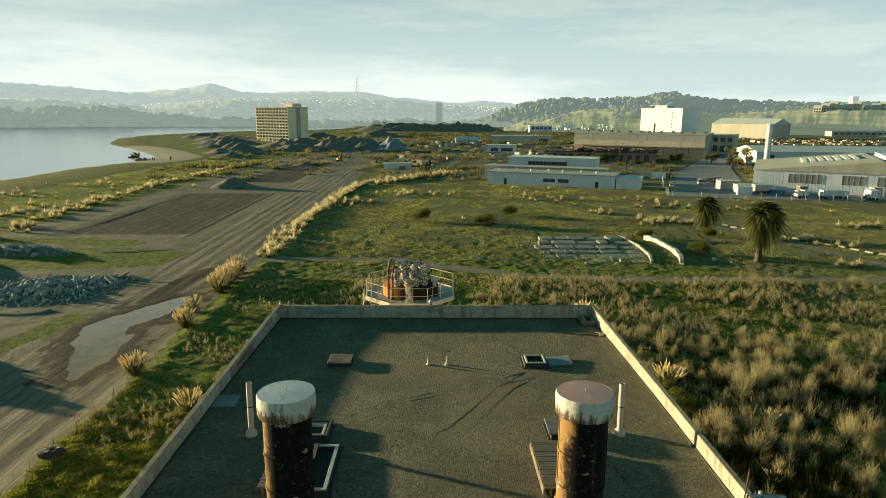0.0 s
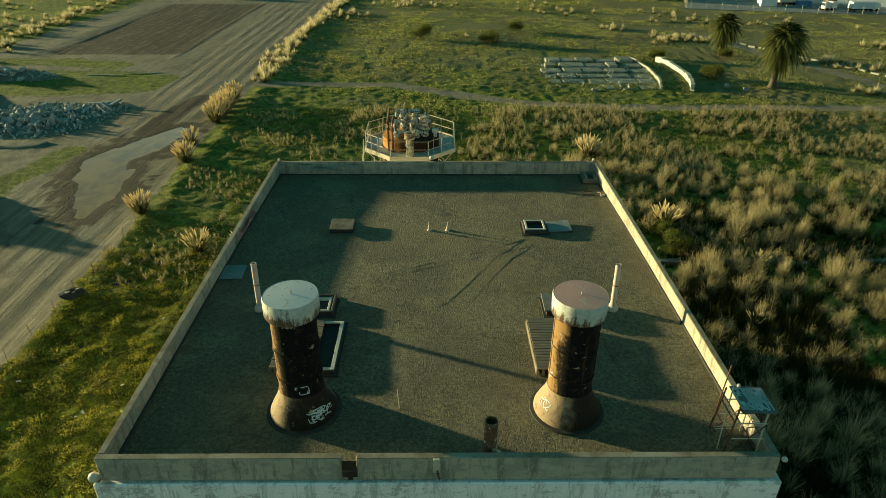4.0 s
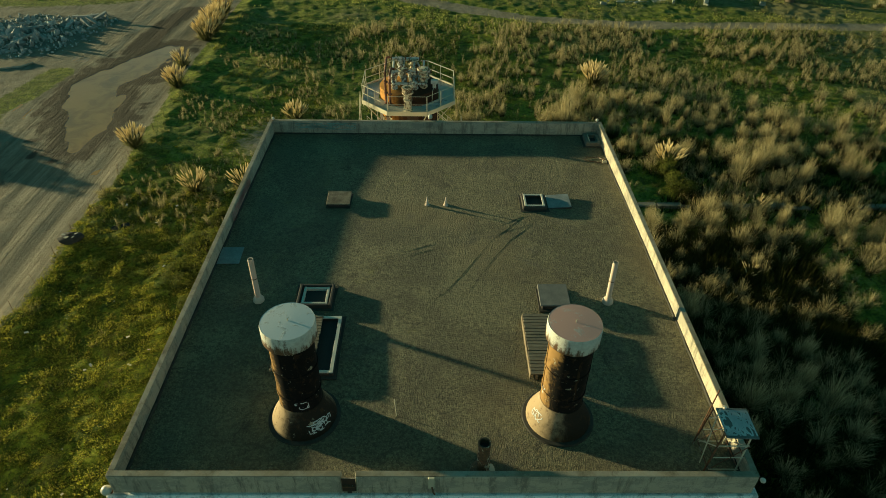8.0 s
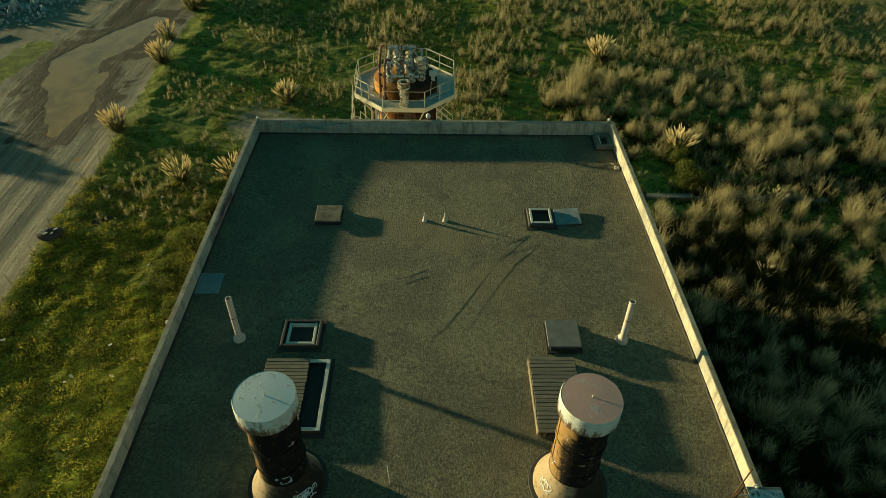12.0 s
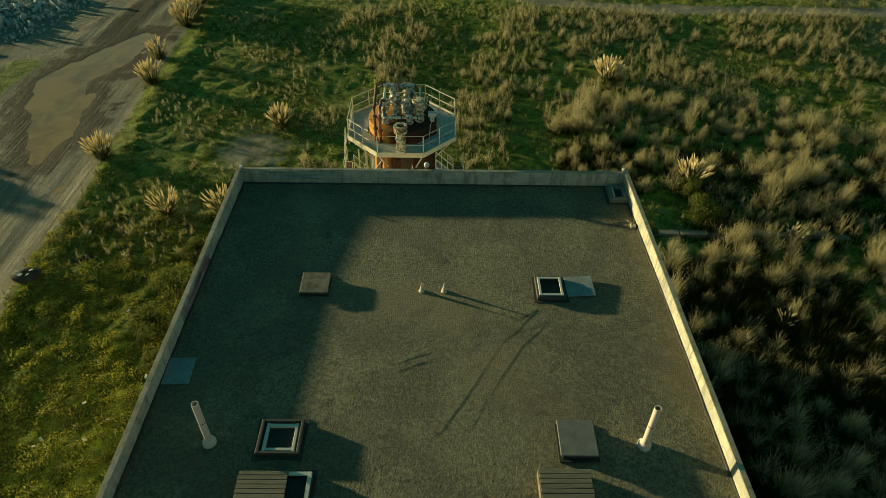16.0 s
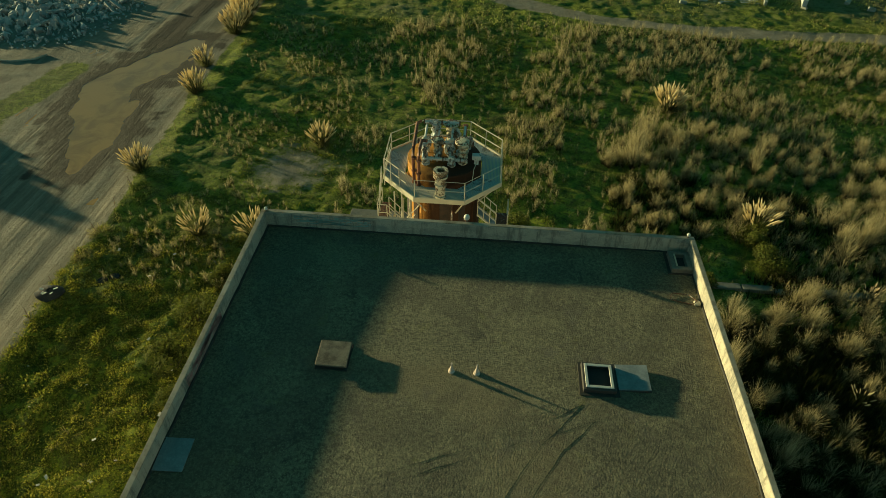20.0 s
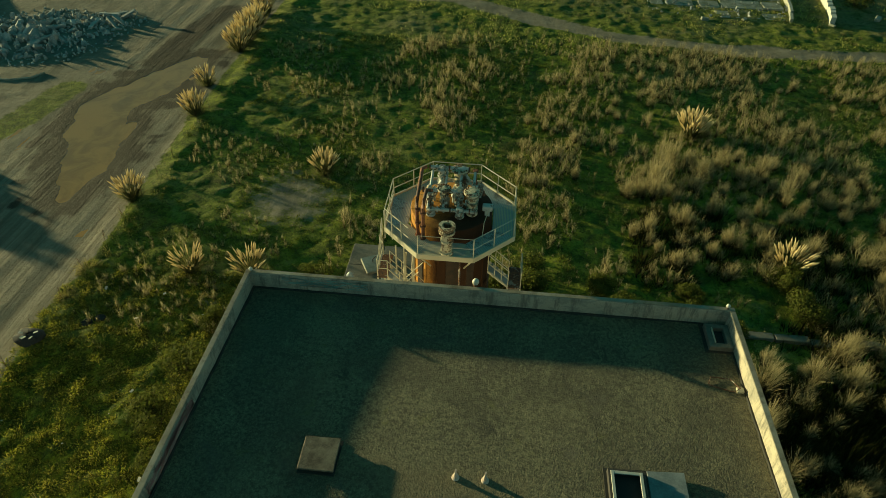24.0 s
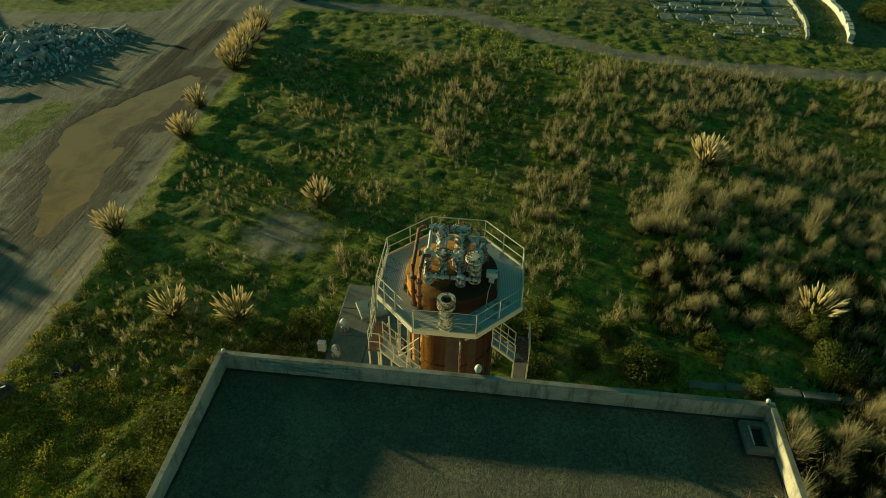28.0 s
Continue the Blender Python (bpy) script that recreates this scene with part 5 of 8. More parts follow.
def build_stand():
    """A skewed steel frame with a sheet top leaning in the near corner."""
    x0, x1, y0, y1, h = 8.82, 9.78, -23.56, -22.5, 1.85
    z = roof_z(-23)
    t = thing("steel_stand", ((x0 + x1) / 2, (y0 + y1) / 2, z), "rusty steel frame stand with a scrawled sheet top", "stand")
    a, b = (x1 - x0) / 2, (y1 - y0) / 2
    for sx in (-1, 1):
        for sy in (-1, 1):
            part("leg", Geo().tube([(sx * a * 1.05 - 0.1, sy * b, 0), (sx * a * 0.92, sy * b * 0.92, h)], 0.028), RAIL if sx > 0 else RUSTY, t)
    for zz in (0.12, 0.75, 1.35):
        for s in (-1, 1):
            part("rail", Geo().tube([(-a, s * b, zz), (a, s * b, zz)], 0.02), RAIL, t)
            part("rail", Geo().tube([(s * a, -b, zz), (s * a, b, zz)], 0.02), RUSTY, t)
    for s in (-1, 1):
        part("brace", Geo().tube([(-a, s * b, 0.1), (a, s * b, 1.3)], 0.018), RUSTY, t)
        part("brace", Geo().tube([(s * a, -b, 1.3), (s * a, b, 0.2)], 0.018), RAIL, t)
    part("mast", Geo().tube([(-a * 1.25, b, 0.2), (-a * 0.8, b * 1.2, 2.6)], 0.022), RUSTY, t)
    part("mast", Geo().tube([(-a * 1.3, -b * 0.4, 0.0), (-a * 0.7, b * 0.6, 2.1)], 0.02), RAIL, t)
    top = part("top_sheet", Geo().cbox(-a * 1.0, a * 1.08, -b * 1.05, b * 1.05, h, h + 0.035, 0.008, pose(0, 0, 0, 2, 3, 0)), LID_DARK, t, "dark grey sheet top covered with white scrawl")
    g = scribble(random.Random(4), 0.95, 0.9, 58, 0.024)
    scrawl(part("graffiti", g, GRAFFITI, top, "white sprayed scrawl", m=pose(0, 0, 0, 2, 3, 0) @ pose(0, 0, h + 0.042, -90, 0, 0)))
    part("floodlight", Geo().lathe([(0.05, 0), (0.15, 0.06), (0.17, 0.22), (0.12, 0.26)], 12, (-0.05, -0.1, h - 0.34)), CHARRED, t, "black floodlight under the top")
    part("junction_box", Geo().cbox(-0.3, 0.05, -0.45, -0.2, h - 0.2, h - 0.02, 0.01), DARK_FRAME, t)
    part("small_lamp", Geo().lathe([(0.05, 0), (0.06, 0.08), (0.02, 0.14)], 10, (-0.1, b * 0.9, h + 0.03)), GLOBE, t)


build_stand()


# ---- the octagonal platform on its tank ----
CX, CY, DECK, RIN = -1.785, 5.62, 13.5, 3.08


def octagon(r, turn=22.5):
    c = r / math.cos(radians(22.5))
    return [(c * math.cos(radians(turn + 45 * k)), c * math.sin(radians(turn + 45 * k))) for k in range(8)]


def build_tank():
    t = thing("tank_tower", (CX, CY, 0), "tall rusty tank with an octagonal railed platform and valves", "tank")
    part("shell", Geo().lathe([(1.97, -0.1), (1.97, DECK + 0.62)], 48), TANK, t, "orange-brown rusted steel shell, shade painted on its front", True)
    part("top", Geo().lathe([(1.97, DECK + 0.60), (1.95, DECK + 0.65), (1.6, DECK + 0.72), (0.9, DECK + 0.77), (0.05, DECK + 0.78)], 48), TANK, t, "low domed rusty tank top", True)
    for h in (2.5, 5.0, 7.5, 10.0, 12.4):
        part("hoop", Geo().lathe([(1.97, h - 0.06), (2.02, h - 0.05), (2.02, h + 0.05), (1.97, h + 0.06)], 48), TANK, t, smooth=True)
    for k in range(14):
        wide = (0.09, 0.34, 0.2)[k % 3]
        part("stave", Geo().cbox(-wide, wide, 1.93, 2.02, 0.1, 13.0, 0.02, pose(0, 0, 0, 0, 0, 360 * k / 14 + 8)), SCORCHED if k % 3 else TANK, t, "black scorched strip" if k % 3 else "")
    ring, hole = octagon(RIN), octagon(2.02)
    for k in range(8):
        a, b, c, d = ring[k], ring[(k + 1) % 8], hole[(k + 1) % 8], hole[k]
        plate = part("deck_plate", Geo().prism([a, b, c, d], DECK - 0.05, DECK), GRATING, t, "grey steel deck plate")
        g = Geo()
        for j in range(1, 14):
            f = j / 14
            p, q = Vector((*d, 0)).lerp(Vector((*a, 0)), f), Vector((*c, 0)).lerp(Vector((*b, 0)), f)
            dirn = (q - p).normalized()
            side = Vector((-dirn.y, dirn.x, 0)) * 0.02
            g.add([Vector((*(p - side).xy, DECK + 0.012)), Vector((*(q - side).xy, DECK + 0.012)), Vector((*(q + side).xy, DECK + 0.012)), Vector((*(p + side).xy, DECK + 0.012))], [(0, 1, 2, 3)])
        part("grating_bar", g, RAIL if k % 3 else VALVE, plate)
        A, B = Vector((*a, 0)), Vector((*b, 0))
        ang = math.degrees(math.atan2(B.y - A.y, B.x - A.x))
        ln = (B - A).length
        part("edge_beam", Geo().cbox(0, ln, -0.04, 0.04, DECK - 0.2, DECK + 0.1, 0.012, pose(A.x, A.y, 0, 0, 0, ang)), RAIL, t, "cream steel edge beam")
        inset = 0.985
        for j in (0, 0.5):
            p = A.lerp(B, j) * inset
            part("rail_post", Geo().tube([(p.x, p.y, DECK), (p.x, p.y, DECK + 1.1)], 0.026), RAIL, t)
        spans = ((0.0, 0.72),) if k == 4 else ((0.0, 1.0),)
        for s0, s1 in spans:
            for zz in (0.55, 1.1):
                p, q = A.lerp(B, s0) * inset, A.lerp(B, s1) * inset
                part("handrail", Geo().tube([(p.x, p.y, DECK + zz), (q.x, q.y, DECK + zz)], 0.014 if k in (5, 6) else 0.026), RAIL, t)
        m = A.lerp(B, 0.5)
        part("strut", Geo().tube([(A.x * 0.97, A.y * 0.97, DECK - 0.15), (A.x * 0.63, A.y * 0.63, DECK - 1.6)], 0.04), RAIL, t)
    return t


tank = build_tank()


def valve_stack(x, y, z, h, r, wheel=0.0):
    """A flanged upright pipe run, with a hand wheel where it has one."""
    t = thing("valve_pipe", (CX + x, CY + y, z), "chipped grey flanged valve pipe on the tank top", "valve", "valves on the tank")
    prof = [(r, 0)]
    n = max(2, int(h / 0.28))
    for k in range(n):
        b = h * (k + 0.5) / n
        prof += [(r, b - 0.05), (r * 1.45, b - 0.045), (r * 1.45, b + 0.045), (r, b + 0.05)]
    prof.append((r, h))
    part("body", Geo().lathe(prof, 16), PEELING if wheel else VALVE, t, smooth=True)
    if wheel:
        part("neck", Geo().lathe([(r * 0.9, h - 0.02), (r * 0.9, h + 0.14)], 14), VALVE, t, smooth=True)
        disc = part("blind_flange", Geo().lathe([(wheel * 0.95, h + 0.12), (wheel, h + 0.135), (wheel, h + 0.19), (wheel * 0.95, h + 0.205), (wheel * 0.4, h + 0.215), (wheel * 0.38, h + 0.235), (0.02, h + 0.24)], 28), PEELING, t, "round bolted flange lid, flaking cream paint", True)
        bolt = Geo().lathe([(0.028, 0), (0.028, 0.05), (0.012, 0.06)], 6).mesh("bolt", RUSTY)
        for k in range(14):
            a = 2 * math.pi * k / 14
            part("bolt", bolt, RUSTY, disc, m=pose(0.85 * wheel * math.cos(a), 0.85 * wheel * math.sin(a), h + 0.2))
    return t


for x, y, h, r, w in ((-1.05, -0.3, 1.05, 0.14, 0.0), (-0.35, -0.35, 0.95, 0.15, 0.34), (0.35, -0.2, 1.1, 0.16, 0.0), (1.0, -0.75, 1.15, 0.19, 0.42), (0.25, 1.3, 1.0, 0.2, 0.42), (-0.6, 1.2, 1.35, 0.16, 0.0), (1.05, 0.3, 0.9, 0.15, 0.0), (0.45, -1.05, 0.55, 0.15, 0.0), (-0.9, -1.0, 0.45, 0.15, 0.0)):
    valve_stack(x, y, DECK + 0.72, h, r, w)
# short clamp valves with bonnets along the manifold
for k in range(11):
    rng = random.Random(300 + k)
    x, y = -1.1 + 0.24 * k + rng.uniform(-.06, .06), (-0.55, 0.1, 0.75, 1.15)[k % 4] + rng.uniform(-.1, .1)
    v = thing("clamp_valve", (CX + x, CY + y, DECK + 0.75), "small chipped clamp valve on the tank manifold", "valve", "clamp valves on the tank")
    h = 0.62 + 0.06 * (k % 4) + rng.uniform(0, 0.3)
    part("body", Geo().lathe([(0.07, 0), (0.07, h * 0.4), (0.12, h * 0.42), (0.12, h * 0.5), (0.09, h * 0.55), (0.14, h * 0.7), (0.14, h * 0.8), (0.06, h * 0.9), (0.05, h)], 12), VALVE if k % 3 else PEELING, v, smooth=True)
    part("bonnet", Geo().lathe([(0.05, -0.2), (0.1, -0.16), (0.1, -0.08), (0.06, -0.05), (0.06, 0.2)], 10, m=pose(0, 0, h * 0.62, 90, 0, 40 * k)), VALVE, v, smooth=True)
    part("lever", Geo().tube([(0, 0, h), (0.06, 0.02, h + 0.08), (0.26, 0.1, h + 0.1)], 0.018), RUSTY, v)
head = thing("header_pipe", (CX, CY, DECK + 0.8), "chipped grey header pipes linking the valves", "pipe", "valves on the tank")
for y, z, x0, x1 in ((-0.25, 0.85, -1.35, 1.5), (1.25, 1.15, -1.2, 0.7), (-1.0, 0.3, -0.9, 1.2)):
    part("run", Geo().tube([(x0, y, z), (x1, y, z)], 0.085, 12), VALVE, head, smooth=True)
    n = int((x1 - x0) / 0.3)
    for k in range(n + 1):
        x = x0 + (x1 - x0) * k / n
        part("flange", Geo().lathe([(0.135, -0.035), (0.135, 0.035)], 12, m=pose(x, y, z, 0, 90, 0)), VALVE if k % 3 else RUSTY, head)
for x in (-1.05, -0.35, 0.35, 1.0):
    part("cross_run", Geo().tube([(x, -1.0, 0.32), (x, -0.55, 0.5), (x, 1.2, 1.0)], 0.065, 10), VALVE, head, smooth=True)
    part("knuckle", Geo().lathe([(0.05, -0.12), (0.13, -0.06), (0.13, 0.06), (0.05, 0.12)], 12, m=pose(x, -0.25, 1.0)), RAIL, head, "cream valve knuckle", True)
big = thing("flanged_pipe", (CX + 0.03, CY - 2.84, DECK), "thick peeling cream flanged pipe standing at the platform edge", "pipe")
part("body", Geo().lathe([(0.26, 0.0), (0.26, 0.1), (0.31, 0.11), (0.31, 0.2), (0.25, 0.22), (0.25, 0.75), (0.30, 0.77), (0.30, 0.86), (0.25, 0.88), (0.25, 1.25), (0.37, 1.28), (0.37, 1.38), (0.30, 1.40), (0.30, 1.5), (0.37, 1.52), (0.37, 1.66), (0.22, 1.66), (0.2, 1.2)], 22, closed=False), PEELING, big, smooth=True)
part("bore", Geo().lathe([(0.2, 1.15), (0.2, 1.3)], 18), SHAFT, big, "black plug standing for the unlit hollow")
for x, y, run in ((-1.43, -1.65, ((0, 0, 0), (-0.05, 0, 1.65), (-0.05, 0.3, 1.95), (-0.08, 2.3, 2.2), (0.1, 2.5, 2.2))), (-1.165, -1.88, ((0, 0, 0), (0, 0, 1.8), (0.03, 0.3, 2.05), (0.05, 0.95, 2.12), (0.3, 1.1, 2.0))), (0.995, 1.85, ((0, 0, 0), (0, 0, 1.55)))):
    p = thing("riser_pipe", (CX + x, CY + y, DECK), "red-brown rusty riser pipe beside the tank", "pipe", "riser pipes")
    part("tube", Geo().tube(list(run), 0.085, 10), RUST_RED, p, smooth=True)
    for z in (0.05, 0.75, 1.5):
        part("flange", Geo().lathe([(0.14, z - 0.035), (0.14, z + 0.035)], 12), RUST_RED, p)
gauge = thing("gauge_box", (CX + 1.72, CY - 0.55, DECK + 0.7), "small grey gauge box on a bent conduit", "gauge")
part("case", Geo().cbox(-0.24, 0.24, -0.17, 0.17, 0.25, 0.52, 0.04), VALVE, gauge)
part("foot", Geo().cbox(-0.12, 0.12, -0.12, 0.12, -0.15, 0.26, 0.02), VALVE, gauge)
part("conduit", Geo().tube([(0.05, -0.2, 0.3), (-0.1, -0.8, 0.1), (-0.15, -1.0, -0.6), (-0.1, -1.9, -0.65)], 0.018), RAIL, gauge)


def build_stairs():
    """The steel stair that winds down outside the tank: a flight across the front and one behind the east corner."""
    t = thing("steel_stair", (CX, CY, 0), "cream-railed steel stair winding down the tank", "stairs")
    tread = Geo().box(-0.13, 0.13, -0.36, 0.36, -0.02, 0.02).mesh("tread", GRATING)
    for A, B in ((Vector((-2.72, -2.55, DECK - 1.65)), Vector((-1.05, -2.55, DECK - 3.50))), (Vector((1.95, -2.0, DECK - 1.30)), Vector((2.95, -2.0, DECK - 2.20))), (Vector((-1.05, -3.2, DECK - 3.50)), Vector((-2.9, -3.2, DECK - 5.4)))):
        for s in (-0.36, 0.36):
            o = Vector((0, s, 0))
            part("stringer", Geo().tube([A + o, B + o], 0.055), RAIL, t)
            for zz in (0.52, 1.0):
                part("handrail", Geo().tube([A + o + Vector((0, 0, zz)), B + o + Vector((0, 0, zz))], 0.024), RAIL, t)
            for k in range(4):
                p = A.lerp(B, k / 3) + o
                part("baluster", Geo().tube([p, p + Vector((0, 0, 1.0))], 0.02), RAIL, t)
        n = max(3, int(abs(A.z - B.z) / 0.19))
        for k in range(n):
            p = A.lerp(B, (k + 0.5) / n)
            part("tread", tread, GRATING, t, m=pose(p.x, p.y, p.z))
    # Landings take the darker rusty finish to stand for the shade on them.
    for x0, x1, y0, y1, z in ((-3.25, -2.72, -2.95, -1.3, DECK - 1.65), (-1.05, -0.35, -3.6, -2.2, DECK - 3.5), (2.95, 3.6, -2.4, -0.9, DECK - 2.2), (-3.6, -2.9, -3.6, -2.5, DECK - 5.4)):
        part("landing", Geo().cbox(x0, x1, y0, y1, z - 0.06, z, 0.01), RUSTY, t)
    for path in (((-3.2, -1.35, DECK - 1.65), (-3.2, -2.9, DECK - 1.65), (-2.72, -2.9, DECK - 1.65)), ((3.55, -2.35, DECK - 2.2), (3.55, -0.95, DECK - 2.2)), ((-3.15, -1.5, DECK - 0.25), (-3.2, -2.3, DECK - 1.5))):
        for zz in (0.5, 1.0):
            part("handrail", Geo().tube([(x, y, z + zz) for x, y, z in path], 0.024), RAIL, t)
        for x, y, z in path:
            part("baluster", Geo().tube([(x, y, z), (x, y, z + 1.0)], 0.022), RAIL, t)
    for x, y, top in ((-3.2, -2.9, 1.65), (-2.72, -2.9, 1.65), (-3.2, -1.35, 1.65), (-1.0, -3.5, 3.5), (-0.4, -3.5, 3.5), (2.95, -2.36, 2.2), (3.55, -2.36, 2.2), (3.55, -0.95, 2.2), (-2.0, -2.4, 0.2), (-2.4, -2.3, 0.2)):
        part("column", Geo().tube([(x, y, 0), (x, y, DECK - top)], 0.04), RAIL, t)
    for z0 in (1.0, 4.0, 7.0):
        part("brace", Geo().tube([(-3.2, -2.9, z0), (-1.0, -3.5, z0 + 2.4)], 0.028), RAIL, t)
        part("brace", Geo().tube([(-3.2, -1.35, z0), (-3.2, -2.9, z0 + 2.6)], 0.028), RAIL, t)
        part("brace", Geo().tube([(3.55, -0.95, z0), (3.55, -2.36, z0 + 2.4)], 0.028), RAIL, t)
    part("brace", Geo().tube([(-2.0, -2.6, DECK - 2.0), (-1.0, -3.2, DECK - 0.3)], 0.024), RAIL, t)
    part("brace", Geo().tube([(-2.1, -2.6, DECK - 2.4), (-1.2, -3.2, DECK - 0.9)], 0.024), RAIL, t)
    part("side_panel", Geo().cbox(2.95, 3.5, -2.3, -2.24, 4.0, DECK - 2.3, 0.01), LID_DARK, t, "dark sheet panel under the landing")
    part("ladder_rail", Geo().tube([(-2.95, -1.9, DECK - 0.1), (-2.95, -1.9, DECK + 1.5)], 0.022), RAIL, t)
    part("ladder_rail", Geo().tube([(-2.6, -2.0, DECK - 0.1), (-2.6, -2.0, DECK + 1.6)], 0.022), RAIL, t)


build_stairs()
for x in (-2.2, -1.75, -1.1, 0.7):
    p = thing("drain_pipe", (CX + x * 0.9, CY - 2.45, 0), "rusty pipe running down the tank front", "pipe", "tank front pipes")
    part("tube", Geo().tube([(0, 0, 0), (0, 0, 12.2), (0, 0.3, 12.8)], 0.08 if x < 0 else 0.05, 10), TANK if x == -1.1 else (RUSTY if x > 0 else RAIL), p, smooth=True)

# concrete pad beside the tank
pad = thing("concrete_pad", (-8.0, 15.5, 0), "stained low concrete pad beside the tank", "concrete pad")
for x0, x1 in ((-2.3, 0.12), (0.15, 2.6)):
    for y0, y1 in ((-4.5, -2.05), (-2.02, 0.45), (0.48, 2.9)):
        part("slab", Geo().cbox(x0, x1, y0, y1, -0.2, 0.35 - 0.012 * (x0 + y0 > -3), 0.04), SLAB, pad, "cracked stained slab")
cover = thing("manhole_slab", (-8.15, 16.0, 0.35), "cracked square concrete cover lying askew on the pad", "cover slab", turn=28)
part("slab", Geo().cbox(-0.95, 0.95, -0.85, 0.85, 0.05, 0.3, 0.03, pose(0, 0, 0, 3, 2, 0)), PALE_STONE, cover)
part("handle", Geo().tube([(-0.2, 0.1, 0.28), (-0.2, 0.1, 0.6), (0.1, 0.3, 0.62)], 0.04), RUSTY, cover)
for x, y in ((-9.65, 14.0), (-9.66, 11.7)):
    v = thing("ground_valve", (x, y, 0.35), "squat grey pipe valve on the pad", "valve", "valves on the pad")
    part("body", Geo().lathe([(0.3, 0), (0.32, 0.1), (0.18, 0.14), (0.2, 0.5), (0.3, 0.55), (0.28, 0.7), (0.1, 0.95), (0.05, 1.0)], 14), VALVE, v, smooth=True)
    part("flange", Geo().lathe([(0.2, -0.3), (0.28, -0.3), (0.28, -0.22), (0.2, -0.2), (0.2, 0.3)], 12, m=pose(0, 0, 0.35, 90, 0, 20)), VALVE, v)
cab = thing("meter_box", (-10.6, 11.9, 0.0), "small white metal meter box on a post", "meter box")
part("case", Geo().cbox(-0.25, 0.25, -0.18, 0.18, 0.5, 1.25, 0.02), WHITE_FRAME, cab)
part("post", Geo().tube([(0, 0, -0.05), (0, 0, 0.55)], 0.05), RUSTY, cab)
hook = thing("bent_pipe", (-7.1, 14.4, 0.35), "white bent pipe end on the pad", "pipe")
part("tube", Geo().tube([(-0.4, 0.1, 0.1), (0.2, 0.0, 0.12), (0.4, 0.1, 0.35)], 0.08, 8), WHITE_FRAME, hook)


# ---- plants ----
def blades(g, rng, n, r0, r1, h0, h1, w, bend=0.25, at=(0, 0, 0), twig=0, flat=False):
    """A tuft of thin leaning stalks from one root."""
    for k in range(n):
        a = rng.uniform(0, 2 * math.pi)
        q = rng.random() ** 0.6
        h = rng.uniform(h0, h1) * (1.05 - 0.45 * q)
        bx, by = at[0] + r0 * q * math.cos(a), at[1] + r0 * q * math.sin(a)
        tx, ty = at[0] + r1 * q * math.cos(a) + rng.uniform(-.1, .1) * r1, at[1] + r1 * q * math.sin(a) + rng.uniform(-.1, .1) * r1
        mx, my = bx + (tx - bx) * (0.5 - bend), by + (ty - by) * (0.5 - bend)
        c = rng.uniform(0, 3.14)
        s = Vector((math.cos(c), math.sin(c), 0)) * w
        B, M, T = Vector((bx, by, at[2] - 0.05)), Vector((mx, my, at[2] + h * 0.6)), Vector((tx, ty, at[2] + h))
        if flat:
            g.add([B - s, B + s, T], [(0, 1, 2)], [0.0, 0.0, 1.0])
            continue
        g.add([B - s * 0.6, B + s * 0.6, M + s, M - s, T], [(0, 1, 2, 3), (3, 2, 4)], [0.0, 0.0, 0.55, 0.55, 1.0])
        for j in range(twig):
            f = rng.uniform(0.3, 0.9)
            P = B.lerp(T, f)
            d = Vector((rng.uniform(-1, 1), rng.uniform(-1, 1), rng.uniform(0.6, 1.5))).normalized() * rng.uniform(0.12, 0.35) * h
            g.add([P - s * 0.5, P + s * 0.5, P + d], [(0, 1, 2)], [f, f, 1.0])
    return g


def blade_field(name, mat, rows, label, category, n, r0, r1, h0, h1, w, twig=0, variants=8, seed=1, flat=False):
    """Many tufts joined in one mesh; rows of (x, y, z, scale)."""
    rng = random.Random(seed)
    kinds = []
    for k in range(variants):
        g = blades(Geo(), rng, n, r0, r1, h0, h1, w, twig=twig, flat=flat)
        kinds.append((np.array(g.v), g.f, np.array(g.t)))
    flat = [(v, np.array([i for face in f for i in face]), np.array([len(face) for face in f]), t) for v, f, t in kinds]
    V, L, C, T, o = [], [], [], [], 0
    for x, y, z, s in rows:
        v, loops, counts, t = flat[rng.randrange(variants)]
        a = rng.uniform(0, 6.28)
        c, q = math.cos(a) * s, math.sin(a) * s
        hs = s * rng.uniform(0.8, 1.2)
        V.append(np.stack([x + c * v[:, 0] - q * v[:, 1], y + q * v[:, 0] + c * v[:, 1], z + hs * v[:, 2]], 1))
        T.append(t)
        L.append(loops + o)
        C.append(counts)
        o += len(v)
    V, L, C = np.concatenate(V), np.concatenate(L), np.concatenate(C)
    me = bpy.data.meshes.new(name)
    me.vertices.add(len(V))
    me.vertices.foreach_set("co", V.astype(np.float32).ravel())
    me.loops.add(len(L))
    me.loops.foreach_set("vertex_index", L.astype(np.int32))
    me.polygons.add(len(C))
    me.polygons.foreach_set("loop_start", np.concatenate([[0], np.cumsum(C)[:-1]]).astype(np.int32))
    me.update(calc_edges=True)
    me.attributes.new("tip", "FLOAT", "POINT").data.foreach_set("value", np.concatenate(T).astype(np.float32))
    me.materials.append(mat)
    return tagged(new(name, me), label, category, kind="stuff")


def free_spot(x, y):
    """Whether nothing built stands at a place."""
    if -11.2 < x < 11.2 and -25.5 < y < 1.2:
        return False
    if math.hypot(x - CX, y - CY) < 3.8 or (-10.8 < x < -5.2 and 10.8 < y < 18.8):
        return False
    if 20 < x < 42 and 72 < y < 96 and (x * 7.31 + y * 3.77) % 1 < 0.2:
        return False
    return True


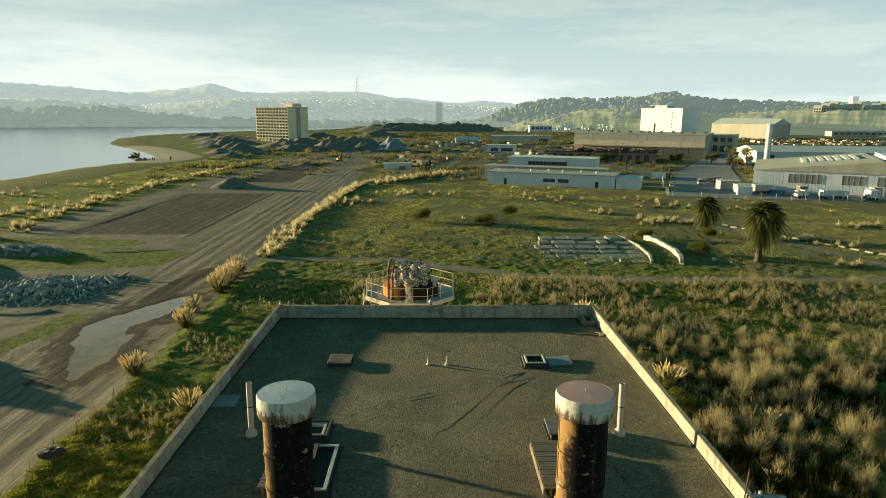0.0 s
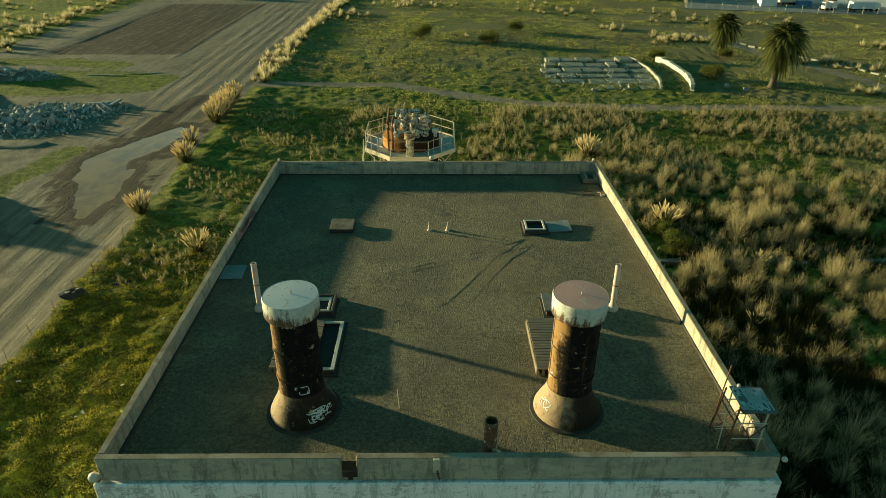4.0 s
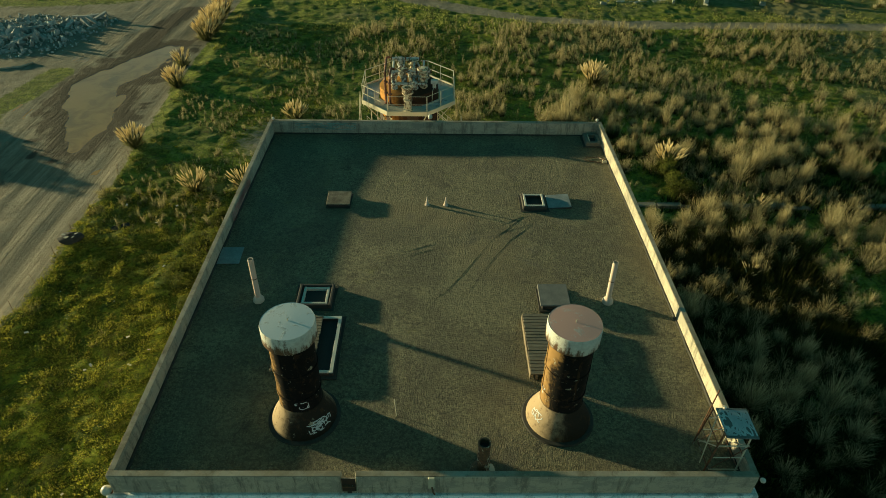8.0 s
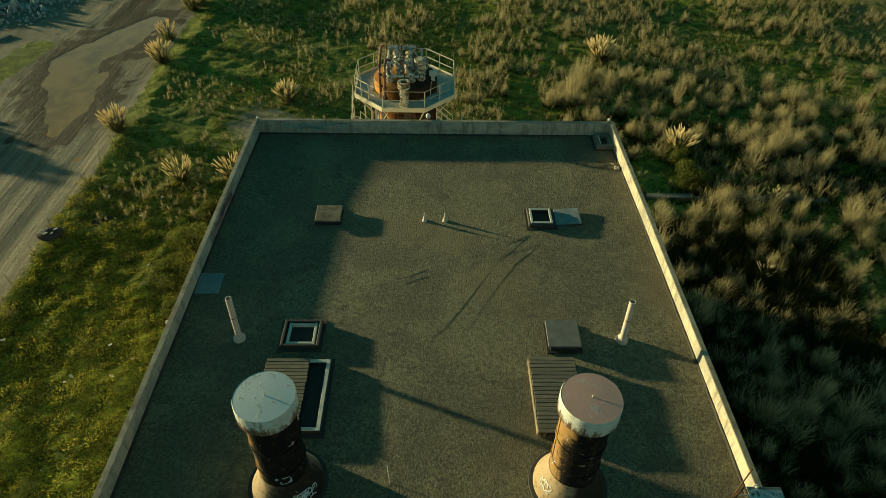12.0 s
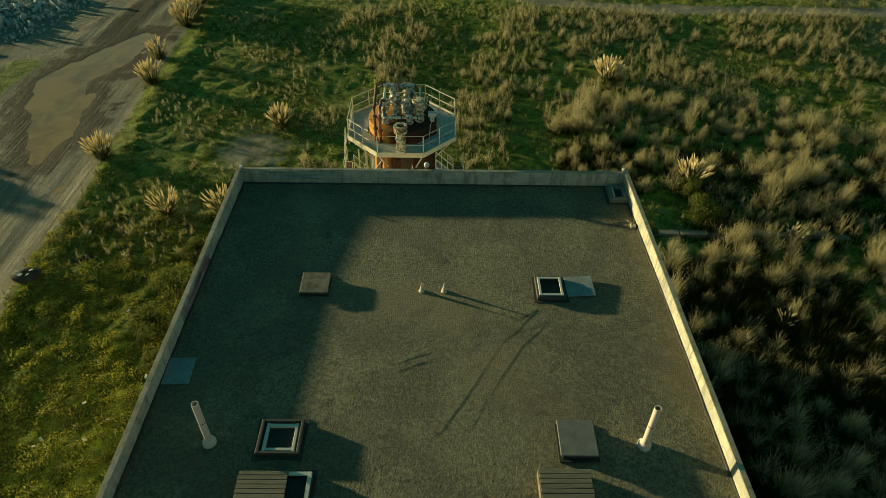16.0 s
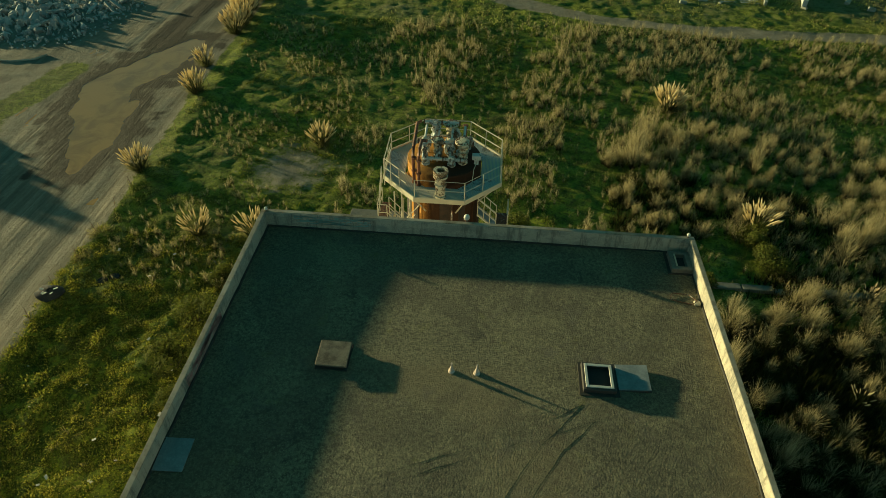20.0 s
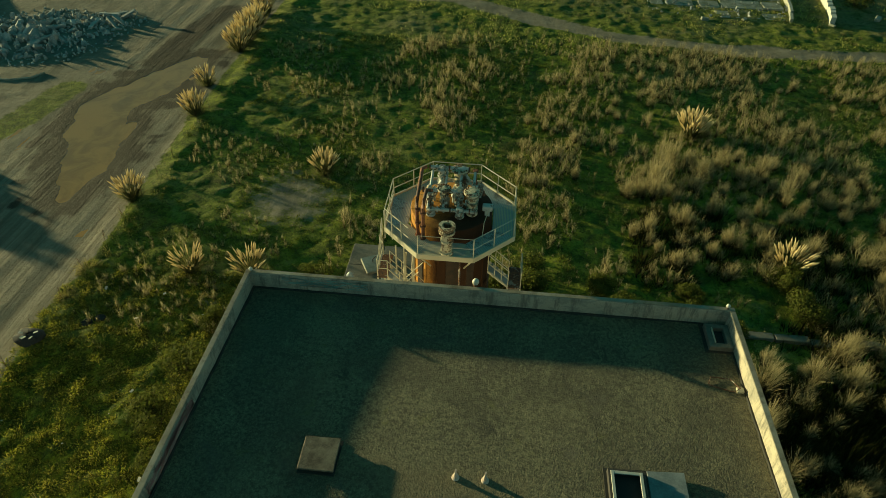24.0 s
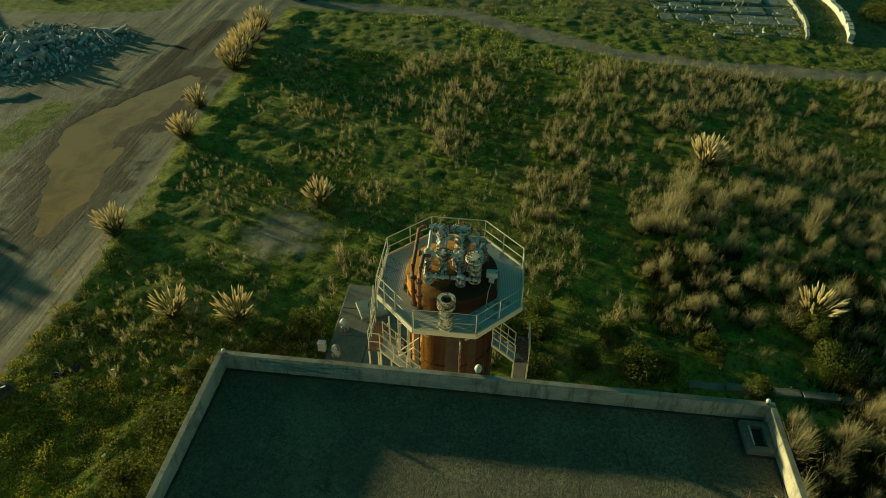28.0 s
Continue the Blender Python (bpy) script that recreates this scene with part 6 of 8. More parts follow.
def scatter(seed, n, x0, x1, y0, y1, smin, smax, bare_max=0.45, clump=0.0, scale=0.09):
    """Places for plants: off bare soil, in drifts where clump is set."""
    rng = np.random.default_rng(seed)
    px, py = rng.uniform(x0, x1, n), rng.uniform(y0, y1, n)
    z, bare, dry, mud, sand, lane = soil(px, py)
    rows = []
    for x, y, h, b, m, u in zip(px, py, z, bare, mud, rng.random(n)):
        if b > bare_max or m > 0.5 or h < -0.5 or not free_spot(x, y):
            continue
        d = fbm(x + 31 * seed, y, scale, 3)
        if d < clump:
            continue
        rows.append((float(x), float(y), float(h), float(smin + (smax - smin) * u * (1 + 0.4 * d))))
    return rows


# drifts of tall dry brush east and north of the block: the nearest are things of their own
def build_shrubs():
    rng = random.Random(17)
    kinds = []
    for k in range(10):
        wide = rng.uniform(0.55, 1.0)
        g = Geo()
        for j in range(rng.randint(3, 5)):
            a, q = rng.uniform(0, 6.28), rng.uniform(0.1, 0.5)
            blades(g, rng, 58, 0.10, 0.85 * wide, 0.8, 2.0, 0.007, 0.10, (q * math.cos(a), q * math.sin(a), 0.0), 3)
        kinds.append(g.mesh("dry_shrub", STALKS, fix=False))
    spots = []
    for x, y, z, s in scatter(3, 560, 11.5, 46, -14, 34, 0.75, 1.7, clump=-0.06) + scatter(4, 110, 0, 44, 28, 57, 0.5, 0.95, clump=0.05):
        if all((x - a) ** 2 + (y - b) ** 2 > (0.95 * s) ** 2 for a, b, *_ in spots):
            spots.append((x, y, z, s))
    spots = spots[:285]
    for x, y, z, s in spots:
        t = new("dry_shrub", kinds[rng.randrange(10)])
        t.matrix_basis = Matrix.LocRotScale((x, y, z), Euler((rng.uniform(-.07, .07), rng.uniform(-.06, .08), rng.uniform(0, 6.28))), (s, s, s * rng.uniform(0.75, 1.15)))
        tagged(t, "straw-brown dry brush of thin upright stalks", "shrub", "dry brush in the waste field")


build_shrubs()
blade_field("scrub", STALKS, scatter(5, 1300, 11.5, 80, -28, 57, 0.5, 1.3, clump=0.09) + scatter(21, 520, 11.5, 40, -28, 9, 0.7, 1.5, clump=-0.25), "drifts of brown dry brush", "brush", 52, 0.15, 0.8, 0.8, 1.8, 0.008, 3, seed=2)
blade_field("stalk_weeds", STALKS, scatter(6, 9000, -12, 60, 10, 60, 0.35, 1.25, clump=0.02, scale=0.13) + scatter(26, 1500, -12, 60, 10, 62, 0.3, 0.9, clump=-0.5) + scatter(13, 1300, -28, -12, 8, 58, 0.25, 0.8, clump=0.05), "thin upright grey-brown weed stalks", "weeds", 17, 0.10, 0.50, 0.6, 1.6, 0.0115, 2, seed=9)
blade_field("underbrush", UNDERBRUSH, scatter(22, 2000, 11.3, 47, -28, 26, 0.7, 1.5, clump=-0.22) + scatter(25, 2400, 11.3, 30, -28, 8, 0.8, 1.6, clump=-0.5), "green underbrush between the dry shrubs, colour darkened for shade", "brush", 44, 0.55, 0.95, 0.35, 1.0, 0.035, 0, seed=18, flat=True)
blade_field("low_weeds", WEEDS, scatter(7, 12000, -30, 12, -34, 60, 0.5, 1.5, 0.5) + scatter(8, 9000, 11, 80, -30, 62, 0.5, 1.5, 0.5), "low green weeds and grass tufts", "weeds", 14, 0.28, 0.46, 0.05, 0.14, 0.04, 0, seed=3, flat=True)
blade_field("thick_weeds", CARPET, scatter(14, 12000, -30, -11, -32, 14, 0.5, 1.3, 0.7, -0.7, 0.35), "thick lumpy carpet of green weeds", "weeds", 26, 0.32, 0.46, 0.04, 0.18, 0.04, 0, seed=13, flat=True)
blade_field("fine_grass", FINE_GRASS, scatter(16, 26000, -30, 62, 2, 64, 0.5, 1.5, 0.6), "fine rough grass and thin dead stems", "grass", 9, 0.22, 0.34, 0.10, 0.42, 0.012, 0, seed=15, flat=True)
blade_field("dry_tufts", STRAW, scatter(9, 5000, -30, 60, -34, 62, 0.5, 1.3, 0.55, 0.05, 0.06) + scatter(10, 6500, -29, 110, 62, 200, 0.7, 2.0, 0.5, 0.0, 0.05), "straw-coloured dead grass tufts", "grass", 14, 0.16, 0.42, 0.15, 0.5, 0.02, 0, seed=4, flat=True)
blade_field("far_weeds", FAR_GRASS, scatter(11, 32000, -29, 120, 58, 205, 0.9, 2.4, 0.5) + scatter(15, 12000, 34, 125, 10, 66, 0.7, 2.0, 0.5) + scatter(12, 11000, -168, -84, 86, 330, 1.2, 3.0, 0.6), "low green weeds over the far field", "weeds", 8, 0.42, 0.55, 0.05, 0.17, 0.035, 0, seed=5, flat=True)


def off_street(x, y):
    c = float(np.interp(y, (180, 268, 358, 466), (98, 131, 175, 226)))
    return not (y < 480 and abs(x - c) < 17)


blade_field("far_scrub", PAMPAS_LEAF, [p for p in scatter(31, 5200, -130, 420, 208, 900, 1.6, 4.6, 2.0, 0.02, 0.02) if off_street(p[0], p[1])], "dull green scrub over the far plain", "scrub", 40, 0.7, 1.0, 0.25, 0.85, 0.06, 0, seed=23, flat=True)
blade_field("far_straw", STRAW, [p for p in scatter(32, 3600, -130, 420, 208, 700, 1.4, 3.6, 2.0, 0.05, 0.03) if off_street(p[0], p[1])], "dry straw-coloured scrub over the far plain", "scrub", 34, 0.5, 0.9, 0.3, 0.9, 0.05, 0, seed=24, flat=True)


def build_pampas(x, y, s, n, label, seed):
    """One pampas clump: arching leaves and upright feathery plumes."""
    rng = random.Random(seed)
    z = ground_at(x, y)
    t = thing("pampas_grass", (x, y, z), label, "pampas grass", "pampas clumps")
    part("leaves", blades(Geo(), rng, 240, 0.25 * s, 1.0 * s, 0.5 * s, 1.0 * s, 0.012 * s, -0.12), PAMPAS_LEAF, t, "arching green and straw leaves")
    for k in range(int(2.6 * n)):
        a = rng.uniform(0, 6.28)
        q = math.sqrt(rng.random())
        lean = 0.66 * q
        h = s * rng.uniform(1.2, 1.75) * (1 - 0.2 * q)
        d = Vector((lean * math.cos(a), lean * math.sin(a), 1)).normalized()
        root = Vector((0.25 * s * q * math.cos(a), 0.25 * s * q * math.sin(a), 0.1))
        g = Geo()
        side = d.cross(Vector((rng.uniform(-1, 1), rng.uniform(-1, 1), 0.1))).normalized()
        up = side.cross(d)
        ln, r = 0.46 * s, 0.038 * s
        prof = ((0.0, 0.15), (0.15, 0.75), (0.4, 1.0), (0.7, 0.75), (1.0, 0.08))
        base = root + d * (h - ln)
        for f, w in prof:
            for j in range(5):
                c = 2 * math.pi * j / 5
                g.v.append(base + d * ln * f + (side * math.cos(c) + up * math.sin(c)) * r * w * rng.uniform(0.75, 1.25) + Vector((math.cos(a), math.sin(a), -0.3)) * 0.05 * s * f * f)
                g.t.append(0.2 + 0.8 * f)
        for i in range(4):
            for j in range(5):
                g.f.append((i * 5 + j, i * 5 + (j + 1) % 5, i * 5 + 5 + (j + 1) % 5, i * 5 + 5 + j))
        plume = part("plume", g, PLUME, t, "cream feathery plume")
        part("stem", Geo().tube([root, base], 0.011 * s, 4), PAMPAS_LEAF, plume)


NEAR_PAMPAS = ((19.2, 38.8, 2.0, 46), (-15.1, 28.2, 1.6, 26), (-21.8, 14.1, 1.5, 20), (-17.2, 14.2, 1.55, 22), (-30.3, 22.2, 1.6, 28), (-30.8, 37.0, 1.75, 30), (-32.2, 43.7, 1.5, 18), (22.9, 19.4, 1.75, 28), (28.8, 11.7, 1.0, 10), (-31.9, 53.2, 2.0, 34), (-32.0, 55.6, 2.1, 36), (-32.2, 58.6, 2.1, 36), (-32.4, 61.6, 1.9, 30), (-32.5, 65.0, 1.9, 30), (24.5, 2.5, 0.9, 8))
for k, (x, y, s, n) in enumerate(NEAR_PAMPAS):
    build_pampas(x, y, s, n, "pampas grass clump with sunlit cream plumes" if x > -29 else "pampas grass clump on the dirt road's edge", 50 + k)

# hedges of pampas along the road, the track and the far field
hedge = random.Random(33)
rows = []
for k in range(260):
    y = hedge.uniform(76, 200)
    rows.append((float(np.interp(y, (70, 110, 160, 205), (-31.2, -32.0, -30.6, -27.5))) + hedge.gauss(0, 1.1), y, 0.1, hedge.uniform(0.8, 1.5)))
for k in range(150):
    y = hedge.uniform(88, 300)
    rows.append((float(np.interp(y, (88, 137, 194, 304), (-92, -99, -102, -96))) + hedge.gauss(0, 1.6), y, 0.1, hedge.uniform(0.8, 1.5)))
for k in range(130):
    f = hedge.random()
    rows.append((-26 + 36 * f + hedge.gauss(0, 2), 200 + 52 * f + hedge.gauss(0, 4), 0.1, hedge.uniform(0.9, 1.8)))
for cx, cy, n, sp in ((-7, 173, 20, 5), (45.4, 131.6, 10, 1.6), (57.5, 119, 34, 4.5), (78.4, 93.4, 8, 2), (73.3, 70.3, 5, 1), (101, 111, 8, 3), (34, 160, 14, 6), (12.7, 117, 5, 2), (-25, 151, 20, 4), (66, 150, 16, 10), (-110, 130, 30, 9), (-128, 160, 24, 14), (-118, 105, 26, 10), (84, 88, 6, 2), (-120, 200, 20, 16), (30, 190, 14, 12), (92, 140, 10, 8)):
    for k in range(n):
        rows.append((cx + hedge.gauss(0, sp), cy + hedge.gauss(0, sp * 0.7), 0.0, hedge.uniform(0.8, 1.5)))
blade_field("pampas_hedge", PLUME, [(a, b, c, 0.72 * d) for a, b, c, d in rows], "hedges of cream pampas plumes along the road", "pampas grass", 34, 0.4, 1.1, 1.0, 2.1, 0.035, 0, seed=6)
blade_field("pampas_hedge_leaves", PAMPAS_LEAF, rows, "green leaf clumps under the pampas hedges", "pampas grass", 60, 0.35, 1.2, 0.6, 1.1, 0.04, 0, seed=7, flat=True)


def leafy(g, rng, c, r, n, size):
    """A loose shell of small leaves round a centre."""
    for k in range(n):
        d = Vector((rng.gauss(0, 1), rng.gauss(0, 1), rng.gauss(0, 1) * 0.8 + 0.25)).normalized()
        p = c + Vector((d.x * r, d.y * r, d.z * r * 0.8)) * rng.uniform(0.55, 1.08)
        u = d.cross(Vector((rng.uniform(-1, 1), rng.uniform(-1, 1), rng.uniform(-1, 1)))).normalized() * size * rng.uniform(0.6, 1.3)
        w = (d + 0.9 * Vector((rng.uniform(-1, 1), rng.uniform(-1, 1), rng.uniform(-1, 1)))).normalized().cross(u).normalized() * size
        # Leaves facing up are painted paler, as if lit from above.
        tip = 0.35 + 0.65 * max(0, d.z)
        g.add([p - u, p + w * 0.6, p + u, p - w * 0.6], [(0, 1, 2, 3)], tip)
    return g


def build_bush(x, y, r, seed, label="rounded dark green leafy bush"):
    rng = random.Random(seed)
    t = thing("green_bush", (x, y, ground_at(x, y)), label, "bush", "green bushes")
    g = Geo()
    for k in range(9):
        a = rng.uniform(0, 6.28)
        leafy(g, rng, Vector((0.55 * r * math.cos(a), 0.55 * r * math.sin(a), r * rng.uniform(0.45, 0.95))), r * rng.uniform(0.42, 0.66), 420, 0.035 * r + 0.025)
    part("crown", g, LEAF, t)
    g = Geo()
    for k in range(5):
        a = 1.26 * k
        g.tube([(0, 0, -0.1), (0.2 * r * math.cos(a), 0.2 * r * math.sin(a), 0.4 * r), (0.5 * r * math.cos(a), 0.5 * r * math.sin(a), 0.9 * r)], 0.04, 5, 0.015)
    part("stem", g, TRUNK, t)


for k, (x, y, r) in enumerate(((3.1, 12.3, 1.5), (6.6, 13.2, 0.9), (9.7, 12.6, 1.4), (11.4, 13.0, 1.0), (3.2, 15.6, 1.9), (1.4, 14.2, 1.5), (8.6, 15.4, 1.1), (-14.6, 12.0, 1.0), (-12.3, 13.8, 1.3), (-18.1, 5.0, 1.6), (-17.9, 9.0, 1.0), (-18.4, 1.2, 1.6), (-17.2, -1.5, 1.0), (22.8, 14.6, 1.5), (21.9, 17.6, 1.3), (17.1, 12.0, 0.9), (-3.6, 118, 2.6), (50.5, 80.5, 2.2), (45.8, 97, 1.6), (60, 98, 1.8), (12, 112.5, 2.4), (20.0, 127, 2.2), (14.8, 15.2, 1.0), (-12.4, 13.4, 0.9))):
    build_bush(x, y, r, 70 + k)


def build_palm(x, y, h, s, seed, lean):
    rng = random.Random(seed)
    t = thing("palm_tree", (x, y, ground_at(x, y) - 0.1), "stout palm tree with a full dark crown", "palm tree", "palms in the waste field")
    prof = [(0.8 * s, 0), (0.58 * s, 0.5), (0.48 * s, 1.5), (0.46 * s, h * 0.6), (0.6 * s, h * 0.82), (1.0 * s, h * 0.96), (0.6 * s, h * 1.05)]
    part("trunk", Geo().lathe(prof, 16, m=Matrix.Shear("XY", 4, (lean, 0.0))), TRUNK, t, "rough brown trunk", True)
    crown = Vector((lean * h, 0, h))
    g = Geo()
    for k in range(190):
        a = 2.399 * k
        el = 1.4 - 2.75 * (k / 190) + rng.uniform(-.15, .15)
        L = s * rng.uniform(3.7, 4.8)
        d = Vector((math.cos(a) * math.cos(el), math.sin(a) * math.cos(el), math.sin(el)))
        side = Vector((-math.sin(a), math.cos(a), 0))
        prev = None
        for j in range(9):
            f = j / 8
            p = crown + d * L * f + Vector((0, 0, -L * 0.55 * f * f))
            if prev is not None:
                g.add([prev - side * 0.04, prev + side * 0.04, p + side * 0.03, p - side * 0.03], [(0, 1, 2, 3)], 0.3)
                for q in (0.0, 0.25, 0.5, 0.75):
                    b = prev.lerp(p, q)
                    ll = 0.75 * s * (0.35 + math.sin(math.pi * min(1, f * 0.9 + 0.08)))
                    for sg in (-1, 1):
                        tip = b + side * sg * ll * 0.75 + (p - prev).normalized() * ll * 0.5 + Vector((0, 0, -0.22 * ll))
                        g.add([b, b + (p - prev).normalized() * 0.24, tip], [(0, 1, 2)], [0.2, 0.2, 1.0])
            prev = p
    part("crown", g, FROND, t, "drooping dark green fronds")


build_palm(60.6, 101.0, 6.8, 0.86, 1, 0.01)
build_palm(59.2, 74.2, 8.9, 1.05, 2, 0.03)


# ---- rubble, ruins and heaps ----
def stone_mesh(seed):
    rng = random.Random(seed)
    bm = bmesh.new()
    bmesh.ops.create_icosphere(bm, subdivisions=1, radius=1)
    for v in bm.verts:
        v.co = Vector((v.co.x * 1.25, v.co.y, v.co.z * 0.7)) * rng.uniform(0.6, 1.15)
        v.co = Vector([round(c * 2.4) / 2.4 * 0.6 + c * 0.4 for c in v.co])
    me = bpy.data.meshes.new("stone")
    bm.to_mesh(me)
    bm.free()
    me.materials.append(STONE)
    return me


STONES = [stone_mesh(k) for k in range(10)]


def build_heap(x0, y0, rx, ry, h, seed, label, mat=PILE, flat=1.0):
    g = Geo()
    k = 30
    for i in range(k + 1):
        for j in range(k + 1):
            u, v = 1.1 * (2 * i / k - 1), 1.1 * (2 * j / k - 1)
            q = min(flat, max(0.0, 1 - math.hypot(u, v))) / flat
            g.v.append((x0 + rx * u, y0 + ry * v, h * (q ** 0.8) * (0.8 + 0.45 * fbm(x0 + rx * u, y0 + ry * v, 0.12, 4)) * 1.25 - 0.2))
            g.t.append(0.0)
    g.f = [(i * (k + 1) + j, (i + 1) * (k + 1) + j, (i + 1) * (k + 1) + j + 1, i * (k + 1) + j + 1) for i in range(k) for j in range(k)]
    tagged(part("soil_mound", g, mat, smooth=True), label, "soil mound", "mounds of dug soil")


def build_rubble(x0, y0, rx, ry, h, n, label, seed, smin=0.4, smax=1.25):
    """A heap of broken concrete on a mound of spoil."""
    rng = random.Random(seed)
    t = thing("rubble_pile", (x0, y0, 0), label, "rubble pile", "rubble piles")

    def mound(u, v):
        q = max(0.0, 1 - (u / rx) ** 2 - (v / ry) ** 2)
        return h * q ** 0.7 * (0.75 + 0.5 * fbm(u + x0, v + y0, 0.2, 3)) - 0.15

    g = Geo()
    k = 26
    for i in range(k + 1):
        for j in range(k + 1):
            u, v = rx * 1.15 * (2 * i / k - 1), ry * 1.15 * (2 * j / k - 1)
            g.v.append((u, v, mound(u, v)))
            g.t.append(0.0)
    g.f = [(i * (k + 1) + j, (i + 1) * (k + 1) + j, (i + 1) * (k + 1) + j + 1, i * (k + 1) + j + 1) for i in range(k) for j in range(k)]
    part("spoil_mound", g, PILE, t, "dark earth and grit", True)
    for i in range(n):
        a, q = rng.uniform(0, 6.28), math.sqrt(rng.random()) * 1.05
        u, v = rx * q * math.cos(a), ry * q * math.sin(a)
        s = rng.uniform(smin, smax) * (1.15 - 0.7 * q)
        part("stone", STONES[rng.randrange(10)], STONE, t, m=Matrix.LocRotScale((u, v, mound(u, v) + 0.2 * s), Euler([rng.uniform(0, 6.28) for _ in range(3)]), (s * rng.uniform(0.7, 1.5), s, s)))
    grit = Geo()
    for i in range(2 * n):
        a, q = rng.uniform(0, 6.28), math.sqrt(rng.random()) * 1.12
        u, v, s = rx * q * math.cos(a), ry * q * math.sin(a), rng.uniform(0.06, 0.24)
        me = STONES[i % 10]
        m = Matrix.LocRotScale((u, v, mound(u, v) + 0.3 * s + 0.25 * (1 - q)), Euler((3 * s, 7 * s, i)), (s * 1.3, s, s))
        grit.add([m @ p.co for p in me.vertices], [tuple(f.vertices) for f in me.polygons])
    tagged(part("stone_grit", grit, STONE, t, "small broken stones"), kind="stuff")
    for i in range(6):
        a = rng.uniform(0, 6.28)
        u, v = rx * 0.45 * math.cos(a) - 0.2 * rx, ry * 0.6 * math.sin(a) - 0.2 * ry
        part("beam", Geo().cbox(-1.6, 1.6, -0.22, 0.22, -0.16, 0.16, 0.04, pose(u, v, mound(u, v) + 0.3, rng.uniform(-20, 20), rng.uniform(-25, 25), rng.uniform(0, 180))), STONE, t)


# Two unseen banks, added for the shade they cast on road and rubble.
build_heap(-65.0, 15.0, 6.0, 15.0, 2.3, 20, "unseen soil bank added to cast the shadow on the dirt road")
build_heap(-81.0, 60.0, 8.0, 14.0, 2.6, 21, "unseen soil bank added to shade the rubble")
build_rubble(-59.0, 54.5, 10.5, 8.5, 0.55, 300, "large heap of broken grey concrete by the road", 41, 0.3, 0.85)
build_rubble(-51.0, 60.5, 4.2, 3.4, 0.3, 60, "heap of dark spoil and broken concrete", 42, 0.2, 0.45)
build_rubble(-78.0, 79.5, 10.0, 3.6, 1.4, 90, "low heap of grey rubble in the grass", 43, 0.3, 0.9)
build_rubble(-54.2, 24.2, 6.2, 5.2, 2.1, 90, "mound of spoil and grey rubble in the grass", 44, 0.2, 0.6)
hose = thing("hose", (-53.5, 42.0, 0.0), "pale curved hose lying on the dirt", "hose")
part("tube", Geo().tube([(-7, 1.5, 0.08), (-4, 0.2, 0.08), (-1, 0.0, 0.08), (1.2, 0.8, 0.08), (2.0, 2.2, 0.08)], 0.12, 8), PALE_STONE, hose)
for x, y, a in ((-60.5, 81.0, 4), (-54.0, 82.6, 9)):
    b = thing("timber", (x, y, 0.05), "long pale timber lying in the grass", "timber", "timbers", turn=a)
    part("beam", Geo().cbox(-3.2, 3.2, -0.12, 0.12, 0, 0.12, 0.03), LIP, b)


for k, row in enumerate(((-71, 190, 9, 7, 3.6), (-66, 292, 7, 6, 2.4), (-128, 385, 24, 12, 5.5), (-108, 470, 32, 20, 7.5), (-96, 420, 20, 9, 6), (-70, 505, 30, 16, 8), (-178, 520, 30, 18, 5.5), (-120, 345, 14, 7, 3.6), (-200, 600, 36, 24, 6), (-140, 425, 18, 10, 5.6), (-72, 428, 19, 14, 8.6), (-50, 438, 14, 10, 5.5), (-160, 455, 20, 10, 5), (-235, 640, 30, 16, 6), (-60, 700, 34, 14, 7), (-120, 640, 26, 12, 6))):
    build_heap(*row, k, "dark mound of freshly dug soil")
build_heap(-6, 965, 118, 34, 9.6, 51, "long flat-topped bank of dark earth", flat=0.3)
build_heap(-31, 438, 12, 15, 10.5, 52, "pointed blue-grey heap under sheeting", BLUE_PILE)

# terraced ruin of concrete strips with a curved edge
ruin = thing("concrete_ruin", (31.8, 84.0, 0), "low terraced concrete ruin with a curved white edge", "ruin")
rng = random.Random(61)
def inner_edge(y):
    return 9.0 - 0.012 * (y - 1) ** 2


for k in range(6):
    y = -10.6 + 3.9 * k
    x0 = -11.2 + 1.6 * (k in (0, 5)) + rng.uniform(-.6, .6)
    x1 = inner_edge(y) - 0.2
    cuts = [0, rng.uniform(0.12, 0.22), rng.uniform(0.3, 0.45), rng.uniform(0.52, 0.65), rng.uniform(0.75, 0.88), 1]
    for j in range(5):
        a, b = x0 + (x1 - x0) * cuts[j] + rng.uniform(0, 0.5), x0 + (x1 - x0) * cuts[j + 1] - rng.uniform(0.05, 0.6)
        tilt = pose(0, 0, 0, 2.0 + rng.uniform(-.6, .6), rng.uniform(-.3, .3), rng.uniform(-.7, .7))
        if k == 0 and j < 2:
            continue
        part("strip", Geo().cbox(a, b, y - 0.4, y + 2.2 + rng.uniform(-.7, .4), -0.5, 0.26 + rng.uniform(-.14, .10), 0.08, tilt), RUIN_STONE, ruin, "weathered grey concrete strip")
        if rng.random() < 0.7:
            part("lip", Geo().cbox(a + rng.uniform(0, .4), b - rng.uniform(0, .3), y - 0.7, y - 0.42, -0.3, 0.44 + rng.uniform(-.2, .14), 0.07, tilt), LIP, ruin, "chipped pale concrete lip")
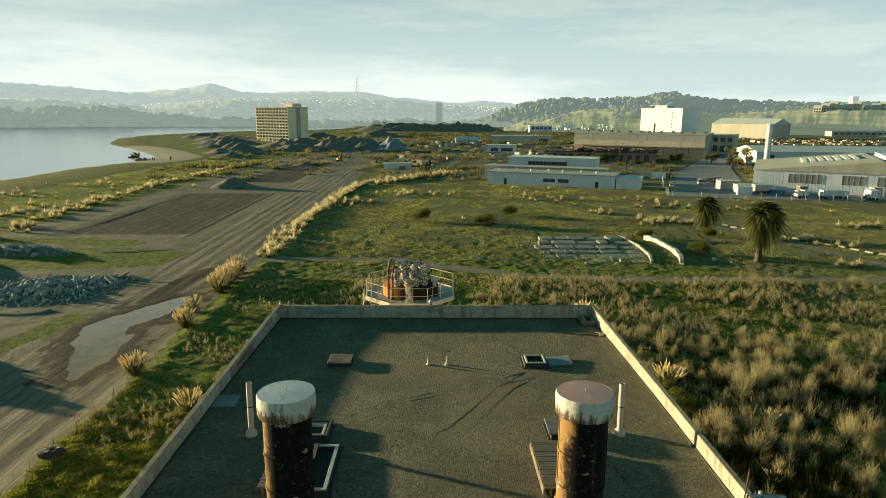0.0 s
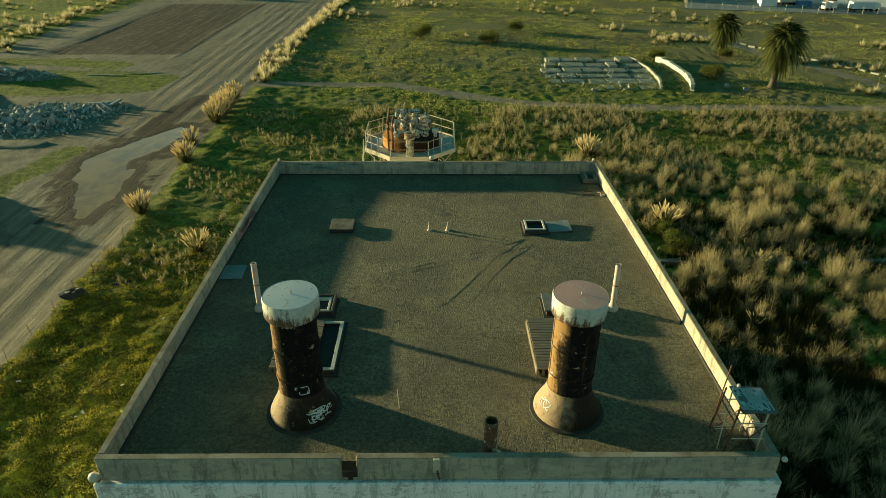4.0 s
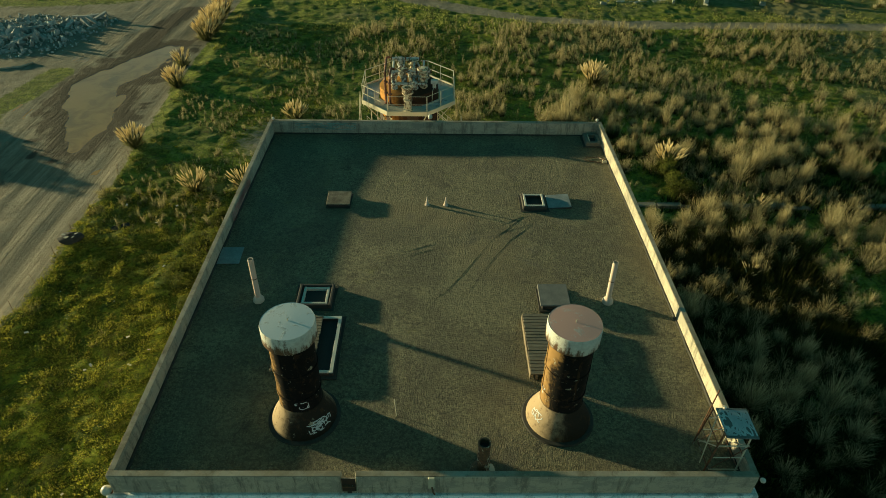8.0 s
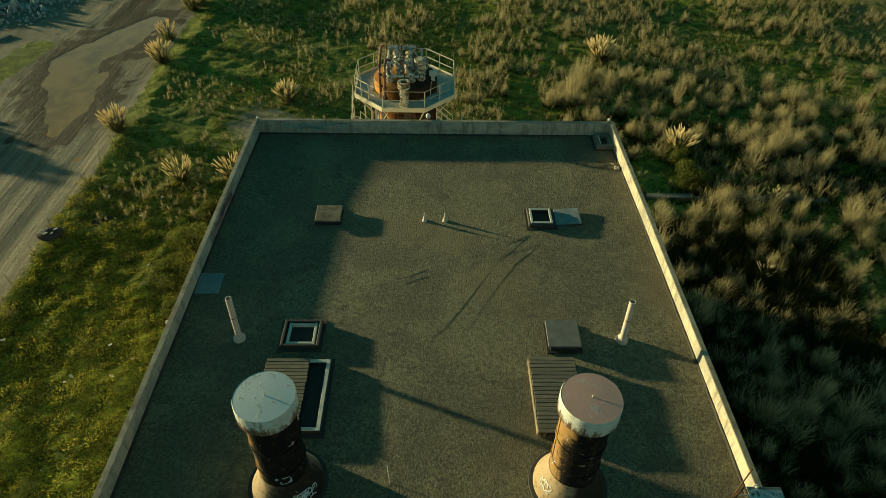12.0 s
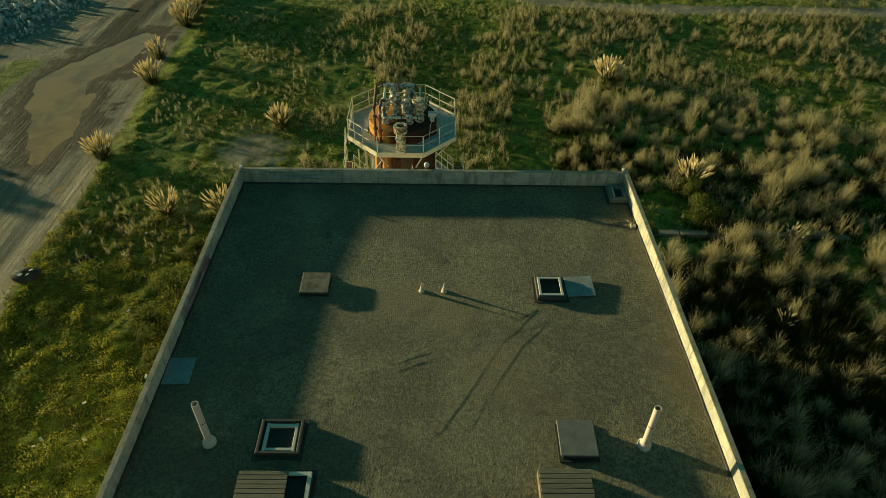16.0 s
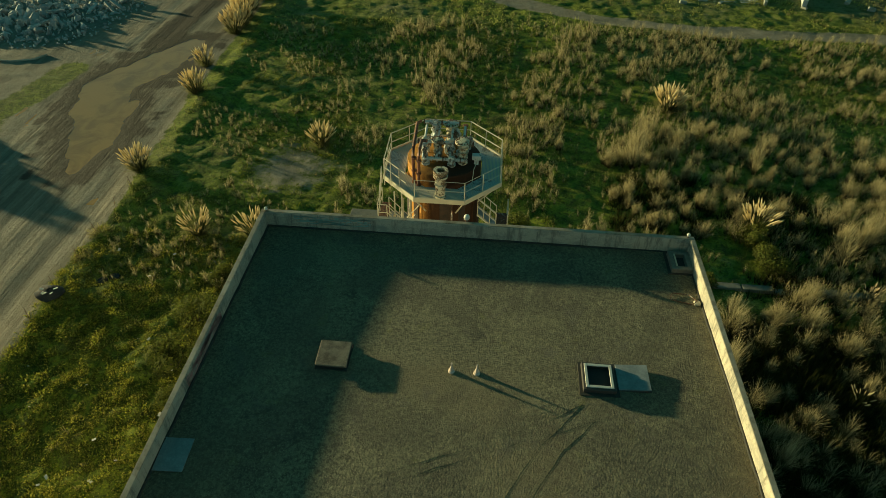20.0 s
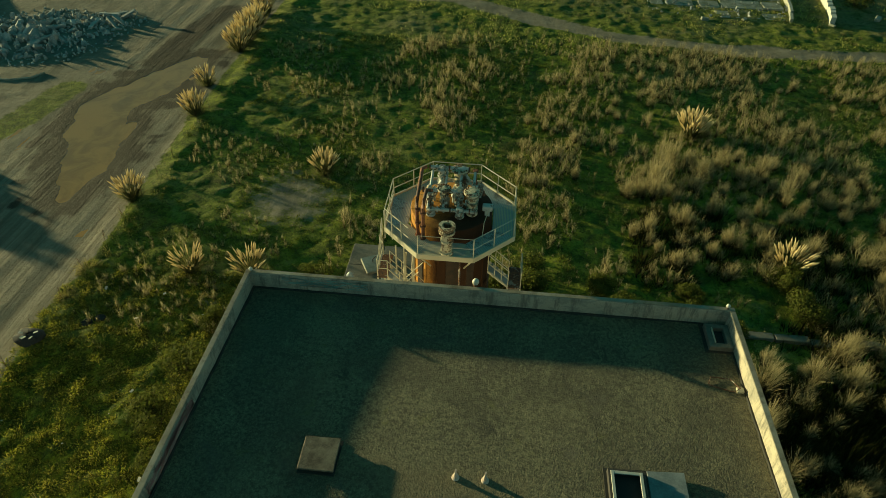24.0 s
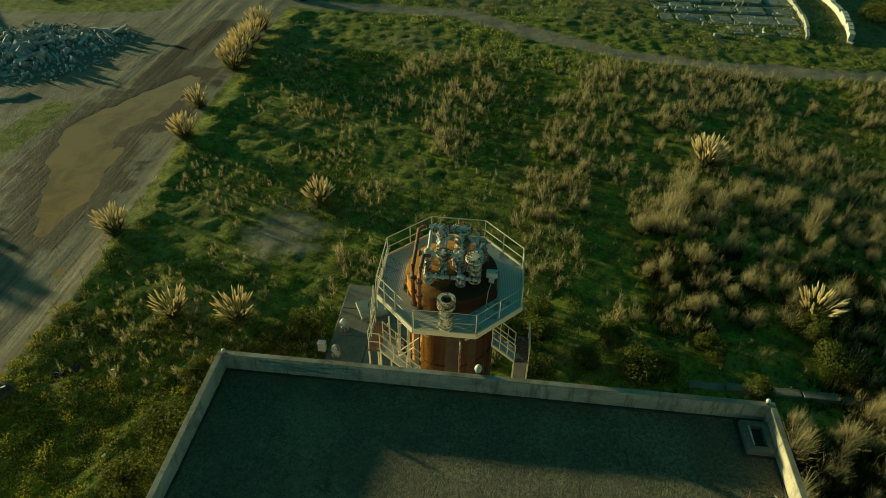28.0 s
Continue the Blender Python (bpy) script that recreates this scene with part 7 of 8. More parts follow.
for k in range(190):
    y, s = rng.uniform(-11.6, 11), rng.uniform(0.06, 0.24)
    x = rng.uniform(-12, inner_edge(y))
    part("chunk", STONES[rng.randrange(10)], RUIN_STONE, ruin, m=Matrix.LocRotScale((x, y, 0.20 + 0.3 * s), Euler([rng.uniform(0, 6.28) for _ in range(3)]), (s * rng.uniform(0.8, 1.6), s, 0.7 * s)))
arc = [(inner_edge(y), y) for y in np.linspace(-12, 11, 10)]
for (ax, ay), (bx, by) in zip(arc, arc[1:]):
    part("curved_edge", Geo().prism([(ax, ay), (ax + 0.4, ay), (bx + 0.4, by), (bx, by)], -0.2, 0.7 + rng.uniform(-.22, .15)), LIP, ruin)
arc = [(14.4 - 0.013 * (y - 1) ** 2, y) for y in np.linspace(-12, 11, 22)]
for (ax, ay), (bx, by) in zip(arc, arc[1:]):
    part("curved_wall", Geo().prism([(ax, ay), (ax + 0.7, ay), (bx + 0.7, by), (bx, by)], -0.2, 0.95 + rng.uniform(-.25, .15)), WHITE_FRAME, ruin, "curved white concrete wall")
for x, y, s in ((-4.5, -13.6, 0.5), (1.0, -12.8, 0.35), (19.5, -10.5, 0.6), (12.4, -13.5, 0.4), (22.0, -12.8, 0.5)):
    b = thing("concrete_lump", (31.8 + x, 85.0 + y, 0), "broken lump of pale concrete in the grass", "rubble", "concrete lumps by the ruin")
    part("lump", Geo().cbox(-s, s, -0.6 * s, 0.6 * s, -0.2, 0.8 * s, 0.12 * s, pose(0, 0, 0, 8, -6, 40 * x)), PALE_STONE, b)
kerb = thing("low_kerb", (0, 0, 0), "low broken concrete kerb through the brush", "kerb")
for k in range(16):
    x = 13.0 + 2.3 * k
    part("kerb_stone", Geo().cbox(x, x + 2.2, -0.3, 0.3, -0.2, 0.16, 0.04, pose(0, 12.3 - 0.05 * k, 0, 0, rng.uniform(-.6, .6), 0)), SLAB, kerb)
kerb2 = thing("broken_kerb", (0, 0, 0), "line of broken pale kerb stones in the grass", "kerb")
for k in range(20):
    f = k / 19
    part("kerb_stone", Geo().cbox(-0.9, 0.8, -0.25, 0.25, -0.1, 0.35, 0.05, pose(70 + 22 * f + rng.uniform(-.4, .4), 112 - 44 * f + rng.uniform(-.5, .5), 0, rng.uniform(-6, 6), rng.uniform(-6, 6), -62 + rng.uniform(-16, 16))), PALE_STONE, kerb2)


# ---- yards and buildings beyond ----
street = part("yard_asphalt", Geo().prism([(76, 168), (112, 160), (190, 152), (260, 150), (260, 186), (112, 190), (126, 222), (144, 268), (185, 363), (231, 466), (220, 466), (165, 353), (119, 268), (96, 215)], -0.3, 0.14), ASPHALT)
tagged(street, "grey asphalt yard and street by the sheds", "asphalt", kind="structure")


def face_windows(house, rows, y, mat=DARK_GLASS, depth=0.12, frame_mat=None):
    """Windows set into a front at y; rows of (x0, x1, z0, z1)."""
    for x0, x1, z0, z1 in rows:
        w = part("window", Geo().box(x0, x1, y - 0.05, y + depth, z0, z1), mat, house, "dark glazed window")
        n = max(1, int((x1 - x0) / 1.6))
        for k in range(n + 1):
            x = x0 + (x1 - x0) * k / n
            part("mullion", Geo().box(x - 0.06, x + 0.06, y - 0.10, y - 0.051, z0 - 0.05, z1 + 0.05), frame_mat or GREY_WALL, w)


def simple_house(name, x0, x1, y0, y1, h, wall, roof, label, windows=(), ridge_h=0.0, turn=0.0, group="", rim=0.4, along_x=True, glass=DARK_GLASS):
    a, b = (x1 - x0) / 2, (y1 - y0) / 2
    mid = pose(x0, y0, -0.1, 0, 0, turn) @ Vector((a, b, 0))
    t = thing(name, mid, label, "building", group, turn=turn)
    part("wall", Geo().box(-a, a, -b, b, 0, h), wall, t)
    g = Geo()
    o = rim
    if ridge_h:
        if along_x:
            p = [(-a - o, -b - o, h), (a + o, -b - o, h), (a + o, b + o, h), (-a - o, b + o, h), (-a - o, 0, h + ridge_h), (a + o, 0, h + ridge_h)]
            g.add(p, [(0, 1, 5, 4), (3, 4, 5, 2), (0, 4, 3), (1, 2, 5), (0, 3, 2, 1)])
        else:
            p = [(-a - o, -b - o, h), (a + o, -b - o, h), (a + o, b + o, h), (-a - o, b + o, h), (0, -b - o, h + ridge_h), (0, b + o, h + ridge_h)]
            g.add(p, [(0, 4, 5, 3), (1, 2, 5, 4), (0, 1, 4), (3, 5, 2), (0, 3, 2, 1)])
        part("roof", g, roof, t)
    else:
        part("roof", g.cbox(-a - o, a + o, -b - o, b + o, h, h + 0.35, 0.05), roof, t)
    face_windows(t, [(u0 - (x0 + x1) / 2, u1 - (x0 + x1) / 2, z0, z1) for u0, u1, z0, z1 in windows], -b, glass)
    return t


def build_highrise():
    w, d, h, n = 40.0, 27.0, 31.0, 10
    t = thing("apartment_tower", (-143.0, 577.0, -0.2), "tan ten-storey apartment tower with rows of windows", "building", turn=-30)
    part("wall", Geo().box(-w / 2, w / 2, -d / 2, d / 2, 3.2, h), TOWER_WALL, t)
    for k in range(9):
        x = -w / 2 + 1 + (w - 2) * k / 8
        part("column", Geo().box(x - 0.5, x + 0.5, -d / 2, -d / 2 + 1, 0, 3.3), TOWER_WALL, t)
    part("podium", Geo().box(-w / 2 + 2, w / 2 - 2, -d / 2 + 3, d / 2 - 1, 0, 3.3), GREY_WALL, t)
    part("roof", Geo().cbox(-w / 2 - 0.4, w / 2 + 0.4, -d / 2 - 0.4, d / 2 + 0.4, h, h + 0.8, 0.1), GREY_WALL, t)
    part("penthouse", Geo().cbox(8, 19, -6, 6, h + 0.8, h + 4.0, 0.1), TOWER_WALL, t)
    me = Geo().box(-1.25, 1.25, -0.12, 0.2, 0, 1.75).mesh("window", DARK_GLASS)
    ledge = Geo().box(-1.4, 1.4, -0.35, 0.1, -0.2, 0.0).mesh("sill", TOWER_WALL)
    for r in range(n):
        for c in range(11):
            wd = part("window", me, DARK_GLASS, t, m=pose(-w / 2 + 2.2 + c * (w - 4.4) / 10, -d / 2, 4.1 + r * (h - 3.6) / n))
            part("sill", ledge, TOWER_WALL, wd)
    for r in range(n + 1):
        part("floor_band", Geo().box(-w / 2 - 0.15, w / 2 + 0.15, -d / 2 - 0.3, -d / 2, 3.2 + r * (h - 3.6) / n, 3.75 + r * (h - 3.6) / n), TOWER_WALL, t)
    part("side_strip", Geo().box(w / 2, w / 2 + 0.3, -3, 3, 3.2, h), GREY_WALL, t)


build_highrise()
G1 = -21.0
simple_house("low_office", 20.5, 68, 206, 219, 4.6, WHITE_WALL, ROOFING, "long low white office with a dark flat roof", ((42, 46.5, 1.6, 2.9), (47.5, 51.5, 1.6, 2.9), (61, 62.2, 0.2, 2.4), (27, 28.2, 0.2, 2.4)), group="low white offices", turn=G1)
simple_house("office_wing", 65.2, 73.5, 188.8, 200, 3.8, WHITE_WALL, PALE_ROOF, "small white end wing of the office", group="low white offices", turn=G1)
simple_house("rear_office", 33, 71, 246, 260, 7.6, WHITE_WALL, PALE_ROOF, "white two-storey office behind the long one", ((42, 59, 4.6, 6.2), (64, 68, 1, 3)), group="low white offices", turn=G1)
simple_house("rear_annex", 21, 70, 226, 234, 5.2, CREAM_WALL, ROOFING, "low annex with a dark weathered roof", group="low white offices", turn=G1)
simple_house("hut", 37, 57, 412, 422, 5.0, WHITE_WALL, PALE_ROOF, "small white hut with dark openings", ((40, 45, 0.8, 3.2), (47, 55, 0.8, 3.2)), turn=-10)
simple_house("long_store", 54, 110, 566, 576, 6.4, CREAM_WALL, PALE_ROOF, "long low cream store building", ((98, 106, 1, 4),), turn=-8)
simple_house("pitched_store", 20, 41, 548, 566, 3.0, GREY_WALL, PALE_ROOF, "grey store with a pitched roof", ridge_h=2.6)

G2 = -28.0
factory = simple_house("factory", 96.1, 179.5, 402.6, 462.0, 13.8, BROWN_WALL, ROOFING, "long derelict brown factory with a pale window band", [(97 + 5.9 * k, 102.2 + 5.9 * k, 9.9, 13.0) for k in range(14)] + [(97 + 5.9 * k, 102.2 + 5.9 * k, 1.6, 4.6) for k in range(14)], turn=G2, glass=PALE_GLASS)
part("canopy_roof", Geo().prism([(-41.7, -36.0), (41.7, -36.0), (41.7, -29.8), (-41.7, -29.8)], 6.2, 6.7), ROOFING, factory, "sagging dark canopy roof")
for k in range(12):
    part("canopy_post", Geo().box(-41.2 + 7.4 * k, -40.8 + 7.4 * k, -35.8, -35.4, 0, 6.2), RUST_WALL, factory)
    part("roof_vent", Geo().cbox(-39.5 + 7 * k, -37.6 + 7 * k, -6 + 5 * (k % 3), -4 + 5 * (k % 3), 14.1, 15.4, 0.1), RUST_WALL, factory)
simple_house("factory_end", 190.2, 205.0, 402.5, 450.0, 12.4, BROWN_WALL, ROOFING, "end block of the derelict brown factory", [(191.5 + 4.5 * k, 194.5 + 4.5 * k, 8.6, 11.4) for k in range(3)] + [(191.5 + 4.5 * k, 194.5 + 4.5 * k, 2, 6) for k in range(3)], turn=G2)
burnt = simple_house("burnt_store", 67.4, 126.2, 334.7, 349.0, 5.4, RUST_WALL, SCORCHED, "low burnt-out rusty store with a fallen roof", [(69 + 4.6 * k, 72 + 4.6 * k, 0.8, 4.2) for k in range(12)], turn=-18.6)
scorch = random.Random(12)
for k in range(46):
    u, w = scorch.uniform(-28, 28), scorch.uniform(2.5, 7)
    part("fallen_sheet", Geo().cbox(-w / 2, w / 2, -1.6, 1.6, 0, 0.15, 0.03, pose(u, scorch.uniform(-6.5, 6), 5.8 + scorch.uniform(0, 1.2), scorch.uniform(-35, 35), scorch.uniform(-28, 28), scorch.uniform(-60, 60))), RUST_WALL if k % 3 else SCORCHED, burnt)

big = simple_house("white_block", 312.4, 379.4, 940.6, 995.4, 35.8, BLOCK_WALL, PALE_ROOF, "large plain white windowless block", [(363, 364.4, 8 + 5 * k, 10 + 5 * k) for k in range(5)] + [(335, 338, 0, 14)], turn=-50)
part("roof_plant", Geo().cbox(-18, 2, -16, 6, 36.8, 40.2, 0.2), WHITE_WALL, big)
simple_house("warehouse", 333.0, 404.0, 735.6, 783.6, 16.6, CREAM_WALL, PALE_ROOF, "long cream warehouse with a wide grey pitched roof", ridge_h=6.4, turn=-50)
simple_house("yard_store", 519, 640, 800, 816, 6.4, CREAM_WALL, ROOFING, "long low cream yard building with dark openings", [(522 + 8 * k, 527.5 + 8 * k, 2.6, 5.0) for k in range(14)], turn=-3)


simple_house("hill_office", 140, 172, 905, 920, 10.0, WHITE_WALL, PALE_ROOF, "white offices at the hill foot", [(143 + 6 * k, 147 + 6 * k, 5, 8) for k in range(5)])

shed = simple_house("white_shed", 113.5, 190, 187, 247, 7.4, WHITE_WALL, ROOFING, "large white corrugated shed with dark window bands", ((124.5, 135, 3.4, 6.5), (140.5, 147, 3.4, 6.5), (150.5, 166, 3.4, 6.5), (170, 184, 3.4, 6.5)), ridge_h=4.2, along_x=False, turn=-28, glass=GREY_GLASS)
for k in range(76):
    part("siding_rib", Geo().box(-38.0 + k, -37.95 + k, -30.025, -30.0, 0.3, 3.3 if 9.5 < k < 72 else 7.3), WHITE_WALL, shed)
for k in range(7):
    part("skylight", Geo().cbox(-0.8, 0.8, -13, 10, 0, 0.7, 0.05, pose(-22 + 2.7 * k, 4, 9.0 + 0.30 * k, 0, -6.2, 0)), PALE_ROOF, shed)
part("monitor", Geo().cbox(2, 26, -14, 14, 9.4, 12.6, 0.1), WHITE_WALL, shed, "raised white roof monitor")
face_windows(shed, [(4 + 7 * k, 9 + 7 * k, 10.4, 11.6) for k in range(3)], -14.0)
simple_house("rear_shed", 171, 300, 300, 334, 7.6, WHITE_WALL, PALE_ROOF, "long white shed with a pale metal roof", [(176, 180, 0.5, 6)], ridge_h=2.6, turn=-8)
ch = thing("white_chimney", (151.5, 252, 0), "tall slim white chimney behind the shed", "chimney")
part("flue", Geo().lathe([(1.35, -0.1), (1.15, 22.4), (0.9, 22.4)], 18), WHITE_WALL, ch, smooth=True)
part("rim", Geo().lathe([(1.2, 21.6), (1.3, 21.7), (1.3, 22.5), (1.1, 22.5)], 18), WHITE_WALL, ch)
for k in range(9):
    x = 602 + 12.4 * k + 6 * (k > 5)
    simple_house("terrace_house", x, x + 11.6, 990, 1004, 40 + 3 * (k % 3), CREAM_WALL, PALE_ROOF, "cream terrace house high on the hill", [(x + 1.0 + 3.6 * j, x + 3.2 + 3.6 * j, z, z + 2.4) for j in range(3) for z in (31.5, 35.5)], ridge_h=3.0, turn=-42, group="hill terrace houses")
mast = thing("radio_mast", (-423, 3600, 125), "tall three-legged radio mast on the far ridge", "radio mast")
for a in (0, 120, 240):
    c, s = math.cos(radians(a)), math.sin(radians(a))
    part("leg", Geo().tube([(14 * c, 14 * s, 0), (4 * c, 4 * s, 50), (6 * c, 6 * s, 95)], 1.1, 5), HILL_FAR, mast)
for z in (45, 70, 92):
    part("cross_arm", Geo().cbox(-10, 10, -1.5, 1.5, z - 1.5, z + 1.5, 0.3), HILL_FAR, mast)


# ---- vehicles, fences, poles ----
def build_car(x, y, turn, paint, label, van=False):
    t = thing("parked_car", (x, y, 0.14), label, "van" if van else "car", "parked vehicles", turn=turn)
    hh = 2.1 if van else 1.45
    part("body", Geo().cbox(-2.15, 2.15, -0.87, 0.87, 0.3, 0.95 if not van else 1.2, 0.12), paint, t)
    part("cabin", Geo().prism([(-1.7 if not van else -2.1, -0.78), (0.9 if not van else 1.5, -0.78), (0.9 if not van else 1.5, 0.78), (-1.7 if not van else -2.1, 0.78)], 0.94, hh - 0.08), DARK_GLASS, t, "dark car windows")
    part("roof", Geo().cbox(-1.6 if not van else -2.1, 0.7 if not van else 1.3, -0.76, 0.76, hh - 0.08, hh, 0.03), paint, t)
    for wx in (-1.35, 1.35):
        for wy in (-0.8, 0.8):
            w = part("wheel", Geo().lathe([(0.33, -0.11), (0.33, 0.11)], 14, m=pose(wx, wy, 0.33, 90, 0, 0)), TYRE, t)
            part("rim", Geo().lathe([(0.18, -0.12), (0.18, 0.12)], 10, m=pose(wx, wy, 0.33, 90, 0, 0)), CAR_PAINTS[1], w)


def build_truck(x, y, turn, box_len, box_h, mat, label):
    t = thing("parked_truck", (x, y, 0.14), label, "truck", "parked vehicles", turn=turn)
    part("cargo_box", Geo().cbox(-box_len / 2, box_len / 2, -1.2, 1.2, 0.9, 0.9 + box_h, 0.06), mat, t)
    part("cab", Geo().cbox(box_len / 2 + 0.15, box_len / 2 + 2.1, -1.1, 1.1, 0.55, 2.5, 0.2), CAR_PAINTS[0], t)
    part("windscreen", Geo().box(box_len / 2 + 2.05, box_len / 2 + 2.14, -0.95, 0.95, 1.5, 2.25), DARK_GLASS, t)
    part("chassis", Geo().box(-box_len / 2, box_len / 2 + 2, -0.5, 0.5, 0.5, 0.9), TYRE, t)
    for wx in (-box_len / 2 + 0.9, box_len / 2 - 0.6, box_len / 2 + 1.2):
        for wy in (-1.0, 1.0):
            part("wheel", Geo().lathe([(0.48, -0.15), (0.48, 0.15)], 14, m=pose(wx, wy, 0.48, 90, 0, 0)), TYRE, t)


for k, (x, y, a) in enumerate(((88, 196, 70), (90, 201, 70), (105, 208, 20), (108, 212, 20), (112, 216, 20), (115.5, 220, 20), (103, 204, 10), (110, 205, 5), (112, 262, 70), (130, 290, 60))):
    build_car(x, y, a, CAR_PAINTS[k % 5], ("white", "silver", "dark blue", "black", "red")[k % 5] + " parked car in the yard", van=k in (2, 6))
build_truck(111, 176, 5, 5.5, 2.2, CREAM_WALL, "cream box truck parked by the shed")
build_truck(119, 164, 180, 1.5, 1.8, CAR_PAINTS[0], "small white truck parked by the fence")
build_truck(127, 163, 2, 6.5, 1.9, WHITE_WALL, "white trailer truck parked by the fence")
build_truck(139, 161, 70, 6.0, 2.3, WHITE_WALL, "white box truck parked by the shed")
build_truck(150, 166, 90, 6.0, 2.3, CREAM_WALL, "cream box truck by the shed")
for k, (x, y, w, d, h, mat) in enumerate(((104, 174, 5, 3, 2.6, WHITE_WALL), (109, 181, 9, 3.5, 2.6, CREAM_WALL), (121.5, 170, 2.6, 2.4, 3.2, WOOD), (115.5, 174, 4, 2.5, 1.4, TARP), (145, 168, 3, 2.5, 3.0, CREAM_WALL), (93, 226, 6, 3, 2.6, WHITE_WALL), (106, 190, 7, 4, 3.0, GREY_WALL))):
    c = thing("yard_container", (x, y, 0.12), ("blue tarp-covered stack in the yard" if mat is TARP else "weathered storage container in the yard"), "container", "yard containers")
    part("shell", Geo().cbox(-w / 2, w / 2, -d / 2, d / 2, 0, h, 0.08), mat, c)
    part("lid", Geo().cbox(-w / 2 - 0.1, w / 2 + 0.1, -d / 2 - 0.1, d / 2 + 0.1, h, h + 0.12, 0.03), PALE_ROOF if mat is not TARP else TARP, c)


def build_fence(path, h, label, mat=RAIL):
    t = thing("wire_fence", (0, 0, 0), label, "fence")
    for (ax, ay), (bx, by) in zip(path, path[1:]):
        n = max(1, int(math.hypot(bx - ax, by - ay) / 4))
        for k in range(n):
            x, y = ax + (bx - ax) * k / n, ay + (by - ay) * k / n
            part("post", Geo().tube([(x, y, -0.1), (x, y, h)], 0.05, 5), mat, t)
        for z in (0.15, h * 0.5, h - 0.05):
            part("wire", Geo().tube([(ax, ay, z), (bx, by, z)], 0.02, 4), mat, t)


road_fence = thing("post_fence", (0, 0, 0), "sagging wire fence on thin posts along the dirt road", "fence")
rng = random.Random(77)
for k in range(22):
    y = -24 + 3.1 * k
    z = ground_at(-29.6, y)
    lean = rng.uniform(-.12, .12)
    part("post", Geo().tube([(-29.6, y, z - 0.2), (-29.6 + lean, y + lean, z + 1.1)], 0.018, 5), RUSTY, road_fence)
for zz in (0.45, 0.85, 1.25):
    part("wire", Geo().tube([(-29.6, -24 + 3.1 * k, ground_at(-29.6, -24 + 3.1 * k) + zz - 0.08 * (k % 2)) for k in range(22)], 0.006, 4), RUSTY, road_fence)
for k, (x, y, s) in enumerate(((-29.3, 13.1, 1.0), (-29.2, 10.2, 0.8), (-28.6, -2.0, 0.7))):
    t = new("dead_brush", blades(Geo(), random.Random(200 + k), 160, 0.5, 1.3, 0.25, 0.8, 0.014, -0.2, twig=2).mesh("dead_brush", STRAW, fix=False))
    t.matrix_basis = Matrix.LocRotScale((x, y, ground_at(x, y)), None, (s, s, s))
    tagged(t, "pale tangled heap of dead grass by the fence", "dead brush", "dead brush heaps")
for k, (x, y) in enumerate(((-26.8, 8.3), (-26.2, 8.9))):
    t = thing("old_tyre", (x, y, ground_at(x, y)), "old black tyre lying in the weeds", "tyre", "dumped tyres")
    part("tread", Geo().lathe([(0.2, 0.02), (0.34, 0.0), (0.38, 0.1), (0.34, 0.2), (0.2, 0.18)], 18), TYRE, t, smooth=True)
scraps = Geo()
for k in range(46):
    x, y = rng.uniform(-29, -12), rng.uniform(-24, 12)
    s = rng.uniform(0.04, 0.14)
    scraps.cbox(-s, s, -s * 0.6, s * 0.6, 0, s * 0.4, 0.01, pose(x, y, ground_at(x, y) + 0.12, rng.uniform(-30, 30), rng.uniform(-30, 30), rng.uniform(0, 180)))
tagged(part("litter", scraps, WHITE_FRAME), "small pale scraps of litter in the grass", "litter", kind="stuff")
build_fence(((78, 168), (112, 158.5), (190, 150)), 2.2, "wire fence along the asphalt yard")
build_fence(((77, 169), (86, 200), (95, 226)), 2.2, "wire fence beside the street")
for k, (x, y, h) in enumerate(((84, 240, 9), (98, 300, 9), (74, 228, 8.5), (110, 330, 9), (30, 520, 10), (8, 600, 12), (120, 370, 9), (70, 260, 9))):
    p = thing("utility_pole", (x, y, 0), "dark wooden utility pole with a cross arm", "utility pole", "utility poles")
    part("pole", Geo().tube([(0, 0, -0.2), (0, 0, h)], 0.16, 8, 0.11), TRUNK, p)
    part("cross_arm", Geo().cbox(-1.1, 1.1, -0.07, 0.07, h - 0.7, h - 0.5, 0.01), TRUNK, p)


for k, (x, y, s) in enumerate(((-191, 376, 7.0), (-166, 328, 4.5), (-161, 324, 3.5), (-181, 352, 3.0))):
    w = thing("wrecked_hull", (x, y, -0.8), "dark rotten wreck lying in the shallows", "wreck", "wrecks at the shore", turn=-50 + 25 * k)
    part("hull", Geo().prism([(-s, -0.1 * s), (-0.7 * s, -0.24 * s), (0.6 * s, -0.22 * s), (s, 0.05 * s), (0.5 * s, 0.24 * s), (-0.7 * s, 0.2 * s)], 0.0, 0.9), TYRE, w)
    part("cabin", Geo().cbox(-0.4 * s, 0.1 * s, -0.12 * s, 0.12 * s, 0.88, 1.7, 0.05), TRUNK, w)
    for j in range(3):
        part("rib", Geo().tube([(s * (0.2 + 0.2 * j), 0.2 * s, 0.6), (s * (0.2 + 0.2 * j), 0.24 * s, 1.9)], 0.16, 5), TRUNK, w)
office = bpy.data.objects["low_office"]
for k in range(7):
    part("roof_vent", Geo().lathe([(0.35, 0), (0.35, 0.5), (0.55, 0.55), (0.5, 0.8), (0.1, 0.9)], 10, (-20 + 6.1 * k, -1.5 + 3 * (k % 2), 4.9)), PALE_ROOF, office)


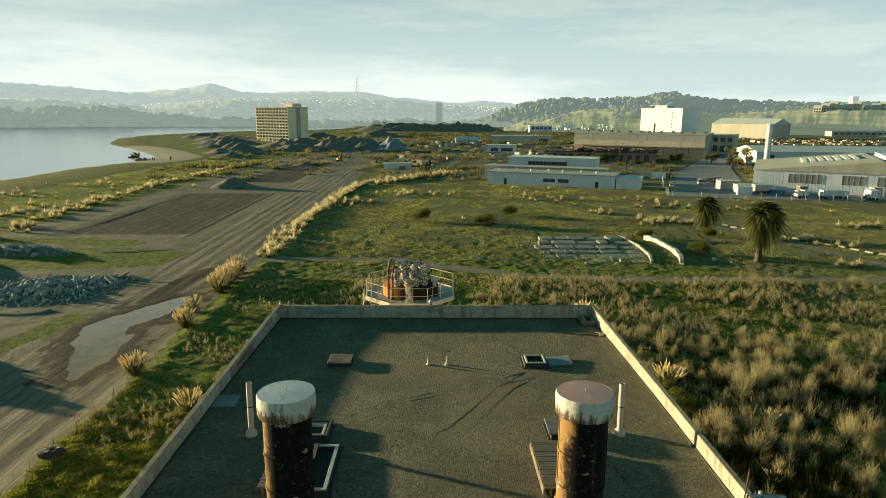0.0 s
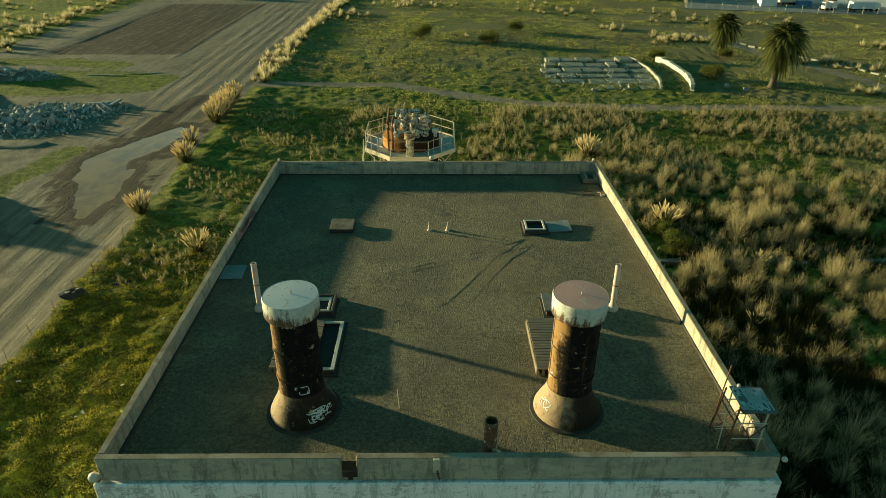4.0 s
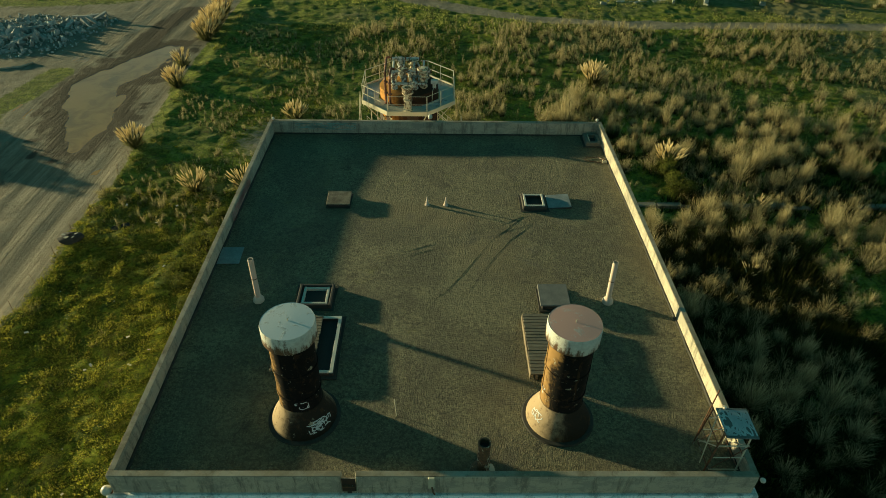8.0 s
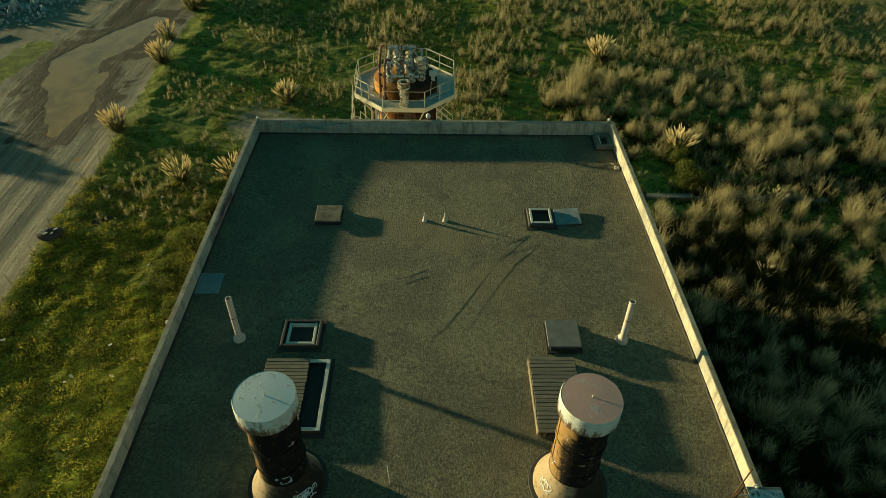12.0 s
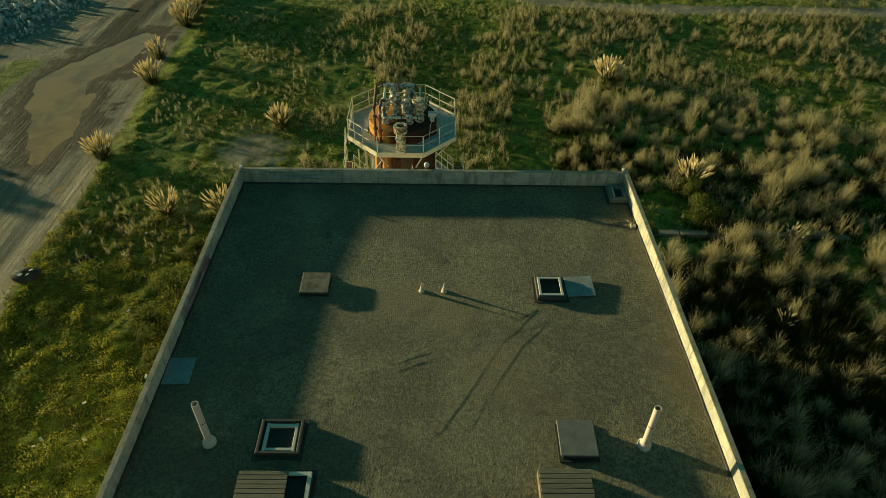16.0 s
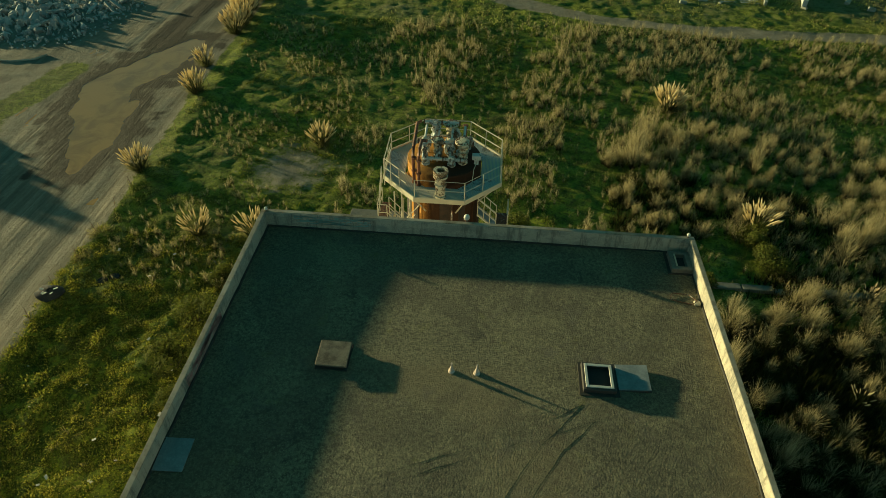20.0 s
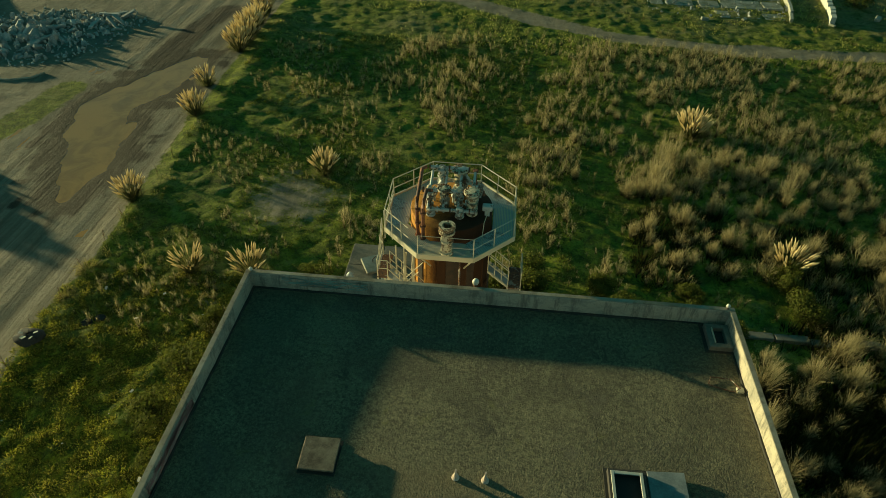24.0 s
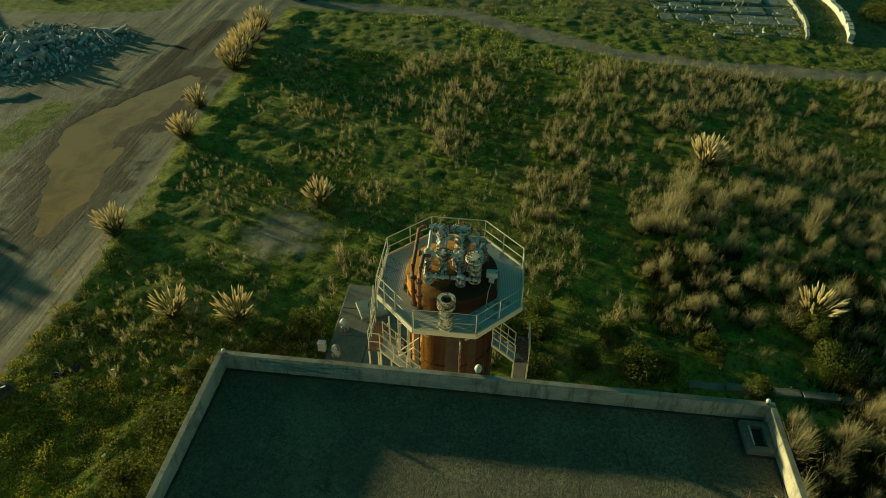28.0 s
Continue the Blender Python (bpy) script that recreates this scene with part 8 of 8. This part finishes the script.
def build_digger(x, y, turn, mat, label):
    t = thing("excavator", (x, y, 0), label, "excavator", "diggers in the yard", turn=turn)
    for s in (-1.0, 1.0):
        part("track", Geo().cbox(-1.8, 1.8, s - 0.3, s + 0.3, 0, 0.85, 0.25), TYRE, t)
    part("body", Geo().cbox(-1.7, 1.3, -1.2, 1.2, 0.9, 2.1, 0.15), mat, t)
    part("cab", Geo().cbox(0.1, 1.4, 0.1, 1.15, 2.1, 3.1, 0.1), DARK_GLASS, t)
    part("boom", Geo().tube([(1.2, -0.3, 1.8), (3.6, -0.3, 4.4), (5.6, -0.3, 2.6)], 0.24, 6), mat, t)
    part("bucket", Geo().cbox(5.2, 6.2, -0.8, 0.3, 1.4, 2.6, 0.2), TYRE, t)


for k, (x, y, a) in enumerate(((-15, 290, 20), (-9, 283, 150), (-3, 276, 80), (-52, 318, 40), (-24, 292, 200))):
    build_digger(x, y, a, YELLOW if k % 2 else TYRE, "excavator parked on the bare ground")
simple_house("site_cabin", -24, -11, 268, 272, 2.8, WHITE_WALL, PALE_ROOF, "small white site cabin on bare ground")
for x, y in ((-150, 330), (-154, 318), (-147, 322), (-158, 325)):
    p = thing("timber_pile", (x, y, -0.9), "dark old timber pile standing at the shore", "pile", "old shore piles")
    part("post", Geo().tube([(0, 0, 0), (0.1, 0, 2.6)], 0.35, 8, 0.28), TRUNK, p)
simple_house("far_tower", 960, 974, 1450, 1464, 70, HOUSES, HOUSES, "grey tower block behind the hill")
simple_house("hazy_tower", 5.0, 20.0, 1460, 1475, 51, HILL_SHORE, HILL_SHORE, "tall hazy tower block beyond the bank")

# loose goods, boats and containers too far and too many to count
goods = random.Random(71)
for name, mat, label in (("yard_clutter", CREAM_WALL, "cream crates and containers strewn over the far yards"), ("rusty_clutter", RUST_WALL, "rusty crates and scrap strewn over the far yards"), ("white_clutter", WHITE_WALL, "small white huts and vehicles at the hill foot")):
    g = Geo()
    for k in range(70 if name == "white_clutter" else 150):
        a = goods.uniform(0, 180)
        if name == "white_clutter":
            b, d = goods.uniform(8, 15.5), goods.uniform(1003, 1050)
            lift = float(np.interp(b, (6, 9, 13, 17), (0, 16, 36, 42))) * math.sin(math.pi / 2 * (d - 1000) / 400) ** 0.8
            x, y = d * math.sin(radians(b)), d * math.cos(radians(b)) - 38
        else:
            x, y, lift = goods.uniform(300, 480), goods.uniform(520, 655), 0.0
            if k % 3 == 0:
                x, y = goods.uniform(-20, 80), goods.uniform(255, 600)
        w, d2, h = goods.uniform(1.2, 6), goods.uniform(1.2, 3), goods.uniform(0.8, 2.4)
        g.box(-w / 2, w / 2, -d2 / 2, d2 / 2, lift - 1.5, lift + h, pose(x, y, 0, 0, 0, a))
    tagged(part(name, g, mat), label, "clutter", kind="stuff")


def build_tree(x, y, h, r, leaf, seed, label):
    """A tapered trunk with limbs and a loose crown of leaf clumps."""
    rng = random.Random(seed)
    t = thing("tree", (x, y, -0.1), label, "tree", "trees by the yards")
    limbs = Geo().tube([(0, 0, 0), (0.1, 0.1, h * 0.35), (0.0, 0.2, h * 0.7)], 0.32, 7, 0.1)
    crown = Geo()
    for k in range(11):
        a = 2.4 * k
        z0 = h * rng.uniform(0.25, 0.55)
        tip = Vector((r * rng.uniform(0.3, 0.85) * math.cos(a), r * rng.uniform(0.3, 0.85) * math.sin(a), h * rng.uniform(0.3, 0.95)))
        limbs.tube([(0, 0, z0), tip * 0.6 + Vector((0, 0, z0 * 0.3)), tip], 0.12, 5, 0.03)
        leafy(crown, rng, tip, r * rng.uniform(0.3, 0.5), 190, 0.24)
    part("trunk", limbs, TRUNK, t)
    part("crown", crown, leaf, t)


for k, (x, y, h, r, leaf) in enumerate(((147, 276, 11, 3.6, STRAW), (151, 270, 13, 3.8, STRAW), (100, 326, 5, 5.0, LEAF), (108, 330, 5.5, 5.0, LEAF), (92, 318, 4.5, 4.0, LEAF), (-24, 590, 10, 9, LEAF), (-8, 598, 9, 8, LEAF), (135, 318, 5, 3.5, LEAF), (-104, 1150, 15, 10, LEAF), (-90, 1156, 12, 7, LEAF), (112, 345, 6, 5, LEAF), (84, 326, 4.5, 4, LEAF), (155, 318, 5, 4, LEAF), (160, 300, 4, 4, LEAF))):
    build_tree(x, y, h, r, leaf, 90 + k, "bare brownish tree beside the street" if leaf is STRAW else "dark green tree beside the yards")


def build_bag(x, y, s, seed):
    """A slack black rubbish bag with pale scraps on it."""
    rng = random.Random(seed)
    t = thing("rubbish_bag", (x, y, ground_at(x, y)), "slack black rubbish bag with pale scraps in the weeds", "rubbish")
    g = Geo()
    prof = [(0.5, 0.0), (0.62, 0.12), (0.58, 0.3), (0.35, 0.45), (0.08, 0.5)]
    n = 14
    for r, z in prof:
        for k in range(n):
            a = 2 * math.pi * k / n
            q = s * r * rng.uniform(0.8, 1.2)
            g.v.append((1.5 * q * math.cos(a), q * math.sin(a), s * z * rng.uniform(0.85, 1.15) - 0.03))
            g.t.append(0.0)
    for i in range(len(prof) - 1):
        for k in range(n):
            k2 = (k + 1) % n
            g.f.append((i * n + k, i * n + k2, (i + 1) * n + k2, (i + 1) * n + k))
    part("bag", g, TYRE, t, "glossy black plastic", True)
    for k in range(5):
        part("scrap", Geo().cbox(-0.16, 0.14, -0.06, 0.07, 0, 0.03, 0.01, pose(s * rng.uniform(-.6, .6), s * rng.uniform(-.4, .4), s * 0.46, rng.uniform(-20, 20), rng.uniform(-20, 20), rng.uniform(0, 180))), WHITE_FRAME, t, "pale paper scrap")


build_bag(-29.4, 6.2, 1.1, 7)
